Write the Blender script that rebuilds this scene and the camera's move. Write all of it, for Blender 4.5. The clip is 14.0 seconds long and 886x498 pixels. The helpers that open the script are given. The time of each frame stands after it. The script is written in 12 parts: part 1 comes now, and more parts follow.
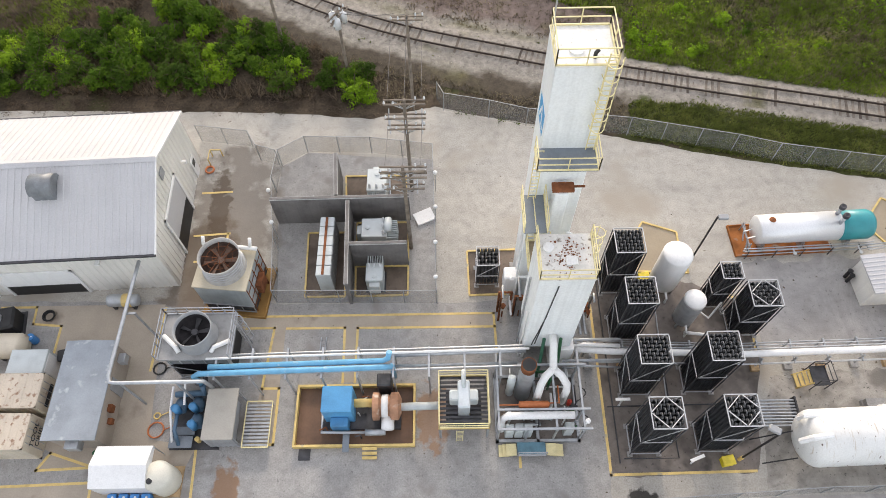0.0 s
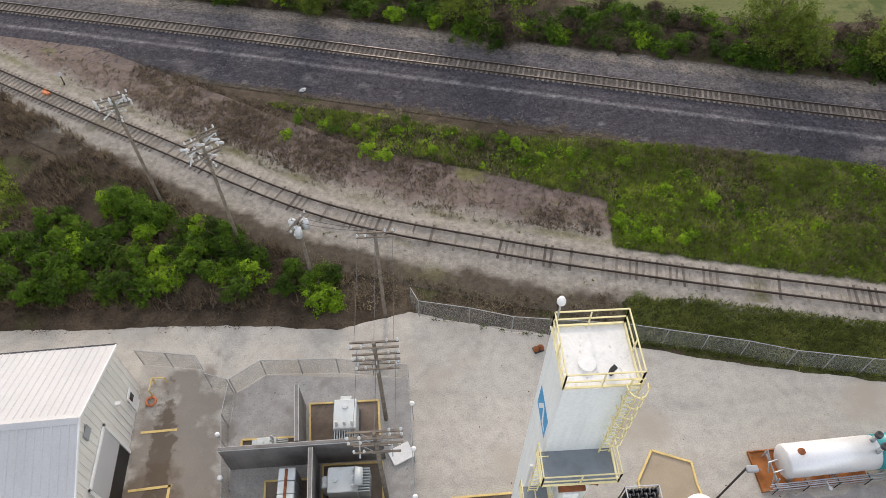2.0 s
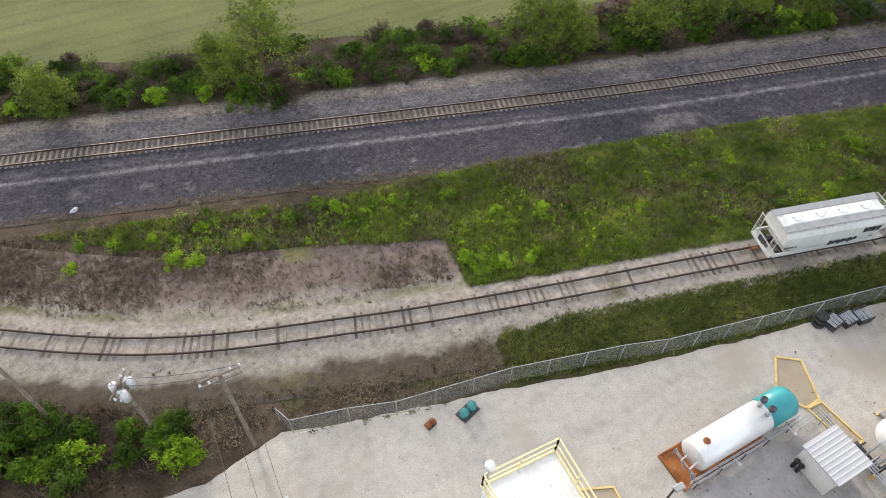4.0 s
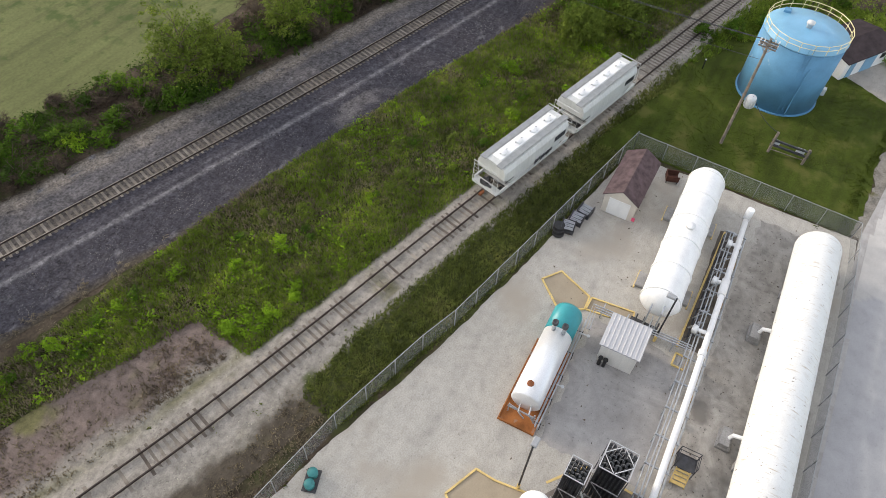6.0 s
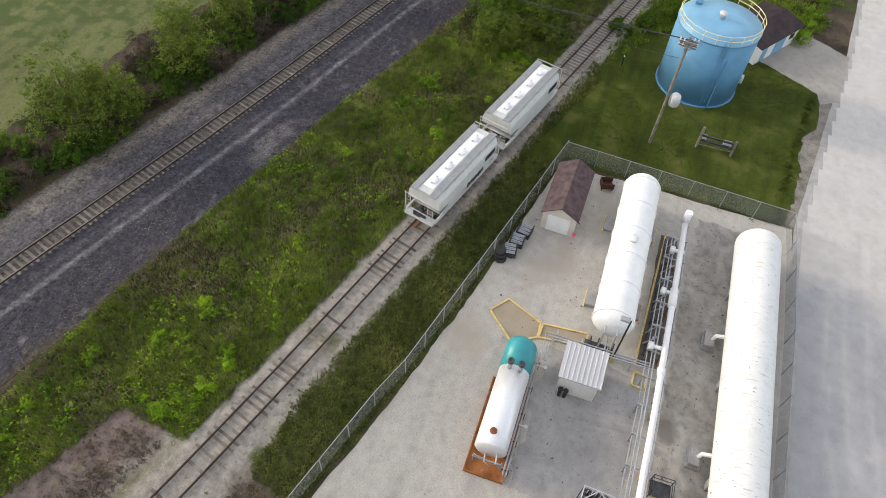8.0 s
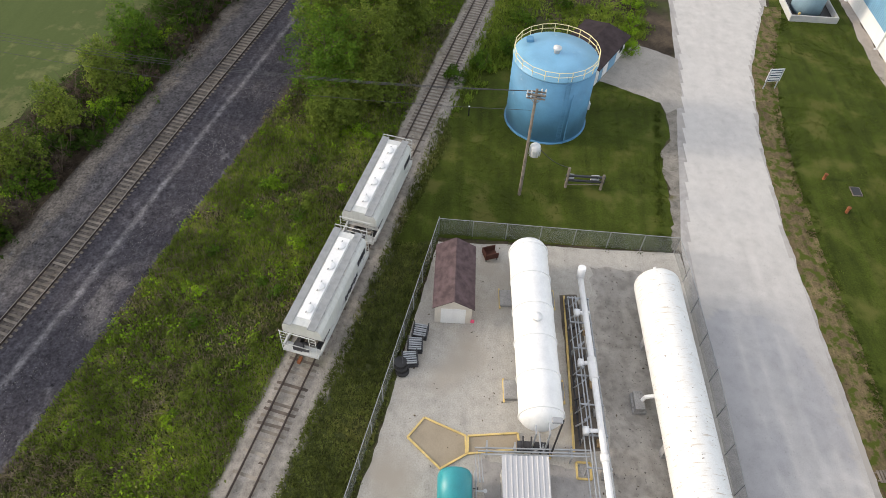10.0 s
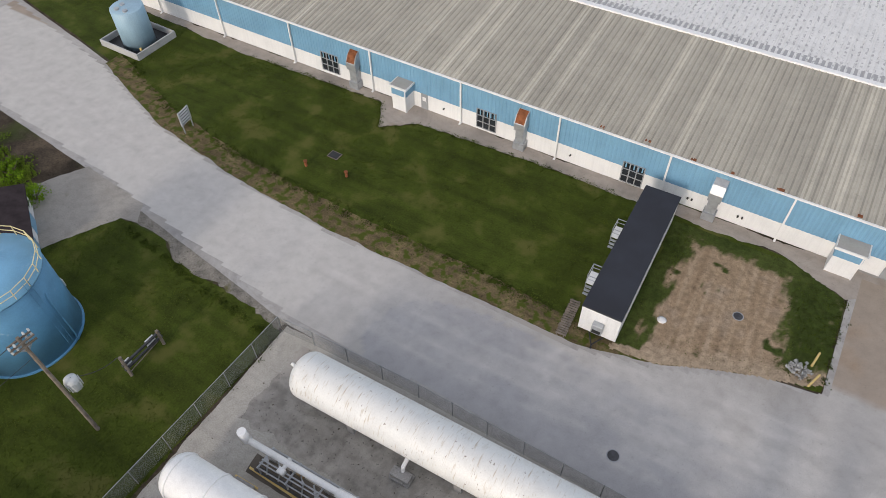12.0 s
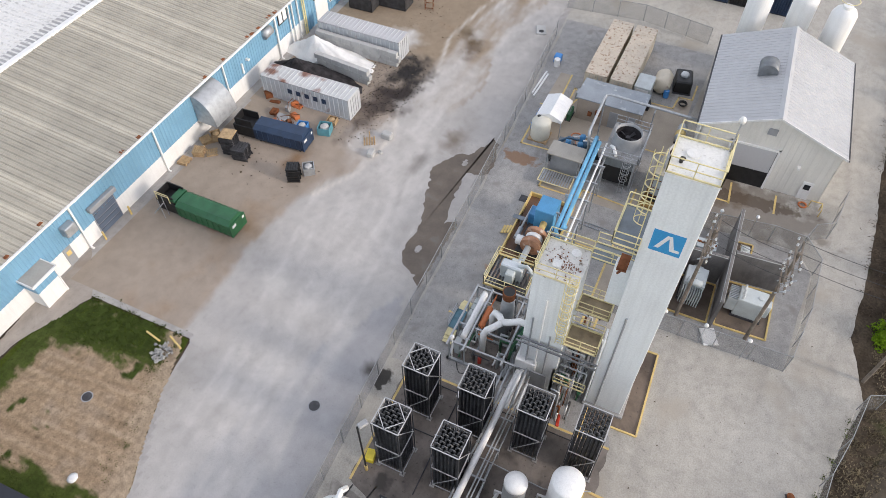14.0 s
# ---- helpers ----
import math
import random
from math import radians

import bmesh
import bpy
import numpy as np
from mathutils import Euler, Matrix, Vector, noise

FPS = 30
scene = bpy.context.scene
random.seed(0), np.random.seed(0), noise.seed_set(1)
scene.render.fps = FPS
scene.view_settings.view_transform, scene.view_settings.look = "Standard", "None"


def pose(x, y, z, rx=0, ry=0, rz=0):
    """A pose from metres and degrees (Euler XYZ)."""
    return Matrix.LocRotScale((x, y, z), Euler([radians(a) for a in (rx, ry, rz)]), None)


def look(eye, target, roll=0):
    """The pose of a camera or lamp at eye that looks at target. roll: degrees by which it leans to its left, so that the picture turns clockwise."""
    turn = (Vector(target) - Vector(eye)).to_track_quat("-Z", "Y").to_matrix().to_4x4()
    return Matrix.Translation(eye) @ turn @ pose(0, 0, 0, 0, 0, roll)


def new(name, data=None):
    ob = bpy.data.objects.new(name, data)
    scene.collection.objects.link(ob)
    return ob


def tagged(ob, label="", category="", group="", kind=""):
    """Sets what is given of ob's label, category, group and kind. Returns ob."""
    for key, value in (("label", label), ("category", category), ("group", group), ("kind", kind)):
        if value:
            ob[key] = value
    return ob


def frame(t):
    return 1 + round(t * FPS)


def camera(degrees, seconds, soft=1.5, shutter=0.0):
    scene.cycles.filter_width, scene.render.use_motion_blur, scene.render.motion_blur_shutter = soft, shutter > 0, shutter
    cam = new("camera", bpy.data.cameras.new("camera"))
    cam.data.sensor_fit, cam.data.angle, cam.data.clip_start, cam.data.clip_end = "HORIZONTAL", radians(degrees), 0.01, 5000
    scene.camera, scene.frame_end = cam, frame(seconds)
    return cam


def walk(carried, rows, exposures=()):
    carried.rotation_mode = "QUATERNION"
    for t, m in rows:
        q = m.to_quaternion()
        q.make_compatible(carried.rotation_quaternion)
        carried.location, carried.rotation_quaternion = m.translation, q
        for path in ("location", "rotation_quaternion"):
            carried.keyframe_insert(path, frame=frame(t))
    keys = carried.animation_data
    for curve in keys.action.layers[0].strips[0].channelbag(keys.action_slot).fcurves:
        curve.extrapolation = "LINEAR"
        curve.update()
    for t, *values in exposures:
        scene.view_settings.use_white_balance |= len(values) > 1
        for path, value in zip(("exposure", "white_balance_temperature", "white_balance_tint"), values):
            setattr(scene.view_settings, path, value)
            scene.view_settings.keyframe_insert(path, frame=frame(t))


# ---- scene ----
cam = camera(65.96, 14.0, 0.85)
PATH = [
    (0, (-3.032, -5.191, 47.536), (-3.045, -4.233, 45.853), -1.5),
    (0.5, (-3.023, -1.901, 47.489), (-3.032, -0.789, 45.902), -1.1),
    (1, (-2.996, 1.291, 47.401), (-2.999, 2.465, 45.861), -0.8),
    (1.5, (-2.997, 4.228, 47.324), (-2.977, 5.404, 45.786), -0.5),
    (2, (-2.956, 6.659, 47.223), (-2.888, 7.841, 45.691), -0.1),
    (4.5, (-2.772, 15.178, 47.071), (-2.076, 16.164, 45.555), 1.7),
    (5, (-2.453, 16.395, 47.020), (-1.608, 17.243, 45.497), 2.6),
    (5.5, (-2.149, 17.286, 46.972), (-1.161, 17.965, 45.451), 3.3),
    (6, (-1.880, 18.023, 46.939), (-0.809, 18.570, 45.420), 3.9),
    (6.5, (-1.460, 18.683, 46.929), (-0.364, 19.176, 45.409), 4.2),
    (7, (-0.609, 19.370, 46.958), (0.504, 19.798, 45.431), 4.6),
    (9.5, (9.336, 23.146, 47.062), (10.541, 23.326, 45.556), 3.5),
    (10, (11.918, 23.817, 47.069), (13.152, 23.842, 45.577), 3.0),
    (10.5, (14.791, 24.333, 47.104), (16.031, 24.197, 45.623), 2.4),
    (11, (17.802, 24.501, 47.169), (18.996, 24.100, 45.697), 1.4),
    (11.5, (20.920, 24.125, 47.198), (21.961, 23.409, 45.730), 0.1),
    (12, (23.793, 23.244, 47.219), (24.471, 22.186, 45.745), -1.2),
    (12.5, (26.132, 22.082, 47.321), (26.337, 20.853, 45.837), -2.3),
    (13, (27.965, 20.533, 47.401), (27.664, 19.340, 45.904), -3.0),
    (13.5, (29.457, 18.964, 47.464), (28.698, 18.008, 45.960), -3.3),
    (14, (31.002, 17.949, 47.603), (29.894, 17.428, 46.103), -0.1),
]
walk(cam, [(t, look(eye, target, roll)) for t, eye, target, roll in PATH], [(0, 1.35, 7300, 14), (0.5, 1.25, 7250, 14), (2, 1.15, 7200, 14), (4.5, 1.5, 7100, 12), (5, 1.46, 7100, 12), (6.5, 1.12, 7050, 12), (9.5, 1.15, 7200, 12), (11, 1.0, 7100, 12), (12.5, 0.45, 6800, 14), (13, 0.44, 6800, 14), (13.5, 0.65, 6800, 14), (14, 1.0, 6850, 14)])

# ---- light ----
world = bpy.data.worlds.new("world")
scene.world = world
world.use_nodes = True
wn = world.node_tree
sky = wn.nodes.new("ShaderNodeTexSky")
sky.sky_type, sky.sun_disc = "NISHITA", False
sky.sun_elevation, sky.sun_rotation = radians(20), radians(0)
sky.air_density, sky.dust_density = 1.0, 1.0
veil = wn.nodes.new("ShaderNodeMix")
veil.data_type = "RGBA"
veil.inputs["Factor"].default_value = 0.42
veil.inputs["B"].default_value = (5.0, 5.0, 5.1, 1)
wn.links.new(sky.outputs[0], veil.inputs["A"])
wn.links.new(veil.outputs["Result"], wn.nodes["Background"].inputs[0])
wn.nodes["Background"].inputs[1].default_value = 0.15
sun_data = bpy.data.lights.new("sun", "SUN")
sun_data.energy, sun_data.angle, sun_data.color = 1.05, radians(9), (1.0, 0.95, 0.88)
sun = new("sun", sun_data)
sun.matrix_world = look((0, 60, 60 * math.tan(radians(20))), (0, 0, 0))


# ---- materials ----
def mat(name, base, rough=0.8, metal=0.0, dark=0.75, light=1.15, scale=1.5, fine=25.0, bump=0.15, stain=None, stain_at=0.62, stain_scale=0.4, streak=0.0, grain=0.86, marble=0.0, tracks=0.0, lane=(0.035, 0.8), turn=3.0, sway=0.0, speck=0.0, spots=()):
    """Base colour varied by a broad and a fine noise, with optional speckle, marbling, wheel tracks, stains and run-down streaks."""
    m = bpy.data.materials.new(name)
    m.use_nodes = True
    n, l = m.node_tree.nodes, m.node_tree.links
    bsdf = n["Principled BSDF"]
    bsdf.inputs["Roughness"].default_value, bsdf.inputs["Metallic"].default_value = rough, metal
    if rough >= 0.9:
        bsdf.inputs["Specular IOR Level"].default_value = 0.15
    geo = n.new("ShaderNodeNewGeometry")
    pos = geo.outputs["Position"]

    def nz(s, detail=4, vec=None):
        x = n.new("ShaderNodeTexNoise")
        x.inputs["Scale"].default_value, x.inputs["Detail"].default_value = s, detail
        l.new(vec or pos, x.inputs["Vector"])
        return x.outputs["Fac"]

    def ramp(f, stops):
        r = n.new("ShaderNodeValToRGB")
        while len(r.color_ramp.elements) < len(stops):
            r.color_ramp.elements.new(0.5)
        for e, (p, c) in zip(r.color_ramp.elements, stops):
            e.position, e.color = p, (*c, 1)
        l.new(f, r.inputs[0])
        return r.outputs[0]

    def mix(f, a, b, kind="MIX"):
        x = n.new("ShaderNodeMix")
        x.data_type, x.blend_type = "RGBA", kind
        for sock, v in ((x.inputs["Factor"], f), (x.inputs["A"], a), (x.inputs["B"], b)):
            if isinstance(v, (int, float)):
                sock.default_value = v
            elif isinstance(v, tuple):
                sock.default_value = (*v, 1)
            else:
                l.new(v, sock)
        return x.outputs["Result"]

    def fade(f, strength):
        x = n.new("ShaderNodeMapRange")
        for name, v in (("From Min", 1.7), ("From Max", 1.98), ("To Min", strength), ("To Max", 0.0)):
            x.inputs[name].default_value = v
        l.new(f, x.inputs["Value"])
        return x.outputs[0]

    d = tuple(c * dark for c in base)
    u = tuple(min(1, c * light) for c in base)
    col = ramp(nz(scale), [(0.32, d), (0.5, base), (0.7, u)])
    g = ramp(nz(fine, 6), [(0.3, (grain,) * 3), (0.65, (1.0,) * 3)])
    col = mix(0.7, col, g, "MULTIPLY")
    if speck:
        g = ramp(nz(fine * 0.45, 4), [(0.63, (1.0,) * 3), (0.7, (1 - speck,) * 3)])
        col = mix(1.0, col, g, "MULTIPLY")
        g = ramp(nz(1.3, 8), [(0.33, (1 - speck * 0.4,) * 3), (0.5, (1.0,) * 3), (0.68, (1 + speck * 0.2,) * 3)])
        col = mix(1.0, col, g, "MULTIPLY")
    if marble:
        x = n.new("ShaderNodeTexNoise")
        x.inputs["Scale"].default_value, x.inputs["Detail"].default_value, x.inputs["Distortion"].default_value = 0.16, 9, 2.2
        x.inputs["Roughness"].default_value = 0.62
        l.new(pos, x.inputs["Vector"])
        g = ramp(x.outputs["Fac"], [(0.3, (1 - marble,) * 3), (0.48, (1.0,) * 3), (0.56, (1 - marble * 0.45,) * 3), (0.72, (1 + marble * 0.6,) * 3)])
        col = mix(1.0, col, g, "MULTIPLY")
    if tracks:
        w = n.new("ShaderNodeTexNoise")
        w.inputs["Scale"].default_value, w.inputs["Detail"].default_value = 0.05, 2
        l.new(pos, w.inputs["Vector"])
        bend = n.new("ShaderNodeVectorMath")
        bend.operation = "MULTIPLY_ADD"
        bend.inputs[1].default_value = (sway, sway, 0)
        l.new(w.outputs["Color"], bend.inputs[0])
        l.new(pos, bend.inputs[2])
        mp = n.new("ShaderNodeMapping")
        mp.inputs["Scale"].default_value = (*lane, 1.0)
        mp.inputs["Rotation"].default_value = (0, 0, radians(turn))
        l.new(bend.outputs[0], mp.inputs[0])
        g = ramp(nz(1.0, 7, mp.outputs[0]), [(0.3, (1 - tracks,) * 3), (0.5, (1.0,) * 3), (0.7, (1 + tracks * 0.5,) * 3)])
        col = mix(1.0, col, g, "MULTIPLY")
    if streak:
        mp = n.new("ShaderNodeMapping")
        mp.inputs["Scale"].default_value = (3.0, 3.0, 0.12)
        l.new(pos, mp.inputs[0])
        s = ramp(nz(1.4, 5, mp.outputs[0]), [(0.45, (0, 0, 0)), (0.75, (streak,) * 3)])
        col = mix(s, col, tuple(c * 0.45 for c in base))
    if stain:
        s = ramp(nz(stain_scale, 7), [(stain_at, (0, 0, 0)), (min(1, stain_at + 0.12), (1, 1, 1))])
        col = mix(s, col, stain)
    for x, y, rx, ry, deg, tint, strength in spots:
        mp = n.new("ShaderNodeMapping")
        mp.vector_type = "TEXTURE"
        mp.inputs["Location"].default_value, mp.inputs["Scale"].default_value = (x, y, 0), (rx, ry, 1000)
        mp.inputs["Rotation"].default_value = (0, 0, radians(deg))
        l.new(pos, mp.inputs[0])
        ln = n.new("ShaderNodeVectorMath")
        ln.operation = "LENGTH"
        l.new(mp.outputs[0], ln.inputs[0])
        ad = n.new("ShaderNodeMath")
        ad.operation = "MULTIPLY_ADD"
        ad.inputs[1].default_value = 2.0
        l.new(nz(0.55 if rx > 2 else 1.4, 8), ad.inputs[0])
        l.new(ln.outputs["Value"], ad.inputs[2])
        col = mix(fade(ad.outputs[0], strength), col, tint)
    l.new(col, bsdf.inputs["Base Color"])
    if bump:
        b = n.new("ShaderNodeBump")
        b.inputs["Strength"].default_value, b.inputs["Distance"].default_value = bump, 0.05
        l.new(nz(fine, 6), b.inputs["Height"])
        l.new(b.outputs[0], bsdf.inputs["Normal"])
    return m


TAN, WET, MUD, GRIT, RUSTY, DAMP, OIL = (0.34, 0.295, 0.255), (0.15, 0.135, 0.115), (0.25, 0.2, 0.155), (0.12, 0.11, 0.105), (0.27, 0.15, 0.08), (0.15, 0.115, 0.085), (0.03, 0.027, 0.025)
PLANT_SPOTS = [(-20.9, 24.5, 4.2, 9.0, 0, (0.21, 0.185, 0.16), 0.8), (-22.6, 20.4, 3.2, 5.4, 0, DAMP, 0.8), (-21.9, 25.5, 1.0, 5.5, 4, (0.1, 0.075, 0.055), 0.75), (-18.2, 3.4, 0.9, 2.2, 0, RUSTY, 0.85), (-4.3, 8.2, 1.2, 2.6, 0, RUSTY, 0.75), (13.0, 15.2, 1.6, 2.2, 0, OIL, 0.7), (9.7, 2.6, 1.1, 0.8, 0, OIL, 0.9), (2.5, 8, 4, 2.5, 0, (0.2, 0.185, 0.165), 0.6), (-20.2, 8.0, 3.0, 3.2, 0, (0.17, 0.155, 0.14), 0.6)]
M_EARTH = mat("dry_earth", (0.085, 0.065, 0.046), 0.95, dark=0.5, light=1.45, scale=0.35, fine=5, bump=0.8, stain=(0.05, 0.064, 0.018), stain_at=0.52, stain_scale=0.12, grain=0.4, speck=0.5)
M_MEADOW = mat("meadow_soil", (0.062, 0.068, 0.022), 0.95, dark=0.6, light=1.35, scale=0.6, fine=5, bump=0.9, stain=(0.085, 0.065, 0.04), stain_at=0.6, stain_scale=0.15, grain=0.4, speck=0.5)
M_LAWN = mat("mown_lawn", (0.053, 0.073, 0.009), 0.95, dark=0.72, light=1.25, scale=0.3, fine=6, bump=0.5, stain=(0.088, 0.092, 0.022), stain_at=0.54, stain_scale=0.3, grain=0.55, speck=0.25, tracks=0.26, lane=(0.06, 0.9))
# the large dark green spot paints cloud shade into the field colour
M_FIELD = mat("hay_field", (0.13, 0.142, 0.056), 0.95, dark=0.85, light=1.15, scale=0.1, fine=3, bump=0.4, grain=0.7, speck=0.15, tracks=0.2, spots=[(100, 82, 66, 28, -15, (0.055, 0.082, 0.022), 0.8)])
M_YARD = mat("yard_gravel", (0.46, 0.435, 0.39), 0.95, dark=0.9, light=1.06, scale=0.1, fine=9, bump=0.3, grain=0.68, stain=(0.35, 0.315, 0.265), stain_at=0.54, stain_scale=0.12, marble=0.16, speck=0.24, tracks=0.08, sway=4.0, spots=PLANT_SPOTS)
M_CONC = mat("yard_concrete", (0.37, 0.36, 0.345), 0.85, dark=0.88, light=1.06, scale=0.25, fine=9, bump=0.12, stain=(0.25, 0.235, 0.22), stain_at=0.58, stain_scale=0.5, marble=0.2, speck=0.34, grain=0.66, spots=PLANT_SPOTS)
M_ROAD = mat("road_concrete", (0.41, 0.39, 0.37), 0.9, dark=0.9, light=1.06, scale=0.1, fine=9, bump=0.15, stain=(0.35, 0.325, 0.295), stain_at=0.55, stain_scale=0.08, marble=0.27, tracks=0.17, sway=6.0, speck=0.22)
M_WORN = mat("worn_grass_edge", (0.165, 0.125, 0.066), 0.95, dark=0.7, light=1.3, scale=0.6, fine=6, bump=0.5, stain=(0.06, 0.075, 0.012), stain_at=0.47, stain_scale=1.3, grain=0.5, speck=0.5, tracks=0.4, lane=(0.12, 1.6))
M_BALLAST = mat("dark_ballast", (0.078, 0.074, 0.088), 0.95, dark=0.8, light=1.2, scale=0.3, fine=3.6, bump=1.0, grain=0.05)
M_BALLAST_P = mat("pale_ballast", (0.25, 0.228, 0.195), 0.95, dark=0.7, light=1.2, scale=0.7, fine=6, bump=0.8, stain=(0.12, 0.11, 0.055), stain_at=0.6, stain_scale=0.6, grain=0.45, speck=0.5)
M_WHITE = mat("white_paint", (0.78, 0.78, 0.77), 0.45, dark=0.93, light=1.03, scale=0.5, fine=14, bump=0.03, streak=0.15)
M_WHITE_WORN = mat("weathered_white_paint", (0.76, 0.76, 0.74), 0.5, dark=0.9, light=1.03, scale=0.8, fine=10, bump=0.04, stain=(0.33, 0.3, 0.26), stain_at=0.62, stain_scale=2.4, streak=0.2)
M_TOWER = mat("pale_tower_paint", (0.79, 0.82, 0.825), 0.5, dark=0.95, light=1.03, scale=0.4, fine=8, bump=0.04, streak=0.22)
M_ROOFW = mat("white_metal_roof", (0.47, 0.47, 0.48), 0.4, dark=0.94, light=1.03, scale=0.3, fine=10, bump=0.02)
M_CLAD = mat("beige_cladding", (0.74, 0.72, 0.67), 0.5, dark=0.94, light=1.04, scale=0.5, fine=12, bump=0.03, streak=0.15)
M_BLUECLAD = mat("blue_cladding", (0.17, 0.35, 0.5), 0.5, dark=0.92, light=1.05, scale=0.5, fine=12, bump=0.03, streak=0.15)
M_ROOFG = mat("aged_grey_roof", (0.4, 0.375, 0.34), 0.7, dark=0.85, light=1.1, scale=0.35, fine=6, bump=0.05)
M_WTANK = mat("blue_tank_paint", (0.085, 0.25, 0.41), 0.65, dark=0.85, light=1.12, scale=0.6, fine=8, bump=0.03, stain=(0.3, 0.42, 0.5), stain_at=0.66, stain_scale=0.9)
M_BLOCK = mat("grey_block", (0.19, 0.18, 0.172), 0.9, dark=0.75, light=1.15, scale=0.8, fine=8, bump=0.3, streak=0.3)
M_STEEL = mat("galvanised_steel", (0.42, 0.44, 0.46), 0.45, 0.5, dark=0.85, light=1.1, scale=2, fine=20, bump=0.03)
M_DARKSTEEL = mat("dark_steel", (0.06, 0.06, 0.065), 0.6, 0.3, dark=0.7, light=1.4, scale=2, fine=20, bump=0.05)
M_BLACKROOF = mat("black_membrane", (0.016, 0.018, 0.026), 0.7, dark=0.8, light=1.3, scale=0.4, fine=10, bump=0.03)
M_YELLOW = mat("yellow_paint", (0.68, 0.5, 0.19), 0.6, dark=0.8, light=1.1, scale=1.5, fine=15, bump=0.03, stain=(0.4, 0.35, 0.25), stain_at=0.62, stain_scale=1.5)
M_YRAIL = mat("cream_yellow_rail_paint", (0.74, 0.65, 0.36), 0.5, dark=0.88, light=1.08, scale=1.5, fine=15, bump=0.03)


# ---- builders ----
class Shape:
    """Collects faces of plain solids."""

    def __init__(self):
        self.v, self.f = [], []

    def add(self, verts, faces):
        k = len(self.v)
        self.v += [tuple(p) for p in verts]
        self.f += [tuple(i + k for i in q) for q in faces]
        return self

    def box(self, x0, y0, z0, x1, y1, z1):
        return self.add([(x0, y0, z0), (x1, y0, z0), (x1, y1, z0), (x0, y1, z0), (x0, y0, z1), (x1, y0, z1), (x1, y1, z1), (x0, y1, z1)],
                        [(0, 3, 2, 1), (4, 5, 6, 7), (0, 1, 5, 4), (1, 2, 6, 5), (2, 3, 7, 6), (3, 0, 4, 7)])

    def cbox(self, x, y, z, dx, dy, dz):
        """A box centred at x, y that stands on z."""
        return self.box(x - dx / 2, y - dy / 2, z, x + dx / 2, y + dy / 2, z + dz)

    def bev(self, x0, y0, z0, x1, y1, z1, b=0.05):
        """A box with chamfered upright and top edges."""
        rows = []
        for z, i in ((z0, 0), (z1 - b, 0), (z1, b)):
            a0, a1, c0, c1 = x0 + i, x1 - i, y0 + i, y1 - i
            rows.append([(a0 + b, c0, z), (a1 - b, c0, z), (a1, c0 + b, z), (a1, c1 - b, z), (a1 - b, c1, z), (a0 + b, c1, z), (a0, c1 - b, z), (a0, c0 + b, z)])
        return self.loft(rows)

    def loft(self, rows, cap=True, closed=True):
        k, n = len(self.v), len(rows[0])
        for r in rows:
            self.v += [tuple(p) for p in r]
        for i in range(len(rows) - 1):
            for j in range(n if closed else n - 1):
                a, b = k + i * n + j, k + i * n + (j + 1) % n
                self.f.append((a, b, b + n, a + n))
        if cap:
            self.f.append(tuple(range(k + n - 1, k - 1, -1)))
            self.f.append(tuple(k + (len(rows) - 1) * n + j for j in range(n)))
        return self

    def tube(self, pts, r, seg=8, r1=None, cap=True):
        """A round bar or pipe along points."""
        pts = [Vector(p) for p in pts]
        rows, side = [], None
        for i, p in enumerate(pts):
            d = (pts[min(i + 1, len(pts) - 1)] - pts[max(i - 1, 0)]).normalized()
            if side is None:
                side = d.orthogonal().normalized()
            side = (side - d * side.dot(d)).normalized()
            up = d.cross(side)
            rr = r if r1 is None else r + (r1 - r) * i / (len(pts) - 1)
            rows.append([p + (side * math.cos(2 * math.pi * j / seg) + up * math.sin(2 * math.pi * j / seg)) * rr for j in range(seg)])
        return self.loft(rows, cap)

    def bar(self, a, b, w=0.08):
        return self.tube([a, b], w / 2 * 1.2, 4)

    def lathe(self, prof, seg=24, axis="z", at=(0, 0, 0)):
        """A profile of (radius, height) turned round an axis."""
        rows = []
        for r, h in prof:
            row = []
            for j in range(seg):
                a = 2 * math.pi * j / seg
                p = (r * math.cos(a), r * math.sin(a), h)
                if axis == "x":
                    p = (p[2], p[0], p[1])
                elif axis == "y":
                    p = (p[1], p[2], p[0])
                row.append((p[0] + at[0], p[1] + at[1], p[2] + at[2]))
            rows.append(row)
        return self.loft(rows)

    def open_lathe(self, prof, seg=24, at=(0, 0, 0)):
        """A profile turned round the upright axis and left open at both ends."""
        o = len(self.v)
        for r, h in prof:
            self.v += [(at[0] + r * math.cos(2 * math.pi * j / seg), at[1] + r * math.sin(2 * math.pi * j / seg), at[2] + h) for j in range(seg)]
        for k in range(len(prof) - 1):
            for j in range(seg):
                a, b = o + k * seg + j, o + k * seg + (j + 1) % seg
                self.f.append((a, b, b + seg, a + seg))
        return self

    def prism(self, poly, z0, z1):
        return self.loft([[(x, y, z0) for x, y in poly], [(x, y, z1) for x, y in poly]])


def mesh_of(s, name, material, smooth=False):
    me = bpy.data.meshes.new(name)
    me.from_pydata(s.v, [], s.f)
    me.materials.append(material)
    if smooth:
        me.polygons.foreach_set("use_smooth", [len(p.vertices) < 6 for p in me.polygons])
    me.update()
    return me


def part(name, s, material, parent=None, label="", smooth=False):
    """Links a shape as one mesh under a thing or a part."""
    ob = new(name, mesh_of(s, name, material, smooth))
    ob.parent = parent
    return tagged(ob, label)


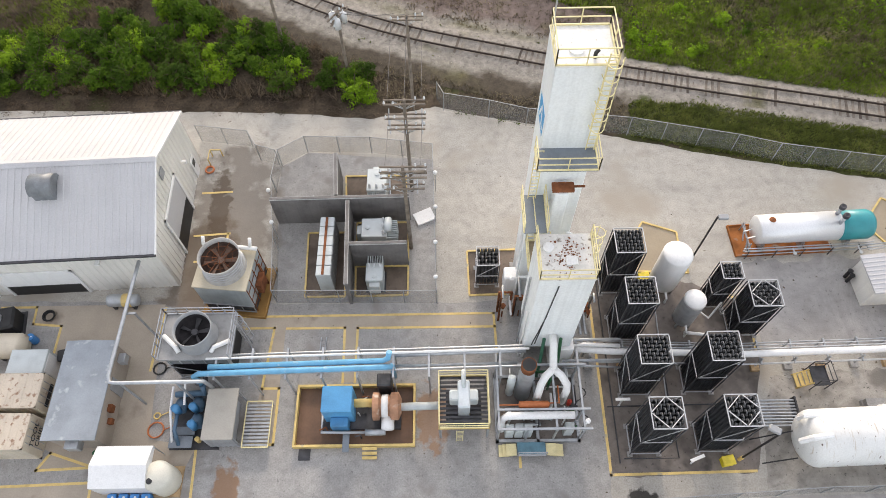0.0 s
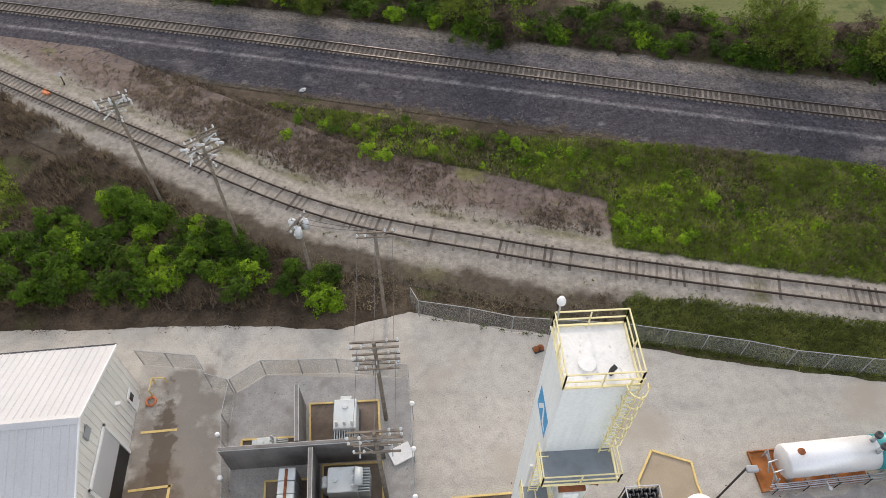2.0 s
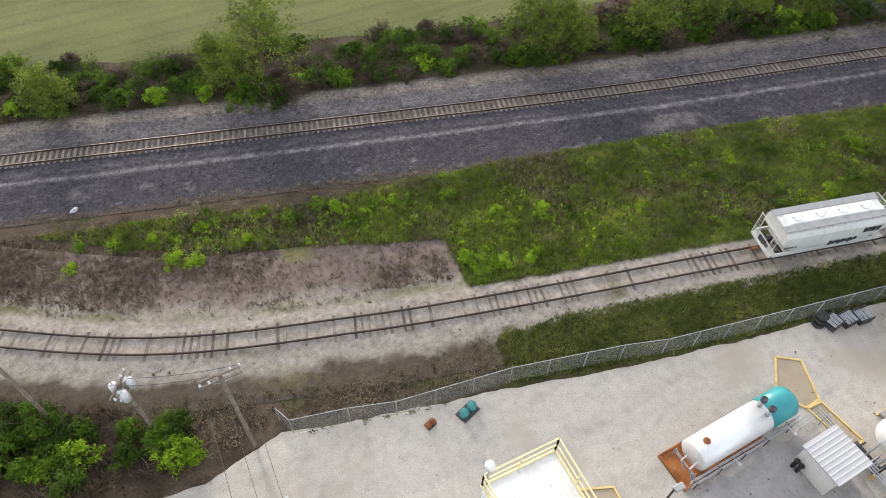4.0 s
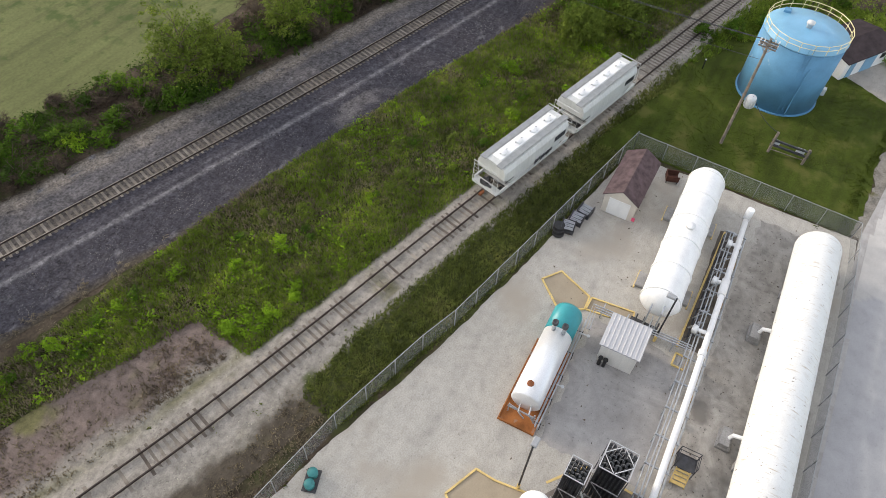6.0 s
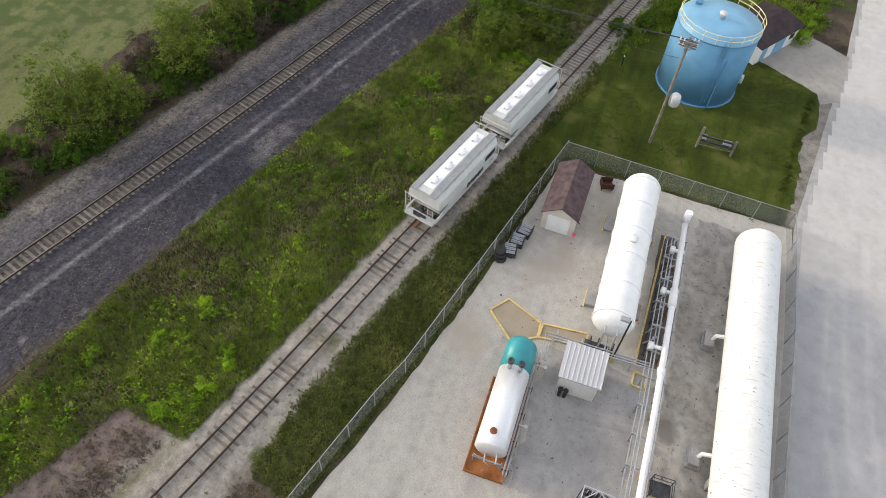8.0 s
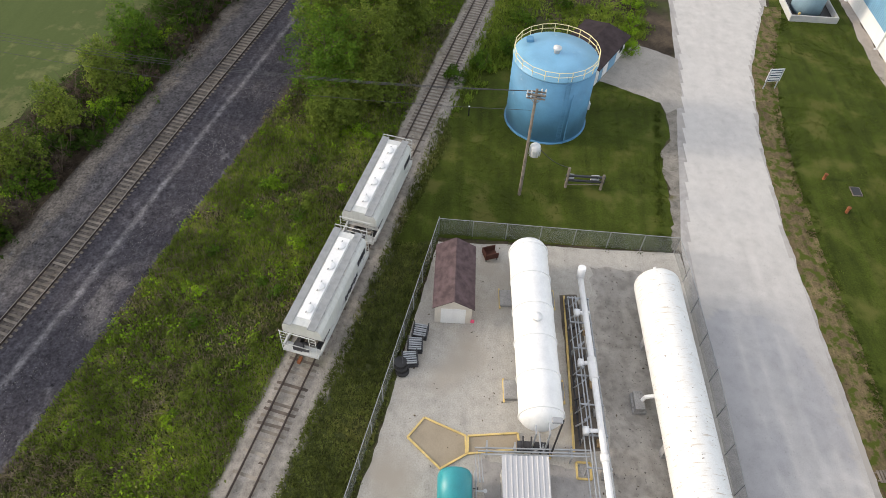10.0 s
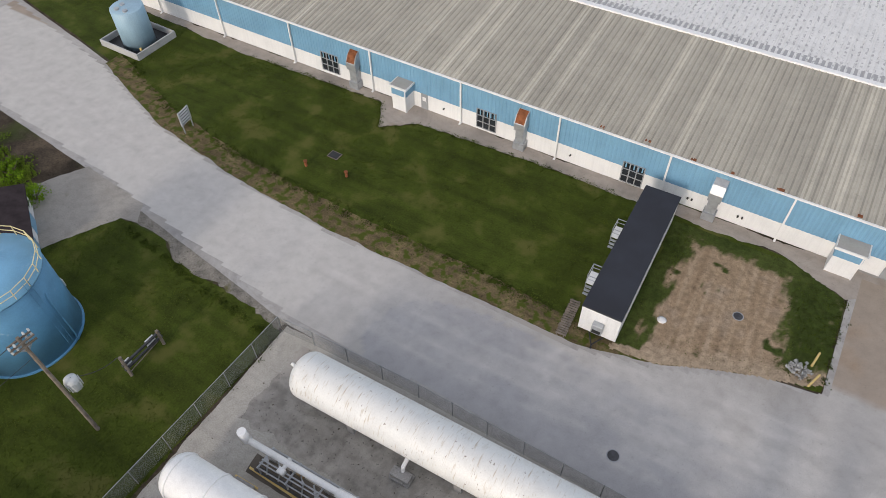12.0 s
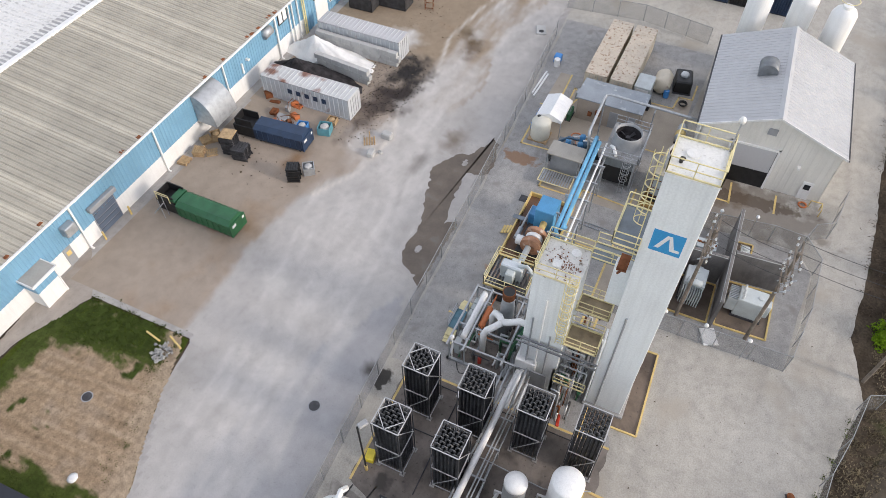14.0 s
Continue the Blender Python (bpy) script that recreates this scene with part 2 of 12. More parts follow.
def thing(name, x, y, z=0.0, turn=0.0, label="", category="", group="", kind=""):
    ob = new(name)
    ob.matrix_basis = pose(x, y, z, 0, 0, turn)
    ob.empty_display_size = 0.3
    return tagged(ob, label, category, group, kind)


def structure(name, s, material, label="", category="", smooth=False):
    return tagged(new(name, mesh_of(s, name, material, smooth)), label, category, "", "structure")


def ragged(poly, step=1.5, rough=0.35, seed=0.0):
    """A closed outline with its sides broken up by noise."""
    out = []
    for i, (x, y) in enumerate(poly):
        x1, y1 = poly[(i + 1) % len(poly)]
        d = math.hypot(x1 - x, y1 - y)
        n = max(1, min(400, int(d / step)))
        for k in range(n):
            px, py = x + (x1 - x) * k / n, y + (y1 - y) * k / n
            if k and rough:
                w = noise.noise((px * 0.35 + seed, py * 0.35, seed)) + 0.6 * noise.noise((px * 1.3, py * 1.3 + seed, seed)) + 0.45 * noise.noise((px * 3.1, py * 3.1 + seed, seed))
                px, py = px - (y1 - y) / d * w * rough, py + (x1 - x) / d * w * rough
            out.append((px, py))
    return out


def sheet(name, poly, z, material, label, category, rough=0.35, step=0.45):
    """A flat piece of ground laid over the one below."""
    pts = ragged(poly, step, rough, len(poly) * 3.7)
    s = Shape()
    s.v = [(x, y, z) for x, y in pts]
    s.f = [tuple(range(len(pts)))]
    ob = structure(name, s, material, label, category)
    bm = bmesh.new()
    bm.from_mesh(ob.data)
    bmesh.ops.triangulate(bm, faces=bm.faces[:])
    for f in bm.faces:
        if f.normal.z < 0:
            f.normal_flip()
    bm.to_mesh(ob.data)
    bm.free()
    return ob


# ---- ground ----
s = Shape()
s.v = [(-1500, -1500, -0.02), (1500, -1500, -0.02), (1500, 1500, -0.02), (-1500, 1500, -0.02)]
s.f = [(0, 1, 2, 3)]
structure("ground", s, M_EARTH, "dry brown earth with weeds reaching the horizon", "ground")
sheet("meadow", [(14, 48.5), (13.6, 33), (22, 30), (51.5, 25), (76, 21), (200, -8), (200, 16), (79, 43), (50, 51.5), (26, 55.5), (11, 57), (5, 57.5), (7, 52)], 0.0, M_MEADOW, "rough green meadow between the two railway tracks", "meadow", 0.6)
sheet("hay_field", [(-400, 190), (2, 84), (33, 76), (52, 73.5), (74, 66.5), (300, 10), (700, 500), (-300, 700)], 0.0, M_FIELD, "mown pale green hay field behind the hedge", "field", 0.5)
sheet("yard", [(-90, 38), (-39, 37), (-30, 36.6), (-18.7, 36.4), (-9.8, 35.4), (-4, 36.8), (0.8, 35.4), (11.6, 33.0), (21.8, 30.4), (33.7, 28), (51.7, 25.1), (52.2, 3.2), (39, 2.2), (21, 1.9), (6, 1.0), (-10, 0.2), (-28, -1.0), (-42, -2.3), (-90, -5)], 0.004, M_YARD, "pale crushed-stone plant yard with faint stains", "yard", 0.14)
sheet("road", [(200, -14.47), (103, -2.92), (82, -1.00), (72, 0.39), (52.4, 3.05), (39, 2.86), (21, 2.77), (6, 2.13), (-10, 1.51), (-28, 0.64), (-42, -0.31), (-90, -2.26), (-90, -30.8), (-8, -29.2), (13.2, -28.6), (13.1, -13.08), (18.8, -12.14), (24.7, -9.55), (30.9, -7.93), (40.5, -7.76), (55.6, -7.51), (69.3, -8.39), (81.7, -10.41), (95.5, -14.99), (200, -33.89)], 0.008, M_ROAD, "pale worn concrete service road", "road", 0.05)
LAWN_EDGE = [(52.3, 4.0), (52.2, 25.2), (50, 29.2), (55, 28.0), (59, 27.3), (65, 25.9), (73.3, 24.1), (79.1, 23.0), (84, 20), (84, 14), (79, 9.2), (77.2, 8.2), (74.0, 1.9), (68.2, 1.7), (65.6, 3.1), (60, 3.1), (55.7, 3.2)]
sheet("lawn", LAWN_EDGE, 0.004, M_LAWN, "mown green lawn round the water tank", "lawn", 0.22)
sheet("lawn_south", [(13.2, -13.27), (18.8, -12.43), (24.7, -9.84), (30.9, -8.23), (40.5, -8.05), (55.6, -7.80), (69.3, -8.68), (81.7, -10.70), (95.5, -15.28), (130, -21.67), (130, -25.55), (81, -24.86), (62.7, -25.34), (60.4, -21.69), (57, -24.34), (45, -25.14), (33, -25.36), (19, -25.64), (13.5, -23.38)], 0.008, M_LAWN, "mown lawn in front of the blue warehouse", "lawn", 0.1)
sheet("worn_verge", [(18.8, -12.9), (24.7, -10.6), (30.9, -9.6), (40.5, -10.2), (55.6, -10.0), (69.3, -10.6), (81.7, -12.6), (95.5, -17), (95.5, -14.6), (82, -10.0), (69.3, -8.0), (55.6, -7.1), (40.5, -7.4), (30.9, -7.6), (24.7, -9.2), (18.8, -11.8)], 0.013, M_WORN, "sandy worn grass verge along the road edge", "verge", 0.16)
sheet("sandy_verge", [(52.6, 1.6), (62, 0.6), (73.5, -1.2), (73.3, 1.7), (68.2, 1.7), (65.6, 3.1), (60, 3.1), (55.7, 3.2), (52.6, 3.9)], 0.006, M_BALLAST_P, "pale sandy verge between lawn and road", "verge", 0.4)


def sleeper_mat(name, a, b):
    """Sleeper wood that differs from one sleeper to the next."""
    m = mat(name, (0.5, 0.5, 0.5), 0.9, dark=0.7, light=1.25, scale=1.6, fine=12, bump=0.3)
    n, l = m.node_tree.nodes, m.node_tree.links
    p = n["Principled BSDF"]
    src = p.inputs["Base Color"].links[0].from_socket
    oi = n.new("ShaderNodeObjectInfo")
    r = n.new("ShaderNodeValToRGB")
    r.color_ramp.elements[0].color, r.color_ramp.elements[1].color = (*(2 * c for c in a), 1), (*(2 * c for c in b), 1)
    l.new(oi.outputs["Random"], r.inputs[0])
    mx = n.new("ShaderNodeMix")
    mx.data_type, mx.blend_type = "RGBA", "MULTIPLY"
    mx.inputs["Factor"].default_value = 1.0
    l.new(src, mx.inputs["A"])
    l.new(r.outputs[0], mx.inputs["B"])
    l.new(mx.outputs["Result"], p.inputs["Base Color"])
    return m


M_SLEEPER = sleeper_mat("old_wood_sleeper", (0.115, 0.093, 0.077), (0.3, 0.265, 0.22))
M_SLEEPER_C = sleeper_mat("pale_sleeper", (0.14, 0.12, 0.1), (0.25, 0.22, 0.185))
M_RAILTOP = mat("worn_rail_head", (0.21, 0.185, 0.165), 0.4, 0.6, dark=0.8, light=1.2, scale=2, fine=20, bump=0.0)
M_RAIL = mat("rusty_rail", (0.05, 0.036, 0.03), 0.7, 0.2, dark=0.7, light=1.3, scale=2, fine=20, bump=0.05)
M_WOODPOLE = mat("weathered_pole_wood", (0.2, 0.17, 0.14), 0.9, dark=0.7, light=1.25, scale=2, fine=18, bump=0.2)
M_BARK = mat("bark", (0.12, 0.095, 0.07), 0.95, dark=0.7, light=1.3, scale=3, fine=20, bump=0.4)
M_INSUL = mat("pale_insulator", (0.55, 0.57, 0.58), 0.4, dark=0.9, light=1.05, scale=2, fine=20, bump=0.0)


def leaf_mat(name, base, warm, rough=0.6, patchy=1.4, blotch=0.3):
    """Leaf colour that differs from leaf to leaf and from place to place, with clump light and shade painted in as
    blotches.
    """
    m = bpy.data.materials.new(name)
    m.use_nodes = True
    n, l = m.node_tree.nodes, m.node_tree.links
    b = n["Principled BSDF"]
    b.inputs["Roughness"].default_value, b.inputs["Specular IOR Level"].default_value = 0.85, 0.12
    g = n.new("ShaderNodeNewGeometry")
    r = n.new("ShaderNodeValToRGB")
    for e, c in zip(r.color_ramp.elements, (tuple(v * 0.55 for v in base), warm)):
        e.color = (*c, 1)
    e = r.color_ramp.elements.new(0.55)
    e.color = (*base, 1)
    ns = n.new("ShaderNodeTexNoise")
    ns.inputs["Scale"].default_value = 0.22
    l.new(g.outputs["Position"], ns.inputs["Vector"])
    ad = n.new("ShaderNodeMath")
    ad.operation = "MULTIPLY_ADD"
    l.new(g.outputs["Random Per Island"], ad.inputs[0])
    ad.inputs[1].default_value = 0.35
    sub = n.new("ShaderNodeMath")
    sub.operation = "MULTIPLY_ADD"
    l.new(ns.outputs["Fac"], sub.inputs[0])
    sub.inputs[1].default_value, sub.inputs[2].default_value = patchy, 0.32 - 0.5 * patchy
    l.new(sub.outputs[0], ad.inputs[2])
    l.new(ad.outputs[0], r.inputs[0])
    # blotches paint bright clump tops and shaded gaps into the colour
    n2 = n.new("ShaderNodeTexNoise")
    n2.inputs["Scale"].default_value, n2.inputs["Detail"].default_value = 1.3, 5
    l.new(g.outputs["Position"], n2.inputs["Vector"])
    r2 = n.new("ShaderNodeValToRGB")
    r2.color_ramp.elements[0].position, r2.color_ramp.elements[0].color = 0.38, (1 - blotch, 1 - blotch * 0.95, 1 - blotch, 1)
    r2.color_ramp.elements[1].position, r2.color_ramp.elements[1].color = 0.6, (1 + blotch * 0.7, 1 + blotch * 0.7, 1 + blotch * 0.2, 1)
    l.new(n2.outputs["Fac"], r2.inputs[0])
    mu = n.new("ShaderNodeMix")
    mu.data_type, mu.blend_type = "RGBA", "MULTIPLY"
    mu.inputs["Factor"].default_value = 1.0
    l.new(r.outputs[0], mu.inputs["A"])
    l.new(r2.outputs[0], mu.inputs["B"])
    l.new(mu.outputs["Result"], b.inputs["Base Color"])
    tr = n.new("ShaderNodeBsdfTranslucent")
    l.new(mu.outputs["Result"], tr.inputs["Color"])
    mx = n.new("ShaderNodeMixShader")
    mx.inputs[0].default_value = 0.3
    l.new(b.outputs[0], mx.inputs[1])
    l.new(tr.outputs[0], mx.inputs[2])
    l.new(mx.outputs[0], n["Material Output"].inputs["Surface"])
    return m


M_LEAF = leaf_mat("green_leaves", (0.068, 0.135, 0.014), (0.165, 0.25, 0.023))
M_LEAF_DK = leaf_mat("dark_green_leaves", (0.042, 0.082, 0.012), (0.09, 0.145, 0.02))
M_LEAF_BR = leaf_mat("bright_green_leaves", (0.18, 0.31, 0.022), (0.33, 0.45, 0.035))
M_LEAF_OL = leaf_mat("olive_spring_leaves", (0.125, 0.172, 0.03), (0.23, 0.275, 0.05))
M_TWIG = leaf_mat("bare_brown_twigs", (0.085, 0.063, 0.052), (0.18, 0.14, 0.117), 0.9)
M_GRASS = leaf_mat("meadow_grass", (0.165, 0.24, 0.032), (0.33, 0.38, 0.075), patchy=1.8, blotch=0.22)
M_STRAW = leaf_mat("dead_brown_weeds", (0.17, 0.13, 0.1), (0.28, 0.22, 0.165), 0.9, blotch=0.25)
M_DKGRASS = leaf_mat("dark_rough_grass", (0.115, 0.14, 0.036), (0.225, 0.22, 0.08), 0.9, blotch=0.25)
M_DRY = leaf_mat("pale_dry_grass", (0.2, 0.165, 0.118), (0.33, 0.28, 0.2), 0.9, blotch=0.2)


def quad_mesh(name, v, material, k=4):
    """A mesh of loose polygons with k corners each, from an array of corners."""
    n = len(v)
    me = bpy.data.meshes.new(name)
    me.vertices.add(n)
    me.vertices.foreach_set("co", np.asarray(v, dtype=np.float32).ravel())
    me.loops.add(n)
    me.loops.foreach_set("vertex_index", np.arange(n, dtype=np.int32))
    me.polygons.add(n // k)
    me.polygons.foreach_set("loop_start", np.arange(0, n, k, dtype=np.int32))
    me.update(calc_edges=True)
    me.materials.append(material)
    return me


RNG = np.random.default_rng(7)


def leaves(centres, size, flat=0.35, faces=None, slim=0.55):
    """Pointed leaf rhombs at the centres, turned at random or, where faces are given, roughly along them."""
    n = len(centres)
    a = RNG.normal(size=(n, 3))
    if faces is None:
        a[:, 2] *= flat
    else:
        f = faces + RNG.normal(size=(n, 3)) * 0.38
        f /= np.linalg.norm(f, axis=1)[:, None]
        a -= f * (a * f).sum(1)[:, None]
    a /= np.linalg.norm(a, axis=1)[:, None]
    b = RNG.normal(size=(n, 3)) if faces is None else np.cross(f, a)
    b -= a * (a * b).sum(1)[:, None]
    b /= np.linalg.norm(b, axis=1)[:, None]
    sz = size * RNG.uniform(0.6, 1.35, (n, 1))
    v = np.stack([centres - a * sz, centres + b * sz * slim, centres + a * sz, centres - b * sz * slim], 1)
    return v.reshape(-1, 3)


def clumps(n_clump, per, rx, ry, rz, clump_r, z0=0.0, lobes=5):
    """Leaf places and facings on tufts, which sit on the lobes of an uneven dome."""
    la = RNG.uniform(0, 6.283, lobes)
    lr = RNG.uniform(0.15, 0.6, lobes)
    lc = np.column_stack([np.cos(la) * lr * rx, np.sin(la) * lr * ry, RNG.uniform(0.05, 0.45, lobes) * rz])
    ls = RNG.uniform(0.45, 0.72, lobes)
    lc[0], ls[0] = (0, 0, 0.2 * rz), 0.78
    k = RNG.integers(0, lobes, n_clump)
    d = RNG.normal(size=(n_clump, 3))
    d /= np.linalg.norm(d, axis=1)[:, None]
    d[:, 2] = np.abs(d[:, 2]) * 1.2 - 0.2
    c = lc[k] + d * ls[k][:, None] * RNG.uniform(0.6, 1.08, (n_clump, 1)) ** 0.7 * np.array([rx, ry, rz]) + np.array([0, 0, z0])
    u = RNG.normal(size=(n_clump, per, 3))
    u[..., 2] += 0.55
    u /= np.linalg.norm(u, axis=2)[..., None]
    r = clump_r * RNG.uniform(0.6, 1.45, (n_clump, 1, 1)) * RNG.uniform(0.55, 1.1, (n_clump, per, 1))
    p = (c[:, None, :] + u * r * np.array([1, 1, 0.8])).reshape(-1, 3)
    p[:, 2] = np.maximum(p[:, 2], 0.05)
    face = (u * 0.8 + d[:, None, :] * 0.5 + np.array([0, 0, 0.35])).reshape(-1, 3)
    return p, face / np.linalg.norm(face, axis=1)[:, None]


def bush(x, y, w, h, material, label, n=40, per=11, leaf=0.2, group="", name="bush"):
    t = thing(name, x, y, 0, 0, label, "bush", group)
    s = Shape()
    for k in range(5):
        a = k * 1.256 + x
        s.tube([(0.05 * math.cos(a), 0.05 * math.sin(a), -0.05), (w * 0.2 * math.cos(a), w * 0.2 * math.sin(a), h * 0.45), (w * 0.36 * math.cos(a + 0.3), w * 0.36 * math.sin(a + 0.3), h * 0.75)], 0.05, 5, 0.015)
    part("stem", s, M_BARK, t, "thin branching brown stem")
    p, face = clumps(n, per, w / 2, w / 2, h * 0.8, 0.2 + w * 0.045)
    twigs = material is M_TWIG
    ob = new("crown", quad_mesh("crown", leaves(p, leaf * (2.0 if twigs else 1.0), 0.35, face, 0.1 if twigs else 0.55), material))
    ob.parent = t
    return t


def tree(x, y, h, w, material, label, n=130, per=16, leaf=0.24, low=0.25, lobes=7):
    t = thing("tree", x, y, 0, RNG.uniform(0, 360), label, "tree")
    s = Shape()
    s.tube([(0, 0, -0.1), (0.1, 0.05, h * 0.3), (-0.1, 0.1, h * 0.5), (0.05, -0.05, h * 0.72)], h * 0.025 + 0.06, 8, 0.03)
    for k in range(16):
        a, z = k * 2.4, h * (0.12 + 0.032 * k)
        r = w * (0.5 - 0.02 * k)
        m1, m2 = (r * 0.5 * math.cos(a), r * 0.5 * math.sin(a), z + h * 0.1), (r * math.cos(a + 0.2), r * math.sin(a + 0.2), z + h * 0.18)
        s.tube([(0, 0, z), m1, m2], 0.075, 5, 0.015)
        for e in (-0.5, 0.6):
            s.tube([m1, (r * 0.9 * math.cos(a + e), r * 0.9 * math.sin(a + e), z + h * 0.2)], 0.04, 4, 0.012)
    part("trunk", s, M_BARK, t, "grey-brown trunk and limbs")
    p, face = clumps(n, per, w / 2, w / 2, h * (1 - low) * 0.98, 0.36 + w * 0.025, h * low, lobes)
    ob = new("crown", quad_mesh("crown", leaves(p, leaf, 0.35, face), material))
    ob.parent = t
    return t


def inside(p, poly):
    """Which of the points lie in the outline."""
    x, y = p[:, 0], p[:, 1]
    c = np.zeros(len(p), bool)
    for (x0, y0), (x1, y1) in zip(poly, poly[1:] + poly[:1]):
        hit = ((y0 > y) != (y1 > y)) & (x < (x1 - x0) * (y - y0) / (y1 - y0 + 1e-9) + x0)
        c ^= hit
    return c


def grass(name, poly, count, h, material, label, blades=5, clear=None, patch=0.0):
    """Tufts of leaning blades over an outline, thinned by a broad noise."""
    lo, hi = np.min(poly, 0), np.max(poly, 0)
    p = RNG.uniform(lo, hi, (int(count * (hi - lo).prod() / 100), 2))
    p = p[inside(p, poly)]
    if patch:
        keep = np.array([noise.noise((a * 0.13, b * 0.13, patch)) + 0.5 * noise.noise((a * 0.5, b * 0.5, patch)) for a, b in p]) > RNG.uniform(-0.35, 0.25, len(p))
        p = p[keep]
    n = len(p)
    if clear is not None:
        p = p[~inside(p, clear)]
        n = len(p)
    b = np.repeat(p, blades, 0) + RNG.normal(size=(n * blades, 2)) * 0.13
    m = len(b)
    ang = RNG.uniform(0, 6.283, m)
    lean = RNG.uniform(0.25, 0.9, m) * h
    tall = h * RNG.uniform(0.4, 1.25, m)
    w = RNG.uniform(0.03, 0.08, m)
    base = np.column_stack([b, np.zeros(m)])
    side = np.column_stack([-np.sin(ang) * w, np.cos(ang) * w, np.zeros(m)])
    tip = base + np.column_stack([np.cos(ang) * lean, np.sin(ang) * lean, tall])
    v = np.stack([base - side, base + side, tip], 1).reshape(-1, 3)
    return tagged(new(name, quad_mesh(name, v, material, 3)), label, "grass", "", "stuff")


def weeds(name, poly, count, h, material, label, leaf=0.14, per=9, patch=0.0, thin=0.0):
    """Low leafy mounds all over an outline, with gaps where a broad noise is low."""
    lo, hi = np.min(poly, 0), np.max(poly, 0)
    p = RNG.uniform(lo, hi, (int(count * (hi - lo).prod() / 100), 2))
    p = p[inside(p, poly)]
    f = np.array([noise.noise((a * 0.16, b * 0.16, patch)) + 0.7 * noise.noise((a * 0.55, b * 0.55, patch)) for a, b in p])
    p, f = p[f > thin], f[f > thin]
    n = len(p)
    size = h * (0.5 + np.clip(f - thin, 0, 0.8)) * RNG.uniform(0.6, 1.3, n)
    c = np.column_stack([p, size * 0.6])
    q = (c[:, None, :] + RNG.normal(size=(n, per, 3)) * (size[:, None, None] * np.array([0.55, 0.55, 0.3]))).reshape(-1, 3)
    q[:, 2] = np.maximum(q[:, 2], 0.04)
    return tagged(new(name, quad_mesh(name, leaves(q, leaf * (1.8 if material in (M_TWIG, M_DRY) else 1), 0.35, None, 0.12 if material in (M_TWIG, M_DRY) else 0.55), material)), label, "weeds", "", "stuff")


# ---- railway ----
def smooth_path(pts, step):
    """Points at even steps along a smooth curve through the given ones."""
    pts = [Vector((x, y, 0)) for x, y in pts]
    fine = []
    ext = [2 * pts[0] - pts[1]] + pts + [2 * pts[-1] - pts[-2]]
    for i in range(1, len(ext) - 2):
        a, b, c, d = ext[i - 1:i + 3]
        for k in range(40):
            u = k / 40
            fine.append(0.5 * (2 * b + (c - a) * u + (2 * a - 5 * b + 4 * c - d) * u * u + (3 * b - a - 3 * c + d) * u ** 3))
    fine.append(pts[-1])
    out, need = [fine[0]], step
    for p, q in zip(fine, fine[1:]):
        d = (q - p).length
        done = 0.0
        while d - done >= need:
            done += need
            out.append(p + (q - p) * (done / d))
            need = step
        need -= d - done
    return out


def offset(path, d, z):
    out = []
    for i, p in enumerate(path):
        t = (path[min(i + 1, len(path) - 1)] - path[max(i - 1, 0)]).normalized()
        out.append(Vector((p.x - t.y * d, p.y + t.x * d, z)))
    return out


def ribbon(name, path, profile, material, label, category):
    """A strip of ground along a path: profile is a row of (offset, height)."""
    s = Shape()
    cols = [offset(path, d, z) for d, z in profile]
    for i in range(len(path)):
        for j, c in enumerate(cols):
            q = c[i]
            w = 0.35 * noise.noise((q.x * 0.4, q.y * 0.4, j)) if j in (0, len(cols) - 1) else 0.0
            s.v.append((q.x + w * 0.3, q.y + w, q.z + (0.03 * noise.noise((q.x, q.y, 3)) if 0 < j < len(cols) - 1 else 0)))
    k = len(cols)
    s.f = [(i * k + j, i * k + j + 1, (i + 1) * k + j + 1, (i + 1) * k + j) for i in range(len(path) - 1) for j in range(k - 1)]
    ob = structure(name, s, material, label, category)
    for p in ob.data.polygons:
        if p.normal.z < 0:
            p.flip()
    return ob


def railway(name, pts, z, m_tie, tie_label, near, gauge=1.5, label="", half=1.25, sink=(-0.05, 0.03), polished=False):
    path = smooth_path(pts, 0.56)
    t = thing(name, 0, 0, 0, 0, label, "railway track", "", "structure")
    for d in (-gauge / 2, gauge / 2):
        s, head = Shape(), Shape()
        for w, z0, z1, q in ((0.05, z + 0.08, z + 0.25, s), (0.036, z + 0.25, z + 0.262, head)):
            a, b = offset(path, d - w, 0), offset(path, d + w, 0)
            q.loft([[(p.x, p.y, z0), (p.x, p.y, z1), (r.x, r.y, z1), (r.x, r.y, z0)] for p, r in zip(a, b)])
        rail = part("rail", s, M_RAIL, t, "rust-brown steel rail")
        part("rail_head", head, M_RAILTOP if polished else M_RAIL, rail, "worn running surface")
    me = mesh_of(Shape().bev(-0.12, -half, 0, 0.12, half, 0.16, 0.02), "sleeper", m_tie)
    far = Shape()
    for i, p in enumerate(path[:-1]):
        d = path[i + 1] - p
        ang = math.atan2(d.y, d.x) + RNG.normal() * 0.02
        if near[0] < p.x < near[1]:
            ob = new("sleeper", me)
            ob.matrix_basis = pose(p.x, p.y, z - 0.115 + RNG.uniform(*sink), 0, 0, math.degrees(ang))
            ob.parent = t
        else:
            c, sn = math.cos(ang), math.sin(ang)
            far.loft([[(p.x + u * c - w * sn, p.y + u * sn + w * c, zz) for u, w in ((-0.12, -half), (0.12, -half), (0.12, half), (-0.12, half))] for zz in (z - 0.1, z + 0.035)])
    tagged(part("far_sleepers", far, m_tie, t, tie_label), kind="stuff")
    return path


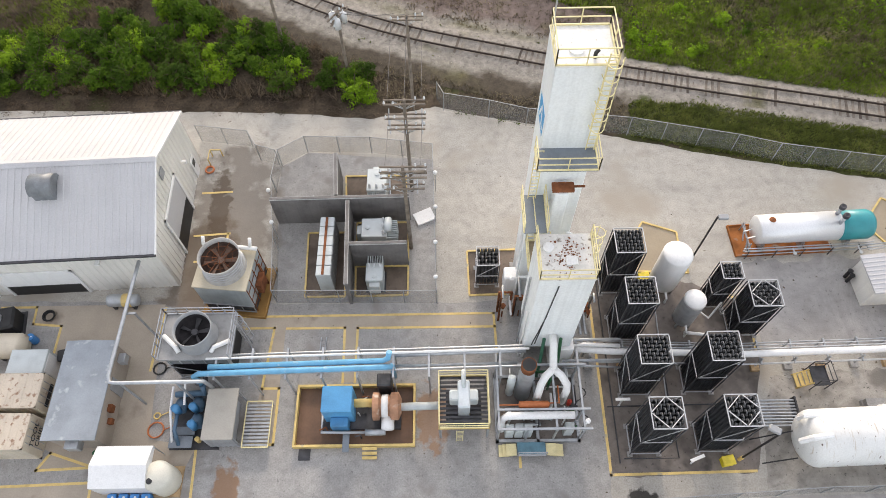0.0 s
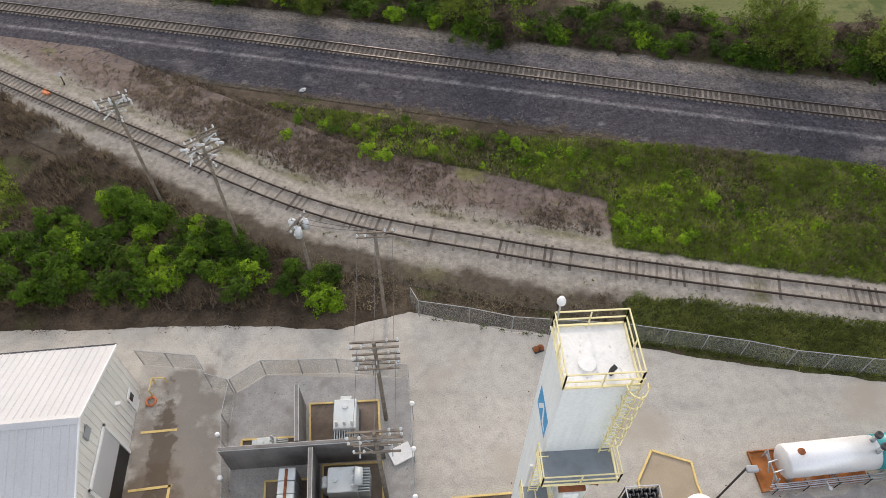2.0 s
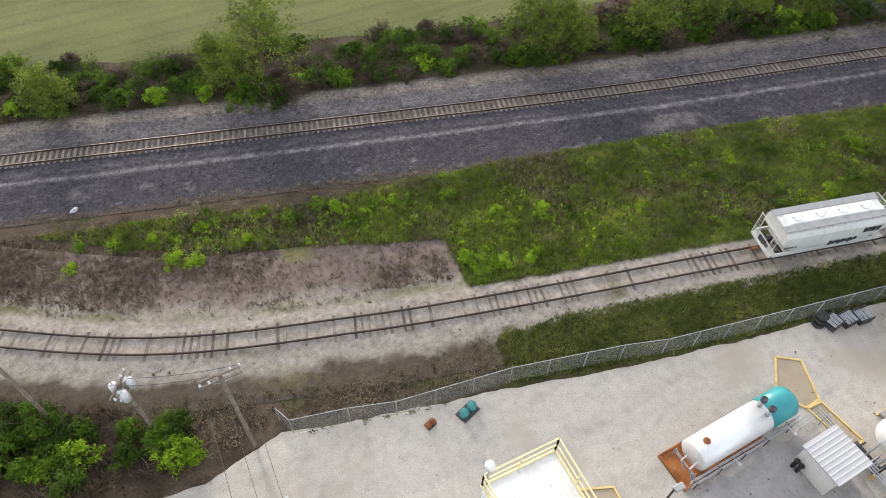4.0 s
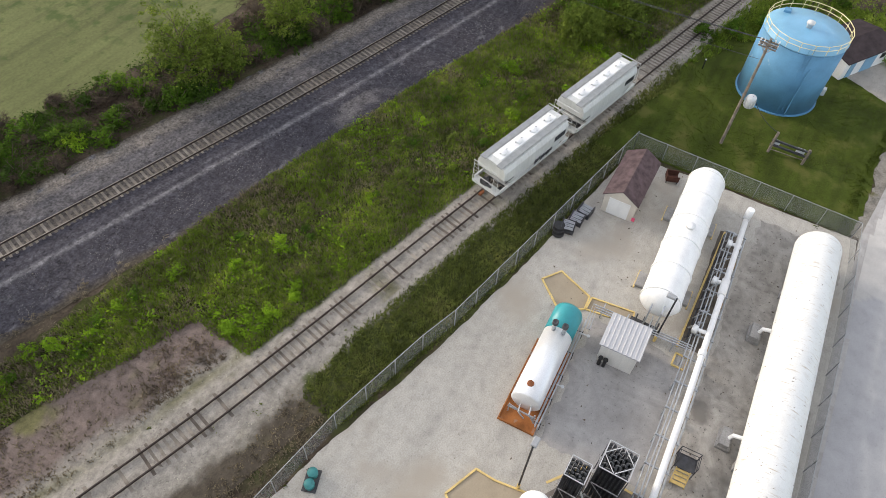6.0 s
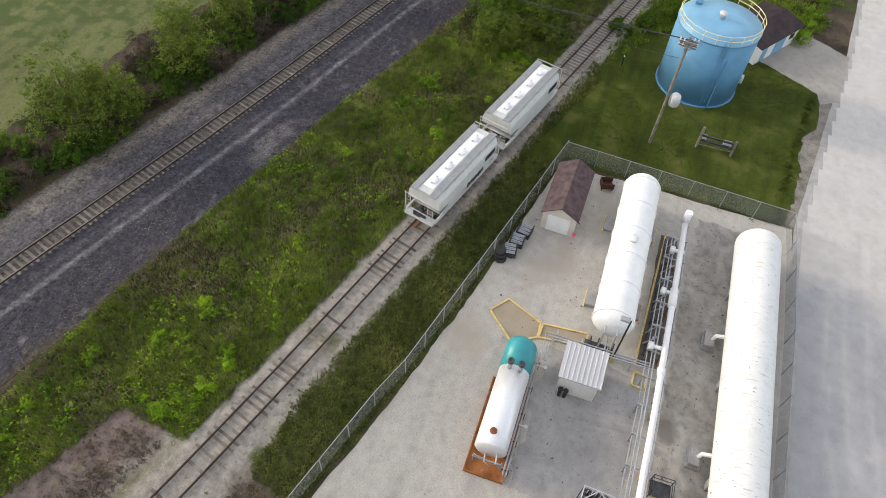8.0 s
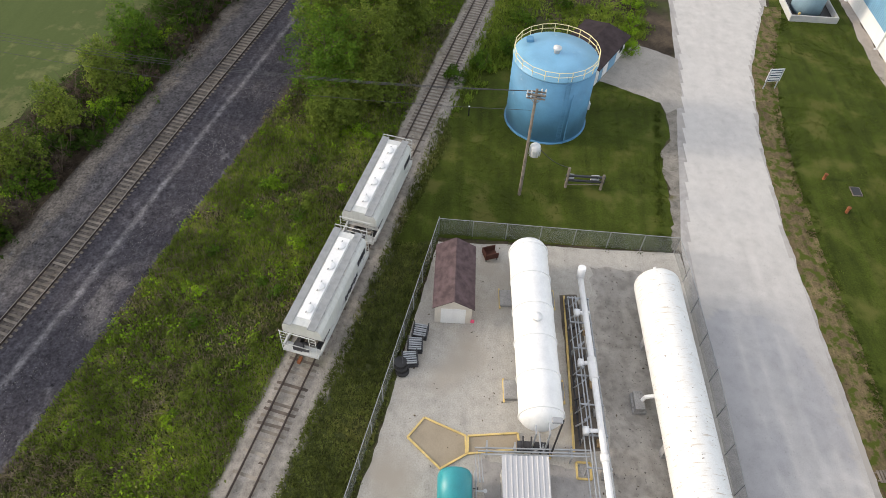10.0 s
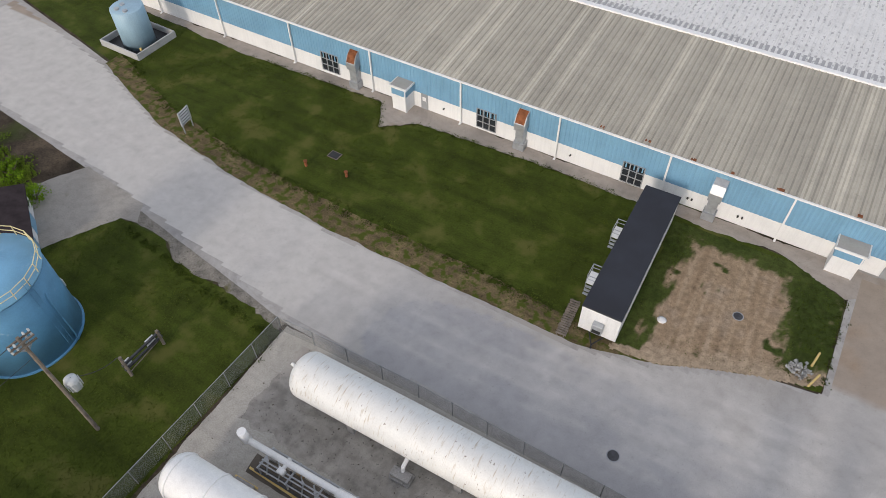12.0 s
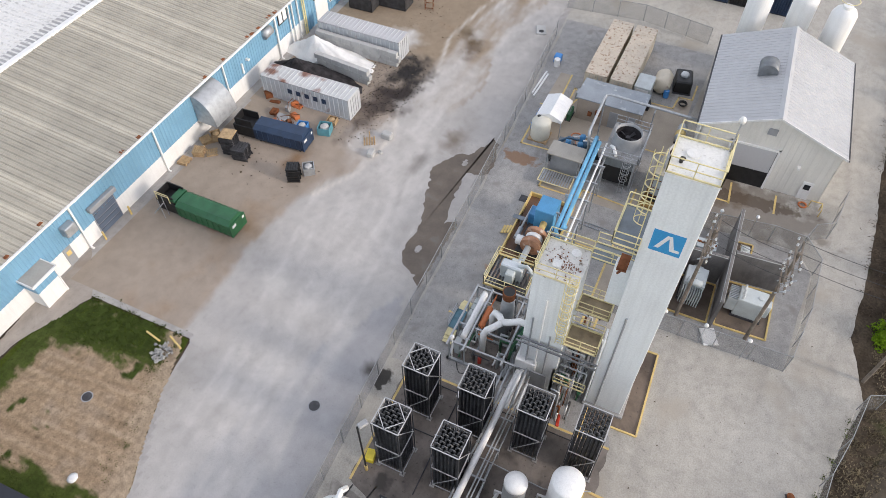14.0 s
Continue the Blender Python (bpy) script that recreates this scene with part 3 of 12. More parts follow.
def soil_mat(name, fine=9.0, speck=0.35, bump=0.8, clod=2.2, spread=0.2):
    """Loose ground whose colour is carried by the mesh, broken up by clods and grit."""
    m = mat(name, (0.5, 0.5, 0.5), 0.95, dark=1 - spread, light=1 + spread, scale=clod, fine=fine, bump=bump, grain=1 - speck, speck=speck)
    n, l = m.node_tree.nodes, m.node_tree.links
    b = n["Principled BSDF"]
    src = b.inputs["Base Color"].links[0].from_socket
    at = n.new("ShaderNodeAttribute")
    at.attribute_name = "soil"
    mx = n.new("ShaderNodeMix")
    mx.data_type, mx.blend_type = "RGBA", "MULTIPLY"
    mx.inputs["Factor"].default_value = 1.0
    l.new(src, mx.inputs["A"])
    l.new(at.outputs["Color"], mx.inputs["B"])
    l.new(mx.outputs["Result"], b.inputs["Base Color"])
    return m


def blend(a, b, f):
    f = min(1.0, max(0.0, f))
    return tuple(p + (q - p) * f for p, q in zip(a, b))


def corridor(name, path, d0, d1, step, soil, height, material, label, category):
    """A strip of ground along a path, with a colour of soil and a height for each distance from it."""
    k = int((d1 - d0) / step) + 1
    ds = [d0 + i * step for i in range(k)]
    cols = [offset(path, d, 0) for d in ds]
    v, c = [], []
    for i in range(len(path)):
        for j, d in enumerate(ds):
            q = cols[j][i]
            v.append((q.x, q.y, height(q, d) + 0.012 * noise.noise((q.x * 1.7, q.y * 1.7, 3))))
            c.append(soil(q, d))
    f = [(i * k + j, (i + 1) * k + j, (i + 1) * k + j + 1, i * k + j + 1) for i in range(len(path) - 1) for j in range(k - 1)]
    me = bpy.data.meshes.new(name)
    me.from_pydata(v, [], f)
    me.materials.append(material)
    at = me.color_attributes.new("soil", "FLOAT_COLOR", "POINT")
    at.data.foreach_set("color", np.array([(*(x * 2.1 for x in q), 1.0) for q in c], dtype=np.float32).ravel())
    for p in me.polygons:
        p.use_smooth = True
    return tagged(new(name, me), label, category, "", "structure")


def nz2(x, y, s, seed=0.0):
    return noise.noise((x * s, y * s, seed)) + 0.5 * noise.noise((x * s * 2.3, y * s * 2.3, seed + 7)) + 0.3 * noise.noise((x * s * 5.1, y * s * 5.1, seed + 3))


PALE_SOIL, PINK_SOIL, OLIVE_SOIL, GREEN_SOIL, DARK_SOIL = (0.285, 0.26, 0.225), (0.165, 0.127, 0.11), (0.14, 0.13, 0.06), (0.055, 0.066, 0.02), (0.08, 0.066, 0.05)


def siding_soil(q, d):
    """Pale grit by the rails, pinkish dead growth further out, green where the meadow begins."""
    n1, n2 = nz2(q.x, q.y, 0.22, 1.0), nz2(q.x, q.y, 0.7, 5.0)
    west = q.x < 14.6 + 0.35 * n2 + 0.1 * d
    if d > 0:
        edge = 3.0 + 0.9 * n1 if west else 1.75 + 0.35 * n1 + 0.2 * n2
        out = PINK_SOIL if west else GREEN_SOIL
        c = blend(PALE_SOIL, out, (d - edge + 0.6 * n2) / (1.5 if west else 0.4))
        if west:
            c = blend(c, OLIVE_SOIL, (0.9 - abs(d - 2.6 - 0.4 * n1)) * (0.5 + n1) * 0.9)
    else:
        edge = 2.7 + 0.5 * n1 if west else 2.5 + 0.45 * n1
        c = blend(PALE_SOIL, DARK_SOIL if west else GREEN_SOIL, (-d - edge + 0.7 * n2) / (0.9 if west else 0.35))
        c = blend(c, OLIVE_SOIL, (n1 - 0.15) * 0.8 if -d > edge - 0.4 else 0)
    if abs(d) < 1.7:
        c = blend(c, (0.3, 0.27, 0.235), 0.55 + 0.5 * n2)
        c = blend(c, OLIVE_SOIL, (n1 - 0.35) * 1.2)
    return tuple(x * (1 + 0.16 * n2) for x in c)


def main_soil(q, d):
    """Dark ballast with a paler streak, dusty toward the hedge."""
    n1, n2 = nz2(q.x, q.y, 0.2, 11.0), nz2(q.x, q.y, 0.8, 15.0)
    dark, grey, dust = (0.062, 0.058, 0.068), (0.115, 0.107, 0.11), (0.215, 0.187, 0.163)
    c = blend(dark, grey, (d - 0.9 + 0.3 * n2) / 0.8)
    c = blend(c, dust, (d - 3.3 - 0.5 * n1 + 0.3 * n2) / 0.9)
    c = blend(c, DARK_SOIL, (d - 5.3 - 0.6 * n1) / 0.7)
    c = blend(c, (0.23, 0.22, 0.225), (0.42 - abs(d + 3.2 + 0.12 * n1)) * 2.2 * (0.75 + 0.6 * n2))
    c = blend(c, (0.17, 0.165, 0.175), (0.3 - abs(d + 2.2)) * 1.2 * (0.5 + n2))
    c = blend(c, (0.2, 0.185, 0.18), (n1 - 0.25) * 1.3 if d < -4.5 else 0)
    c = blend(c, DARK_SOIL, (-d - 7.5 + 0.7 * n1) / 0.8)
    if abs(d) < 0.8:
        c = blend(c, (0.125, 0.108, 0.095), 0.9)
    return tuple(x * (1 + 0.1 * n2) for x in c)


SPUR = [(-75, 86.5), (-50.6, 71.3), (-29, 58.2), (-11.8, 48.2), (4, 42.9), (18, 39.3), (34, 35.7), (50, 32.0), (63, 29.0), (90, 22.8), (140, 11.4), (190, 0)]
MAIN = [(-110, 97.5), (-33, 78.0), (0, 69.2), (40, 58.6), (66, 52.7), (82.7, 48.9), (130, 38.2), (220, 17.5)]
main_path = smooth_path(MAIN, 2.0)
spur_path = smooth_path(SPUR, 1.2)
near_main = [p for p in smooth_path(MAIN, 0.5) if -75 < p.x < 150]
near_spur = [p for p in smooth_path(SPUR, 0.4) if -62 < p.x < 112]
M_SOIL = soil_mat("loose_siding_soil")
M_GRIT = soil_mat("crushed_ballast", 5.0, 0.6, 1.0, 2.5, 0.26)
corridor("main_ballast", near_main, -8.6, 6.1, 0.22, main_soil, lambda q, d: 0.14 if abs(d) < 1.9 else max(0.0, 0.14 - 0.03 * (abs(d) - 1.9)) if abs(d) < 5 else 0.02, M_GRIT, "dark purple-grey crushed ballast of the main line", "ballast")
corridor("siding_bed", near_spur, -5.6, 9.0, 0.22, siding_soil, lambda q, d: 0.13 if abs(d) < 1.4 else max(-0.05 if q.x > 50.5 and d < -2.4 else 0.022, 0.13 - 0.11 * (abs(d) - 1.4)), M_SOIL, "pale gritty bed of the siding with brown verges", "ballast")
ribbon("far_main_ballast", [p for p in main_path if p.x > 146], [(-8.2, 0.0), (-2.0, 0.13), (2.0, 0.13), (5.0, 0.0)], M_BALLAST, "dark crushed ballast further along the main line", "ballast")
ribbon("far_main_ballast", [p for p in main_path if p.x < -72], [(-8.2, 0.0), (-2.0, 0.13), (2.0, 0.13), (5.0, 0.0)], M_BALLAST, "dark crushed ballast further along the main line", "ballast")
railway("main_line", MAIN, 0.16, M_SLEEPER_C, "pale sleepers further along", (-12, 78), 1.5, "straight main railway line on pale sleepers", 1.02, (-0.05, -0.03), True)
railway("siding", SPUR, 0.11, M_SLEEPER, "old wooden sleepers further along", (-28, 66), 1.5, "old curved siding with worn wooden sleepers", 1.25, (-0.046, 0.014))

# ---- service road and loading yard ----
M_HARD = soil_mat("worn_hardstanding", 11.0, 0.14, 0.15, 0.6, 0.05)
ROAD_AREA = [(118, -4.4), (103, -3.4), (82, -1.5), (72, -0.1), (52.4, 2.5), (39, 2.3), (21, 2.2), (6, 1.6), (-10, 1.0), (-28, 0.1), (-42, -0.9), (-54, -1.4), (-54, -27.2), (12.6, -26.6), (12.6, -13.4), (18.8, -11.6), (24.7, -9.0), (30.9, -7.4), (40.5, -7.2), (55.6, -7.0), (69.3, -7.9), (81.7, -9.9), (95.5, -14.4), (118, -18.5)]
APRON_EDGE = [(14, -14.2), (10.0, -14.1), (3.2, -14.6), (-4.2, -13.5), (-9.7, -10.5), (-15.7, -10.0), (-20.8, -12.0), (-27.2, -10.4), (-34, -12), (-42, -11), (-54, -8)]
DRIVES = ([(118, -9), (95, -7.5), (75, -4.6), (55, -2.6), (38, -2.6), (21, -4.0), (5, -5.2), (-9, -5.9), (-18, -7.6), (-27, -8.0), (-37, -8.0), (-54, -5)], [(30, -5), (13, -7.2), (3, -8.6), (-5, -10.5), (-14, -9.2), (-22, -9.0), (-30, -6.6), (-44, -1.5)], [(24, -2.2), (14, -4.4), (4, -4.1), (-5, -4.2), (-11, -5.5), (-15, -9.1), (-14.4, -12)])
RESURFACED = [(19.5, 2.55), (45.0, 2.75), (46.4, 0.2), (46.0, -2.6), (44.0, -5.1), (39.5, -6.3), (30, -6.4), (24, -6.2), (16, -5.2), (8, -2.8), (2, 0.6), (8, 2.2)]


def line_distance(p, pts):
    """Distance of points from a polyline, and the side they lie on."""
    best, side = np.full(len(p), 1e9), np.zeros(len(p))
    for a, b in zip(pts, pts[1:]):
        a, b = np.array(a, float), np.array(b, float)
        v = b - a
        k = np.clip(((p - a) @ v) / (v @ v), 0, 1)
        w = p - a - k[:, None] * v
        d = np.hypot(w[:, 0], w[:, 1])
        near = d < best
        best = np.where(near, d, best)
        side = np.where(near, np.sign(v[0] * w[:, 1] - v[1] * w[:, 0]), side)
    return best, side


def hard_yard():
    """The worn road and yard as one fine sheet that carries the colours of its dust, mud and wheel marks, and a paler
    east end.
    """
    step = 0.36
    xs, ys = np.arange(-54, 118, step), np.arange(-27.2, 3, step)
    gx, gy = np.meshgrid(xs, ys)
    p = np.column_stack([gx.ravel(), gy.ravel()])
    ok = inside(p, ROAD_AREA)
    n1 = np.array([nz2(a, b, 0.09, 21.0) for a, b in p])
    n2 = np.array([nz2(a, b, 0.45, 25.0) for a, b in p])
    n3 = np.array([nz2(a * 0.35, b, 0.5, 29.0) for a, b in p])
    col = np.tile(np.array([0.405, 0.384, 0.363]), (len(p), 1))

    def lay(tint, f):
        f = np.clip(f, 0, 1)[:, None]
        col[:] = col * (1 - f) + np.array(tint) * f

    lay((0.345, 0.325, 0.30), (n1 - 0.1) * 1.1)
    lay((0.335, 0.33, 0.335), inside(p + n2[:, None] * 0.3, RESURFACED) * 0.75)
    # paler from about x = 42 eastward
    lay((0.47, 0.45, 0.425), (p[:, 0] - 42 + 3 * n1) / 8 * 0.6 * ~inside(p + n2[:, None] * 0.3, RESURFACED))
    ed, es = line_distance(p, APRON_EDGE)
    south = ed * es
    lay((0.335, 0.285, 0.24), (south + 0.5 * n2 + 0.2) / 0.5 * (0.75 + 0.4 * n1))
    lay((0.30, 0.245, 0.19), ((-22 - p[:, 0]) / 6 + n1) * (south > -6) * 0.8)
    lay((0.28, 0.21, 0.155), (n1 * 0.9 + n2 * 0.5 - 0.35) * (south > 0))
    for pts in DRIVES:
        d, sd = line_distance(p, pts)
        wide = np.clip((3.4 - d) / 1.4, 0, 1)
        lay((0.46, 0.438, 0.415), wide * (0.35 + 0.5 * n3))
        for u in (-2.3, -1.0, 0.9, 2.2):
            lay((0.50, 0.475, 0.45), np.clip(0.34 - np.abs(d * sd - u - 0.25 * n1), 0, 0.34) * 2.2 * (0.45 + n3))
        lay((0.32, 0.30, 0.285), np.clip(0.3 - np.abs(d * sd - 0.1 - 0.4 * n1), 0, 0.3) * 1.6 * (0.3 + n3))
    lay((0.52, 0.485, 0.44), np.clip(0.36 - np.abs(south + 0.25), 0, 0.36) * 3.0 * (p[:, 0] < -5) * (0.7 + 0.6 * n2))
    for cx, cy, rx, ry, tint, f in ((-19.5, -13.6, 6.0, 2.2, (0.15, 0.128, 0.115), 1.5), (-22.5, -12.2, 4.2, 2.4, (0.1, 0.09, 0.085), 1.5), (-26.5, -13.0, 3.4, 2.6, (0.09, 0.085, 0.082), 1.6), (-17.5, -3.6, 2.6, 1.5, (0.24, 0.21, 0.18), 1.2), (-33, -8.5, 2.4, 1.4, (0.2, 0.165, 0.135), 1.2), (-31.5, -16.5, 2.6, 2.6, (0.6, 0.6, 0.59), 0.8), (-36, -10.0, 2.6, 1.6, (0.17, 0.135, 0.10), 1.0), (-8, -17.0, 3.2, 1.2, (0.25, 0.17, 0.115), 0.8), (2.0, -18.8, 1.2, 2.6, (0.24, 0.15, 0.10), 0.7), (-13.5, -5.6, 2.4, 1.1, (0.24, 0.225, 0.21), 0.8), (9.5, 1.5, 0.8, 0.7, (0.12, 0.11, 0.1), 1.0), (4.9, -10.0, 1.2, 1.2, (0.5, 0.475, 0.44), 0.7)):
        q = np.hypot((p[:, 0] - cx) / rx, (p[:, 1] - cy) / ry)
        lay(tint, (1.05 - q + 0.7 * n2) * f)
    for r in (2.2, 3.4, 3.9):
        q = np.hypot(p[:, 0] - 1.5, p[:, 1] + 5.8)
        lay((0.31, 0.295, 0.285), np.clip(0.26 - np.abs(q - r - 0.3 * n1), 0, 0.26) * 1.5 * (n3 + 0.2))
    n4 = np.array([nz2(a, b, 1.1, 33.0) for a, b in p])
    col = np.clip(np.array([0.385, 0.365, 0.347]) + (col - np.array([0.385, 0.365, 0.347])) * 1.18, 0.03, 0.7)
    col *= (1 + 0.05 * n2 + 0.05 * n4)[:, None]
    nx = len(xs)
    num = np.full(len(p), -1)
    num[ok] = np.arange(ok.sum())
    q = num.reshape(len(ys), nx)
    cells = np.stack([q[:-1, :-1], q[:-1, 1:], q[1:, 1:], q[1:, :-1]], -1).reshape(-1, 4)
    cells = cells[(cells >= 0).all(1)]
    me = bpy.data.meshes.new("loading_yard")
    me.from_pydata([(a, b, 0.02) for a, b in p[ok]], [], cells.tolist())
    me.materials.append(M_HARD)
    at = me.color_attributes.new("soil", "FLOAT_COLOR", "POINT")
    at.data.foreach_set("color", np.column_stack([col[ok] * 2.1, np.ones(ok.sum())]).astype(np.float32).ravel())
    tagged(new("loading_yard", me), "worn pale concrete road and yard with dusty wheel marks", "road", "", "structure")


hard_yard()


def dirt_plot():
    """Bare rutted soil beside the trailer with ragged grass creeping in from its edges."""
    area = [(13.3, -23.4), (13.1, -13.9), (14.4, -13.1), (18.8, -11.7), (24.7, -9.1), (28.7, -8.5), (28.7, -24.9), (18.0, -25.3)]
    step = 0.16
    xs, ys = np.arange(13, 29, step), np.arange(-25.4, -8.4, step)
    gx, gy = np.meshgrid(xs, ys)
    p = np.column_stack([gx.ravel(), gy.ravel()])
    ok = inside(p + 0.12 * np.array([(noise.noise((a, b, 2.0)), noise.noise((a, b, 8.0))) for a, b in p]), area)
    n1 = np.array([nz2(a, b, 0.3, 41.0) for a, b in p])
    n2 = np.array([nz2(a * 1.6, b * 0.5, 0.7, 45.0) for a, b in p])
    n3 = np.array([nz2(a, b, 1.3, 47.0) for a, b in p])
    rut = np.array([noise.noise((a * 2.6 + 0.15 * b, b * 0.12, 3.0)) for a, b in p])
    col = np.tile(np.array([0.325, 0.236, 0.155]), (len(p), 1))

    def lay(tint, f):
        f = np.clip(f, 0, 1)[:, None]
        col[:] = col * (1 - f) + np.array(tint) * f

    x, y = p[:, 0], p[:, 1]
    lay((0.41, 0.31, 0.215), rut * 1.2)
    lay((0.225, 0.155, 0.098), -rut * 1.1)
    lay((0.37, 0.3, 0.235), (n1 - 0.1) * 0.8)
    road = np.array([line_distance(p, [(13.1, -13.9), (14.4, -13.1), (18.8, -11.7), (24.7, -9.1), (28.7, -8.5)])[0]])[0]
    lay((0.37, 0.285, 0.2), (2.2 - road + 0.7 * n1) / 1.2 * 0.8)
    green, deep = (0.062, 0.08, 0.018), (0.04, 0.058, 0.011)
    west = (x - 26.2 + 1.5 * n2 + 0.6 * n1) / 0.5 * (road > 0.8 + 0.5 * n1)
    north = (-22.9 - y + 0.9 * n1 + 0.5 * n3) / 0.5 * (x > 17)
    corner = np.minimum((17.0 + 0.16 * (-15 - y) - x + 0.7 * n2 + 0.4 * n3) / 0.4, (road - 1.1 + 0.5 * n1 + 0.4 * n3) / 0.4)
    islands = (n2 - 0.62) / 0.15 * (road > 3) * ((x > 22.5) | (x < 19))
    for f in (west, north, corner, islands):
        lay(green, f * (0.85 + 0.25 * n3))
        lay(deep, (f - 1.2) * 0.5 * (0.6 + n1))
    lay((0.23, 0.18, 0.11), (n2 * 0.8 + n3 * 0.5 - 0.5) * 2.0 * (x < 17.6))
    col *= (1 + 0.14 * n3)[:, None]
    q = np.full(len(p), -1)
    q[ok] = np.arange(ok.sum())
    q = q.reshape(len(ys), len(xs))
    cells = np.stack([q[:-1, :-1], q[:-1, 1:], q[1:, 1:], q[1:, :-1]], -1).reshape(-1, 4)
    cells = cells[(cells >= 0).all(1)]
    z = 0.026 + 0.012 * np.clip(rut + 0.4 * n3, -0.5, 1)
    me = bpy.data.meshes.new("bare_strip")
    me.from_pydata(np.column_stack([p[ok], z[ok]]).tolist(), [], cells.tolist())
    me.materials.append(M_SOIL)
    at = me.color_attributes.new("soil", "FLOAT_COLOR", "POINT")
    at.data.foreach_set("color", np.column_stack([np.clip(col[ok], 0.01, 1) * 2.1, np.ones(ok.sum())]).astype(np.float32).ravel())
    tagged(new("bare_strip", me), "bare brown soil with wheel ruts and ragged grass", "dirt", "", "structure")


dirt_plot()
M_PUDDLE = mat("wet_concrete", (0.15, 0.122, 0.098), 0.8, dark=0.8, light=1.2, scale=0.5, fine=6, bump=0.05, stain=(0.17, 0.155, 0.14), stain_at=0.58, stain_scale=0.5)
sheet("puddle", [(-12.9, -3.9), (-14.7, -3.3), (-16.1, -2.4), (-16.4, -1.4), (-18.0, -0.8), (-20.0, -0.1), (-19.1, 0.9), (-16.4, 1.35), (-14.4, 1.1), (-14.0, 0.2), (-13.9, -0.6), (-12.2, -0.4), (-10.4, -0.2), (-8.6, -0.1), (-6.9, 0.2), (-7.6, 1.2), (-4.9, 1.3), (-2.2, 1.3), (-0.6, 1.2), (0.8, 1.3), (-0.5, 0.5), (-1.4, -1.3), (-2.8, -1.7), (-5.0, -1.6), (-7.0, -2.1), (-8.4, -2.7), (-10.5, -3.0), (-11.6, -3.3)], 0.026, M_PUDDLE, "dark wet patch spreading along the fence", "puddle", 0.3, 0.3)
for x, y, r in ((-3.2, -0.6, 0.32), (-15.2, -1.3, 0.36)):
    sheet("dry_island", [(x + r * 1.5 * math.cos(a * 0.9), y + r * math.sin(a * 0.9)) for a in range(7)], 0.03, M_ROAD, "dry pale patch inside the wet area", "road", 0.2, 0.2)

# ---- plants along the railway ----
MEADOW = [(14.5, 48), (14.2, 42.5), (34, 37.6), (63, 31), (100, 22.5), (140, 13), (140, 24), (79, 40.5), (50, 48.5), (26, 54), (8, 56.5), (-6, 60.5), (-18, 63.5), (-8, 57), (5, 51.5)]
grass("meadow_tufts", MEADOW, 4200, 0.32, M_GRASS, "uneven green meadow grass and weeds", 5, patch=4.0)
STRIP = [(13.6, 37), (13.2, 33.2), (22, 30.7), (34, 28.3), (51.5, 25.4), (51, 29), (66, 24.6), (70, 26), (50, 29.8), (34, 33.4), (20, 36.6)]
grass("strip_grass", STRIP, 3200, 0.26, M_DKGRASS, "dark rough grass between fence and siding", 5)
grass("dry_strip", [(13.4, 37.5), (13.0, 33.4), (0.8, 35.8), (-4, 37.4), (-9, 37), (-12, 42), (-22, 46.5), (-9, 42.2), (2, 38.2)], 1100, 0.2, M_DRY, "low brown dead weeds along the fence", 5)
grass("dead_weeds", [(-75, 84), (-75, 40), (-40, 39), (-10, 37.5), (-9, 41), (-21, 47.5), (-33, 57), (-48, 68)], 1300, 0.7, M_STRAW, "tangled brown dead weeds on the bank", 6, patch=9.0)
grass("green_patch_west", [(-75, 70), (-75, 44), (-44, 43), (-38, 50), (-46, 60)], 1500, 0.4, M_GRASS, "green grass patch behind the thicket", 5)
grass("verge_weeds", [(15.2, 43.4), (15.5, 46.5), (9.6, 49.6), (-1.1, 52.6), (-11.3, 57.5), (-22, 63.5), (-33, 69.5), (-44, 74), (-40, 68.5), (-28, 60), (-12, 51), (0, 46.5)], 400, 0.2, M_DRY, "sparse dry weeds beside the siding", 5)
grass("meadow_straw", MEADOW, 1100, 0.34, M_DRY, "dry straw among the meadow grass", 4)
grass("meadow_shoots", MEADOW, 1500, 0.3, M_DKGRASS, "dark green shoots among the meadow grass", 4)
grass("east_scrub", [(76, 20.5), (84, 12), (86, 2), (104, 0), (150, -5), (150, 7), (90, 21), (66, 26.5)], 1500, 0.5, M_GRASS, "overgrown green scrub behind the tank house", 6, patch=6.0)
weeds("roadside_scrub", [(84.5, 3.0), (88, 0.2), (100, -1.2), (112, -2.6), (112, 6), (98, 14), (86, 16), (85.5, 8)], 150, 0.7, M_GRASS, "rough green scrub beside the road", 0.12, 18, 81.0, -0.15)
weeds("roadside_brush", [(84.5, 3.0), (88, 0.2), (100, -1.2), (112, -2.6), (112, 6), (98, 14), (86, 16), (85.5, 8)], 70, 0.5, M_DRY, "dry brown brush beside the road", 0.1, 18, 83.0, 0.0)
weeds("meadow_weeds", MEADOW, 90, 0.7, M_LEAF_BR, "broad-leaved green meadow weeds", 0.12, 16, 4.0, 0.1)
weeds("meadow_herbs", MEADOW, 80, 0.65, M_DKGRASS, "dark green and brown meadow herbs", 0.12, 14, 14.0, 0.05)
weeds("meadow_dead_patches", MEADOW, 90, 0.5, M_DRY, "patches of brown dead stalks in the meadow", 0.1, 16, 57.0, 0.3)
weeds("strip_weeds", STRIP, 25, 0.2, M_DKGRASS, "low dark green weeds beside the fence", 0.13, 9, 3.0, 0.05)
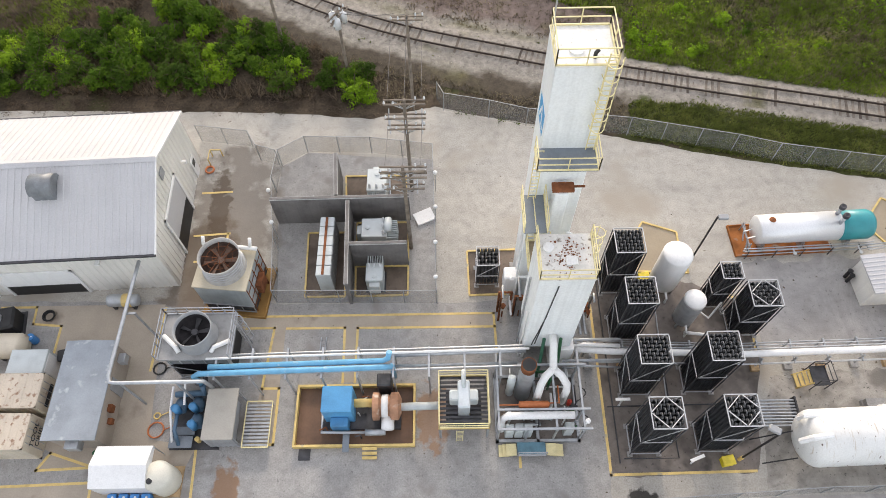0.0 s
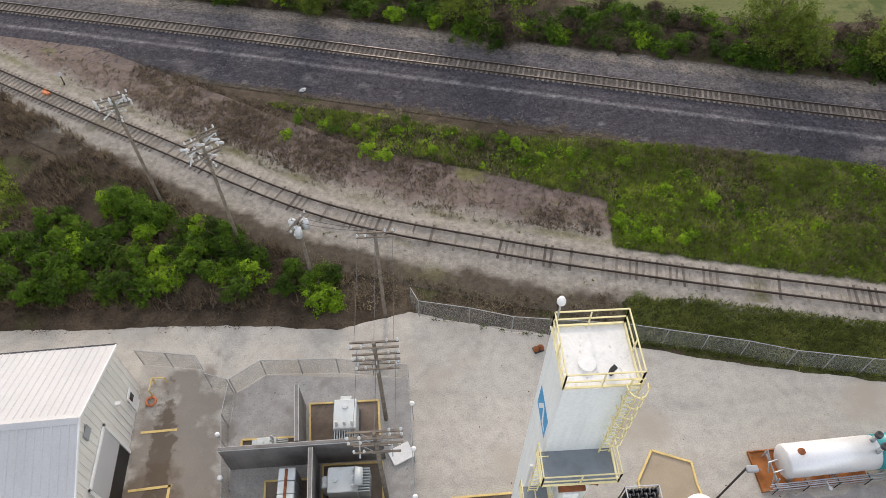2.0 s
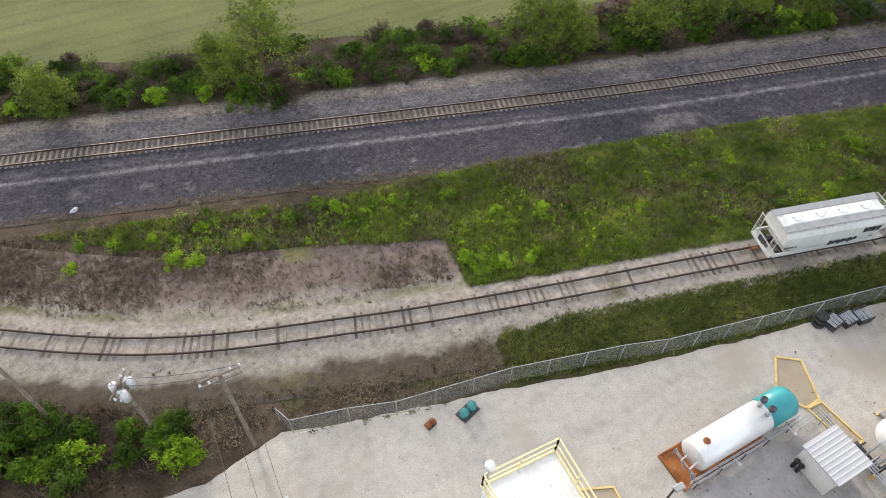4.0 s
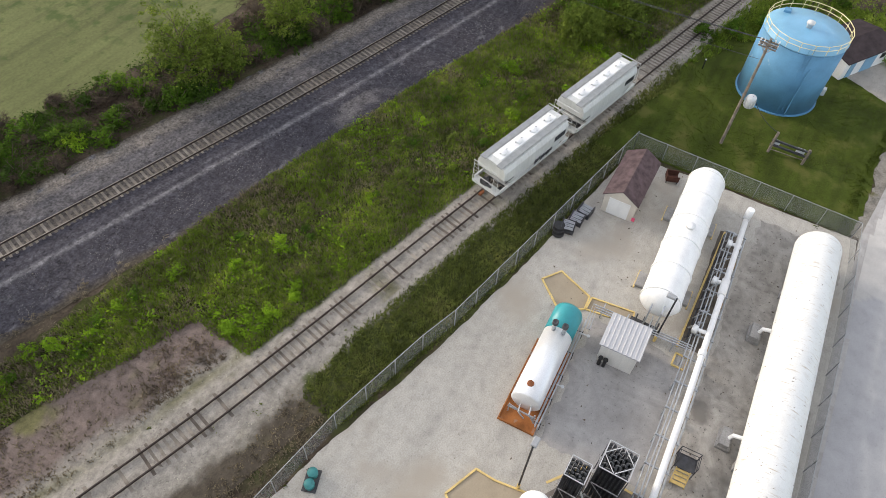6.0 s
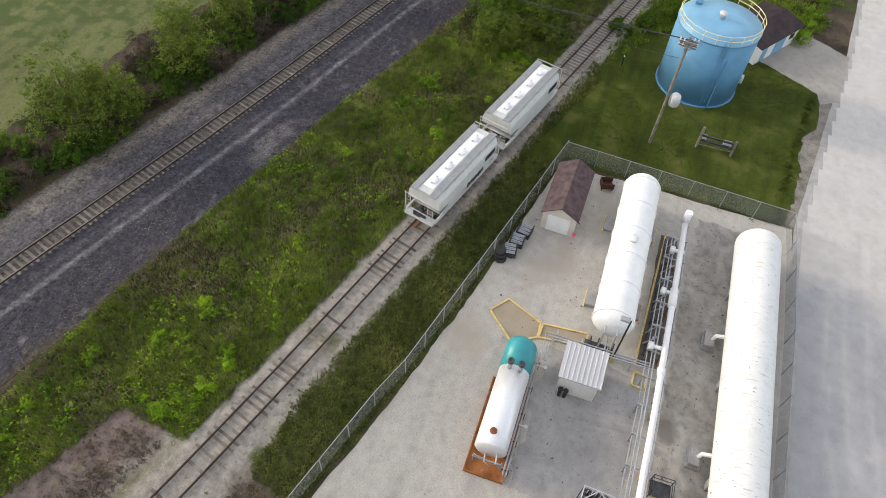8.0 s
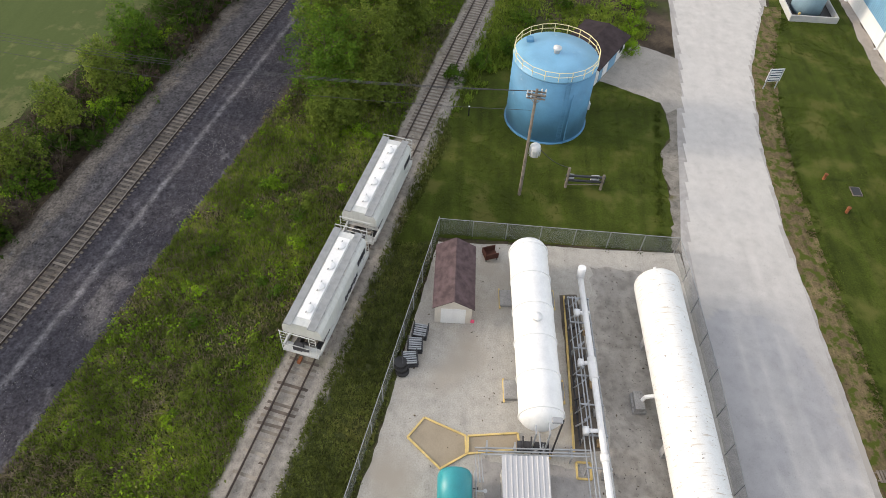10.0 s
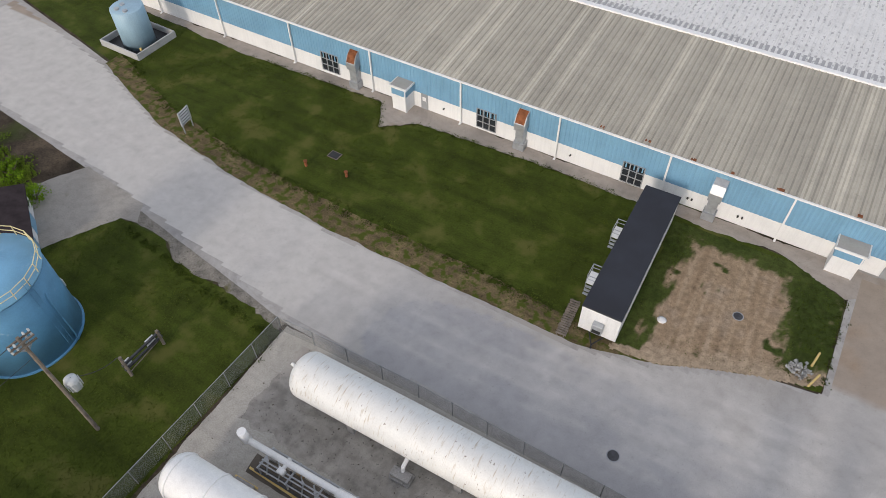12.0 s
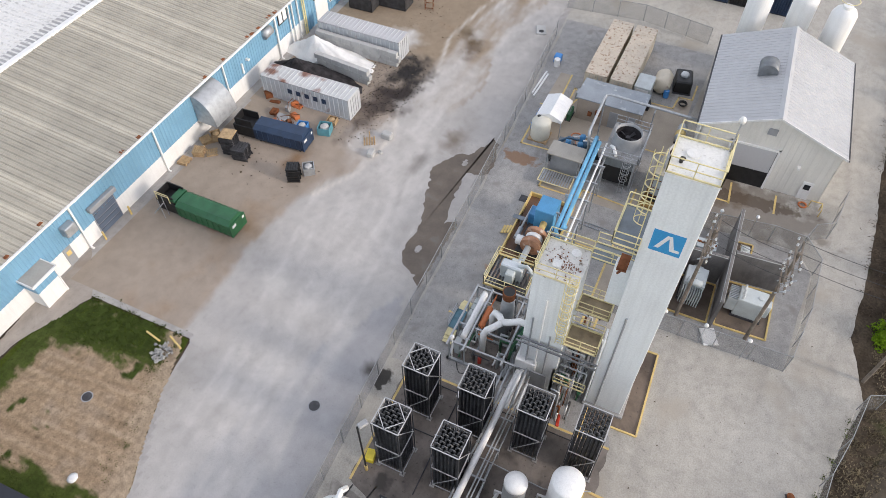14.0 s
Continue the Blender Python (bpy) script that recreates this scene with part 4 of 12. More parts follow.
weeds("west_patch_weeds", [(-75, 70), (-75, 44), (-44, 43), (-38, 50), (-46, 60)], 100, 0.5, M_GRASS, "green weeds behind the thicket", 0.1, 20, 8.0, -0.1)
weeds("bank_brambles", [(-75, 84), (-75, 40), (-40, 39), (-10, 37.5), (-9, 41), (-21, 47.5), (-33, 57), (-48, 68)], 110, 0.8, M_TWIG, "brown tangled brambles on the bank", 0.11, 22, 9.0, 0.0)
weeds("gravel_edge_weeds", [(-75, 36.8), (-41, 36.6), (-20, 36.2), (-9, 35.6), (-9.5, 37.8), (-15, 39.2), (-24, 39.9), (-75, 40)], 170, 0.6, M_TWIG, "dark brown dead weeds along the gravel edge", 0.1, 20, 5.0, -0.35)
def along(path, d0, d1, x0, x1):
    """Outline of the strip between two offsets from a path."""
    a = [(p.x, p.y) for p in offset(path, d0, 0) if x0 < p.x < x1]
    return a + [(p.x, p.y) for p in offset(path, d1, 0) if x0 < p.x < x1][::-1]


def stones(name, poly, count, size, material, label):
    """Loose chips lying over an outline."""
    lo, hi = np.min(poly, 0), np.max(poly, 0)
    p = RNG.uniform(lo, hi, (int(count * (hi - lo).prod() / 100), 2))
    p = p[inside(p, poly)]
    c = np.column_stack([p, np.full(len(p), 0.1)])
    tagged(new(name, quad_mesh(name, leaves(c, size, 0.15), material)), label, "stones", "", "stuff")


M_PALECHIP = leaf_mat("pale_stone_chip", (0.36, 0.34, 0.31), (0.5, 0.48, 0.45))
M_CHIP = leaf_mat("grey_stone_chip", (0.09, 0.086, 0.1), (0.33, 0.315, 0.325))
stones("ballast_stones", along(main_path, -7.4, -1.6, -40, 110), 2600, 0.06, M_CHIP, "loose purple-grey ballast stones")
stones("ballast_stones", along(main_path, 1.6, 4.2, -40, 110), 2200, 0.06, M_CHIP, "loose purple-grey ballast stones")
weeds("ballast_edge_brush", along(main_path, -10.2, -7.6, -30, 130), 150, 0.4, M_DRY, "brown dead brush along the ballast edge", 0.09, 20, 21.0, -0.05)
weeds("hedge_understory", along(main_path, 6.4, 15.0, -60, 140), 260, 1.1, M_LEAF_DK, "dark green undergrowth filling the hedge", 0.1, 24, 31.0, -0.1)
weeds("hedge_brush", along(main_path, 5.9, 14.5, -60, 140), 200, 0.9, M_TWIG, "bare brown brush in the hedge", 0.13, 24, 35.0, 0.0)
stones("siding_grit", along(spur_path, -2.9, 2.9, -45, 75), 420, 0.06, M_PALECHIP, "loose pale stones along the siding")
stones("siding_grit", along(spur_path, -2.9, 2.9, -45, 75), 160, 0.055, M_CHIP, "loose grey stones along the siding")
weeds("siding_weeds", along(spur_path, -2.6, -1.1, -20, 75), 40, 0.22, M_DKGRASS, "small green weeds growing in the siding bed", 0.08, 10, 61.0, 0.12)
weeds("siding_weeds", along(spur_path, 1.0, 2.4, -45, 75), 40, 0.22, M_DKGRASS, "small green weeds growing in the siding bed", 0.08, 10, 67.0, 0.12)
grass("dead_mat", along(spur_path, 3.2, 9.5, -34, 14.3), 2600, 0.2, M_STRAW, "flattened pinkish-brown dead grass beside the siding", 5, patch=17.0)
for k in range(70):
    x = 13 + RNG.uniform(0, 1) ** 0.8 * 75
    y = 43.5 - 0.245 * (x - 14) + 1.6 + RNG.uniform(0, 1) * (9 - 0.02 * x)
    sz = RNG.uniform(0.5, 1.5)
    bush(x, y, sz * 1.5, sz * 0.7, (M_LEAF_BR, M_LEAF, M_LEAF_OL, M_LEAF_OL)[k % 4], "low leafy weed clump in the meadow", 26, 18, 0.08, "meadow weed clumps", "weed_clump")
for x, y, w in ((16.2, 43.9, 2.6), (18.0, 43.4, 2.2), (15.4, 45.3, 1.6), (20.3, 42.9, 1.5), (-7.5, 55.6, 2.6), (-6.0, 54.6, 2.0), (7.5, 55.3, 1.8), (24.5, 47.5, 1.6), (55.5, 37.0, 2.8), (50.0, 37.6, 1.8), (57.5, 41.5, 2.0)):
    bush(x, y, w, w * 0.5, M_LEAF_BR if w < 2.7 else M_LEAF_OL, "bright leafy weed clump in the meadow", 34, 24, 0.08, "meadow weed clumps", "weed_clump")
for k in range(18):
    x = -16 + k * 1.8 + RNG.uniform(-0.8, 0.8)
    bush(x, 60.5 - 0.24 * (x + 6) - RNG.uniform(0, 5), RNG.uniform(1, 2.2), RNG.uniform(0.5, 1.0), (M_LEAF_BR, M_LEAF)[k % 2], "low leafy weed clump in the meadow", 26, 18, 0.08, "meadow weed clumps", "weed_clump")

M_MOWN = leaf_mat("mown_turf", (0.068, 0.092, 0.013), (0.112, 0.128, 0.025), 0.9, 1.2, 0.14)
grass("mown_grass", LAWN_EDGE, 1300, 0.06, M_MOWN, "short mown grass round the water tank", 4, patch=71.0)
grass("mown_grass", [(13.6, -13.8), (18.4, -13), (18.4, -11.9), (30.9, -10.0), (40.5, -10.4), (55.6, -10.2), (69.3, -10.9), (95, -17.2), (110, -21), (110, -24.6), (81, -24.6), (62.7, -25.0), (60.4, -21.9), (57, -24.0), (45, -24.8), (28.6, -25.0), (28.6, -11), (18.2, -14.4)], 1100, 0.07, M_MOWN, "short mown grass in front of the warehouse", 4, patch=73.0)

# thicket north of the plant building
THICKET = [(-75, 39), (-41, 39.5), (-24, 39.6), (-15, 38.9), (-9.5, 37.5), (-8.5, 39.4), (-14, 42), (-20, 45.2), (-24.5, 48.3), (-31, 51), (-39, 46), (-75, 47)]
lo, hi = np.min(THICKET, 0), np.max(THICKET, 0)
pts = RNG.uniform(lo, hi, (900, 2))
pts = pts[inside(pts, THICKET)]
for k, (x, y) in enumerate(pts[:230]):
    bush(float(x), float(y), RNG.uniform(2.0, 3.4), RNG.uniform(1.3, 2.9), (M_LEAF, M_LEAF, M_LEAF_BR, M_LEAF_DK)[k % 4], "dense leafy green bush in the thicket", 50, 26, 0.105, "thicket bushes")
for x, y in ((-28.5, 49), (-26.5, 47.5), (-19.5, 44.5)):
    bush(x, y, 3.6, 3.6, M_LEAF, "tall leafy green bush in the thicket", 90, 28, 0.105, "thicket bushes")

# hedge and trees beyond the main line
for k in range(250):
    u = k / 249 * 165 - 34
    d = RNG.uniform(6.2, 14.5) if k % 3 else RNG.uniform(6.0, 8.5)
    x, y = u + d * 0.25, 69.4 - 0.262 * u + d
    low = u < 44
    kind = k % 7
    m = M_LEAF_BR if kind == 0 and d < 8 else (M_TWIG, M_LEAF_DK, M_TWIG, M_LEAF, M_TWIG, M_LEAF_DK, M_LEAF)[kind]
    w = RNG.uniform(2.0, 4.0) if low else RNG.uniform(2.8, 5.4)
    h = w * RNG.uniform(0.45, 0.75) if low else w * RNG.uniform(0.65, 1.0)
    bush(x, y, w, h, m, "bare brown twiggy shrub in the hedge" if m is M_TWIG else "leafy green shrub in the hedge", 46, 26, 0.11, "hedge shrubs", "shrub")
for x, y, h, w in ((6.4, 74.0, 12.5, 8.0), (2.5, 77.5, 7.0, 5.5), (35.6, 67.6, 11.0, 6.8), (39.0, 66.6, 7.0, 5.0), (48.6, 65.2, 9.5, 6.2), (-24, 84, 7, 6), (-14, 80, 6, 5)):
    tree(x, y, h, w, M_LEAF_OL, "tall airy olive-green tree in the hedge beyond the railway", 310, 26, 0.12, 0.1, 11)
for k, (x, y, w, h) in enumerate(((6.0, 72.4, 4.6, 3.8), (8.6, 72.2, 4.2, 3.4), (4.0, 74.0, 4.4, 3.6), (35.4, 66.4, 4.6, 4.2), (37.6, 66.0, 4.0, 3.4), (33.4, 67.4, 4.0, 3.2), (48.4, 64.0, 4.4, 3.8), (50.8, 63.2, 4.0, 3.4))):
    bush(x, y, w, h, (M_LEAF_DK, M_TWIG, M_LEAF)[k % 3], "bare brown twiggy shrub in the hedge" if k % 3 == 1 else "leafy green shrub in the hedge", 80, 28, 0.115, "hedge shrubs", "shrub")
for x, y, h, w in ((56, 64, 7, 5.5), (62, 63, 6.5, 5), (68, 60.5, 7.5, 6), (75, 60, 7, 6), (82, 57.5, 8, 6.5), (91, 56.5, 9, 7), (98, 54, 10, 8)):
    tree(x, y, h, w, (M_LEAF, M_LEAF_DK, M_LEAF_OL)[int(x) % 3], "leafy tree in the hedge beyond the railway", 230, 26, 0.12, 0.1, 8)
for x, y, h, w in ((71, 38, 11, 9.5), (76, 34.5, 10, 8.5), (80, 39, 11.5, 10), (87, 35, 10.5, 9.5), (94, 33, 10, 9.5), (104, 31, 11, 10), (70.5, 33.4, 6, 6), (66.5, 37, 5, 5), (84, 31, 7, 7), (90, 38.5, 9, 8), (98, 29, 8, 8)):
    tree(x, y, h, w, M_LEAF if int(x) % 2 else M_LEAF_OL, "broad leafy tree between the railway tracks", 430, 32, 0.12, 0.05, 12)
for x, y in ((78, 22), (82, 19), (88, 17), (83, 4.5), (88, 3.5), (93, 3), (75.5, 24.5), (98, 14), (92, 12), (100, 5)):
    bush(x, y, 3.2, 2.2, M_LEAF_BR if y < 6 else M_LEAF, "leafy green bush in the scrub", 46, 26, 0.11, "scrub bushes")

# ---- warehouse ----
M_GLASS = mat("dark_window_glass", (0.02, 0.025, 0.03), 0.12, dark=0.7, light=1.4, scale=1.5, fine=6, bump=0.0)
M_GREYPAINT = mat("grey_paint", (0.3, 0.31, 0.32), 0.5, dark=0.9, light=1.08, scale=1.5, fine=15, bump=0.03)
M_RUST = mat("rusted_steel", (0.2, 0.075, 0.035), 0.9, dark=0.6, light=1.4, scale=2, fine=15, bump=0.2)
M_GREEN = mat("green_steel_paint", (0.022, 0.115, 0.048), 0.45, dark=0.8, light=1.15, scale=1, fine=12, bump=0.03, stain=(0.08, 0.12, 0.07), stain_at=0.66, stain_scale=1.0)
M_NAVY = mat("navy_steel_paint", (0.018, 0.04, 0.085), 0.45, dark=0.8, light=1.2, scale=1, fine=12, bump=0.03)
M_BLACK = mat("black_paint", (0.015, 0.015, 0.016), 0.5, dark=0.7, light=1.4, scale=2, fine=15, bump=0.03)
M_CONT = mat("pale_grey_container", (0.5, 0.52, 0.54), 0.5, dark=0.9, light=1.05, scale=0.8, fine=12, bump=0.03, stain=(0.22, 0.11, 0.08), stain_at=0.64, stain_scale=0.7)
M_CREAM = mat("cream_container", (0.62, 0.55, 0.44), 0.6, dark=0.88, light=1.06, scale=0.8, fine=12, bump=0.05, stain=(0.3, 0.15, 0.09), stain_at=0.62, stain_scale=0.9)
M_CREAMTOP = mat("rust_speckled_cream_roof", (0.56, 0.48, 0.385), 0.6, dark=0.9, light=1.06, scale=0.8, fine=12, bump=0.05, stain=(0.26, 0.155, 0.1), stain_at=0.56, stain_scale=2.6)
M_WOOD = mat("raw_pallet_wood", (0.42, 0.29, 0.16), 0.85, dark=0.75, light=1.2, scale=3, fine=25, bump=0.15)
M_BLOCKPALE = mat("pale_concrete_block", (0.45, 0.45, 0.44), 0.9, dark=0.85, light=1.08, scale=0.8, fine=10, bump=0.2)
M_SALT = mat("white_salt", (0.75, 0.75, 0.74), 0.9, dark=0.85, light=1.05, scale=0.8, fine=10, bump=0.3)
M_COAL = mat("black_grit", (0.035, 0.033, 0.035), 0.95, dark=0.6, light=1.6, scale=1.5, fine=9, bump=0.6)
M_CYAN = mat("bright_blue_plastic", (0.05, 0.25, 0.6), 0.4, dark=0.85, light=1.1, scale=2, fine=15, bump=0.02)
M_ORANGE = mat("faded_orange_paint", (0.55, 0.17, 0.06), 0.6, dark=0.8, light=1.1, scale=1.5, fine=15, bump=0.05)
M_TEXT = mat("dark_lettering", (0.02, 0.022, 0.03), 0.6, dark=0.9, light=1.1, scale=3, fine=20, bump=0.0)


def ribbed(s, x0, x1, z0, z1, y, pitch=0.6, depth=0.04, out=1):
    """A wall sheet in the x-z plane with upright ribs, facing +y (out=1) or -y."""
    n = max(1, int((x1 - x0) / pitch))
    w = (x1 - x0) / n
    pr = []
    for i in range(n):
        a = x0 + i * w
        pr += [(a, 0), (a + w * 0.55, 0), (a + w * 0.65, depth), (a + w * 0.9, depth)]
    pr.append((x1, 0))
    k = len(s.v)
    for x, d in pr:
        s.v += [(x, y + out * d, z0), (x, y + out * d, z1)]
    s.f += [(k + 2 * i, k + 2 * i + 2, k + 2 * i + 3, k + 2 * i + 1) if out < 0 else (k + 2 * i, k + 2 * i + 1, k + 2 * i + 3, k + 2 * i + 2) for i in range(len(pr) - 1)]
    return s


def rib_sheet(s, a, b, run, up, pitch, depth):
    """One folded sheet from a to b with ribs along run that stand up by depth."""
    a, b, run, up = Vector(a), Vector(b), Vector(run), Vector(up).normalized()
    n = max(1, int((b - a).length / pitch))
    w = (b - a) / n
    row = []
    for i in range(n):
        p = a + w * i
        row += [p, p + w * 0.68, p + w * 0.76 + up * depth, p + w * 0.92 + up * depth]
    row.append(b)
    k = len(s.v)
    for p in row:
        s.v += [tuple(p), tuple(p + run)]
    s.f += [(k + 2 * i, k + 2 * i + 2, k + 2 * i + 3, k + 2 * i + 1) for i in range(len(row) - 1)]
    return s


def roof_mat():
    """Beige-grey roof sheets, some paler than the rest."""
    m = mat("striped_grey_roof", (0.4, 0.375, 0.32), 0.7, dark=0.92, light=1.06, scale=0.25, fine=7, bump=0.05, speck=0.15)
    n, l = m.node_tree.nodes, m.node_tree.links
    b = n["Principled BSDF"]
    src = b.inputs["Base Color"].links[0].from_socket
    tc = n.new("ShaderNodeTexCoord")
    sp = n.new("ShaderNodeSeparateXYZ")
    l.new(tc.outputs["Object"], sp.inputs[0])

    def math_node(op, a, v):
        x = n.new("ShaderNodeMath")
        x.operation = op
        l.new(a, x.inputs[0])
        x.inputs[1].default_value = v
        return x.outputs[0]

    def tone(width, stops):
        wn = n.new("ShaderNodeTexWhiteNoise")
        wn.noise_dimensions = "1D"
        l.new(math_node("FLOOR", math_node("DIVIDE", sp.outputs[0], width), 0), wn.inputs["W"])
        r = n.new("ShaderNodeValToRGB")
        for _ in stops[2:]:
            r.color_ramp.elements.new(0.5)
        for e, (p, c) in zip(r.color_ramp.elements, stops):
            e.position, e.color = p, (c, c, c * 0.99, 1)
        l.new(wn.outputs["Value"], r.inputs[0])
        return r.outputs[0]

    for g in (tone(0.6221, [(0.0, 0.9), (0.8, 1.03), (0.86, 1.2), (1.0, 1.32)]), tone(3.11, [(0.0, 0.96), (1.0, 1.03)])):
        mx = n.new("ShaderNodeMix")
        mx.data_type, mx.blend_type = "RGBA", "MULTIPLY"
        mx.inputs["Factor"].default_value = 1.0
        l.new(src, mx.inputs["A"])
        l.new(g, mx.inputs["B"])
        src = mx.outputs["Result"]
    # rib shading painted into the colour as darker lines along each rib
    fr = math_node("FRACT", math_node("DIVIDE", sp.outputs[0], 0.6221), 0)
    near = math_node("LESS_THAN", math_node("ABSOLUTE", math_node("SUBTRACT", fr, 0.5), 0), 0.13)
    nzn = n.new("ShaderNodeTexNoise")
    nzn.inputs["Scale"].default_value, nzn.inputs["Detail"].default_value = 0.5, 5
    l.new(tc.outputs["Object"], nzn.inputs["Vector"])
    # strength of the painted rib shade, broken up by noise
    dirt = n.new("ShaderNodeMath")
    dirt.operation = "MULTIPLY"
    l.new(near, dirt.inputs[0])
    l.new(nzn.outputs["Fac"], dirt.inputs[1])
    mx = n.new("ShaderNodeMix")
    mx.data_type, mx.blend_type = "RGBA", "MULTIPLY"
    l.new(dirt.outputs[0], mx.inputs["Factor"])
    l.new(src, mx.inputs["A"])
    mx.inputs["B"].default_value = (0.45, 0.44, 0.43, 1)
    l.new(mx.outputs["Result"], b.inputs["Base Color"])
    return m


def rear_roof_mat():
    """White coated sheets whose coating has worn through in dashes along the ribs."""
    m = mat("mottled_white_roof", (0.68, 0.675, 0.66), 0.6, dark=0.95, light=1.04, scale=0.5, fine=7, bump=0.05, speck=0.15)
    n, l = m.node_tree.nodes, m.node_tree.links
    b = n["Principled BSDF"]
    src = b.inputs["Base Color"].links[0].from_socket
    tc = n.new("ShaderNodeTexCoord")
    sp = n.new("ShaderNodeSeparateXYZ")
    l.new(tc.outputs["Object"], sp.inputs[0])

    def calc(op, a, v):
        x = n.new("ShaderNodeMath")
        x.operation = op
        l.new(a, x.inputs[0])
        if isinstance(v, (int, float)):
            x.inputs[1].default_value = v
        else:
            l.new(v, x.inputs[1])
        return x.outputs[0]

    def noise_at(stretch, scale, lo, hi):
        mp = n.new("ShaderNodeMapping")
        mp.inputs["Scale"].default_value = stretch
        l.new(tc.outputs["Object"], mp.inputs[0])
        z = n.new("ShaderNodeTexNoise")
        z.inputs["Scale"].default_value, z.inputs["Detail"].default_value = scale, 3
        l.new(mp.outputs[0], z.inputs["Vector"])
        r = n.new("ShaderNodeMapRange")
        r.inputs["From Min"].default_value, r.inputs["From Max"].default_value = lo, hi
        l.new(z.outputs["Fac"], r.inputs["Value"])
        return r.outputs[0]

    rib = calc("LESS_THAN", calc("FRACT", calc("DIVIDE", sp.outputs[0], 0.6), 0), 0.4)
    dash = noise_at((1.67, 1.3, 1), 1.6, 0.5, 0.6)
    zone = noise_at((1, 1, 1), 0.06, 0.4, 0.56)
    worn = calc("MULTIPLY", calc("MULTIPLY", rib, dash), calc("MULTIPLY", zone, 0.85))
    edge = calc("MULTIPLY", calc("GREATER_THAN", sp.outputs[1], -18.3), calc("GREATER_THAN", calc("FRACT", calc("DIVIDE", sp.outputs[0], 0.6), 0), 0.45))
    both = calc("MAXIMUM", worn, edge)
    mx = n.new("ShaderNodeMix")
    mx.data_type = "RGBA"
    l.new(both, mx.inputs["Factor"])
    l.new(src, mx.inputs["A"])
    mx.inputs["B"].default_value = (0.34, 0.34, 0.34, 1)
    l.new(mx.outputs["Result"], b.inputs["Base Color"])
    return m


WH = thing("warehouse", 7.6, -27.45, 0, 0.75, "long low warehouse with blue ribbed cladding over a white base", "warehouse")
X0, X1, EAVE = -35.7, 130.0, 5.55
s = Shape().box(X0, -0.35, -0.05, X1, -0.1, 2.0)
part("base_wall", s, M_WHITE, WH, "white painted base wall")
part("blue_wall", ribbed(Shape(), X0, X1, 2.0, EAVE, -0.06, 0.41, 0.035), M_BLUECLAD, WH, "blue ribbed metal cladding")
part("inner_wall", Shape().box(X0, -0.3, 2.0, X1, -0.12, EAVE), M_GREYPAINT, WH)
s = rib_sheet(Shape(), (X0 - 0.3, 0.25, EAVE), (X1, 0.25, EAVE), (0, -16.85, 1.85), (0, 0.1, 1), 0.62, 0.06)
s.add([(X0 - 0.3, 0.25, EAVE - 0.12), (X0 - 0.3, -16.6, 7.28), (X1, -16.6, 7.28), (X1, 0.25, EAVE - 0.12)], [(0, 1, 2, 3)])
part("roof", s, roof_mat(), WH, "weathered grey-brown ribbed metal roof")
part("ridge_flashing", Shape().bev(X0, -17.1, 7.3, X1, -16.4, 7.55, 0.05), M_WHITE, WH, "white flashing strip")
s = rib_sheet(Shape(), (X0, -17.1, 7.45), (X1, -17.1, 7.45), (0, -57.9, 1.55), (0, 0, 1), 0.85, 0.08)
part("rear_roof", s, rear_roof_mat(), WH, "mottled white rear roof")
part("gutter", Shape().box(X0 - 0.3, 0.22, EAVE - 0.1, X1, 0.4, EAVE + 0.05), M_WHITE, WH, "white eaves gutter")
part("gable_wall", Shape().box(X0, -75, 0, X0 + 0.2, -0.35, 5.4), M_BLUECLAD, WH)
for x in [68.3, 57.05, 45.65, 34.55, 23.55, 12.6, 1.5, -9.3, -20.2, -29.8, 79.5, 90.5, 101.5]:
    part("downpipe", Shape().box(x - 0.08, 0.02, 0.1, x + 0.08, 0.2, EAVE - 0.08).box(x - 0.1, 0.02, 0.02, x + 0.1, 0.4, 0.12), M_WHITE, WH, "white downpipe")
for x0, x1, z0, z1 in ((61.8, 64.2, 0.45, 2.85), (41.5, 43.75, 0.35, 2.72), (25.5, 27.65, 0.2, 2.65)):
    w = part("window", Shape().box(x0, -0.1, z0, x1, -0.04, z1), M_GLASS, WH, "dark multi-pane steel window")
    s = Shape()
    for k in range(4):
        x = x0 + (x1 - x0) * k / 3
        s.box(x - 0.05, -0.05, z0, x + 0.05, 0.04, z1)
    for k in range(4):
        z = z0 + (z1 - z0) * k / 3
        s.box(x0, -0.05, z - 0.035, x1, 0.03, z + 0.035)
    part("window_frame", s, M_GREYPAINT, w)
for x0, x1 in ((49.85, 50.7), (3.0, 3.85)):
    d = part("door", Shape().box(x0, -0.12, 0, x1, -0.02, 2.03), M_GREYPAINT, WH, "grey steel door")
    part("door_sign", Shape().box(x0 + 0.2, -0.02, 1.1, x1 - 0.2, 0.0, 1.6), M_WHITE if x0 > 10 else M_YELLOW, d, "small sheet notice")
    part("handle", Shape().box(x0 + 0.08, -0.02, 0.95, x0 + 0.16, 0.05, 1.1), M_STEEL, d)
d = part("roller_door", Shape().box(-2.85, -0.1, 0, -0.1, -0.05, 3.3), M_GREYPAINT, WH, "grey roller shutter door")
s = Shape()
for k in range(5):
    z = 0.1 + k * 0.62
    s.box(-2.75, -0.06, z, -0.2, 0.03, z + 0.5)
part("slats", s, mat("slate_shutter", (0.1, 0.13, 0.18), 0.5, dark=0.9, light=1.1, scale=1, fine=10, bump=0.02), d, "slate-blue shutter slats")
part("shutter_box", Shape().bev(-3.1, -0.05, 3.25, 0.15, 0.45, 3.7, 0.06), M_GREYPAINT, d)
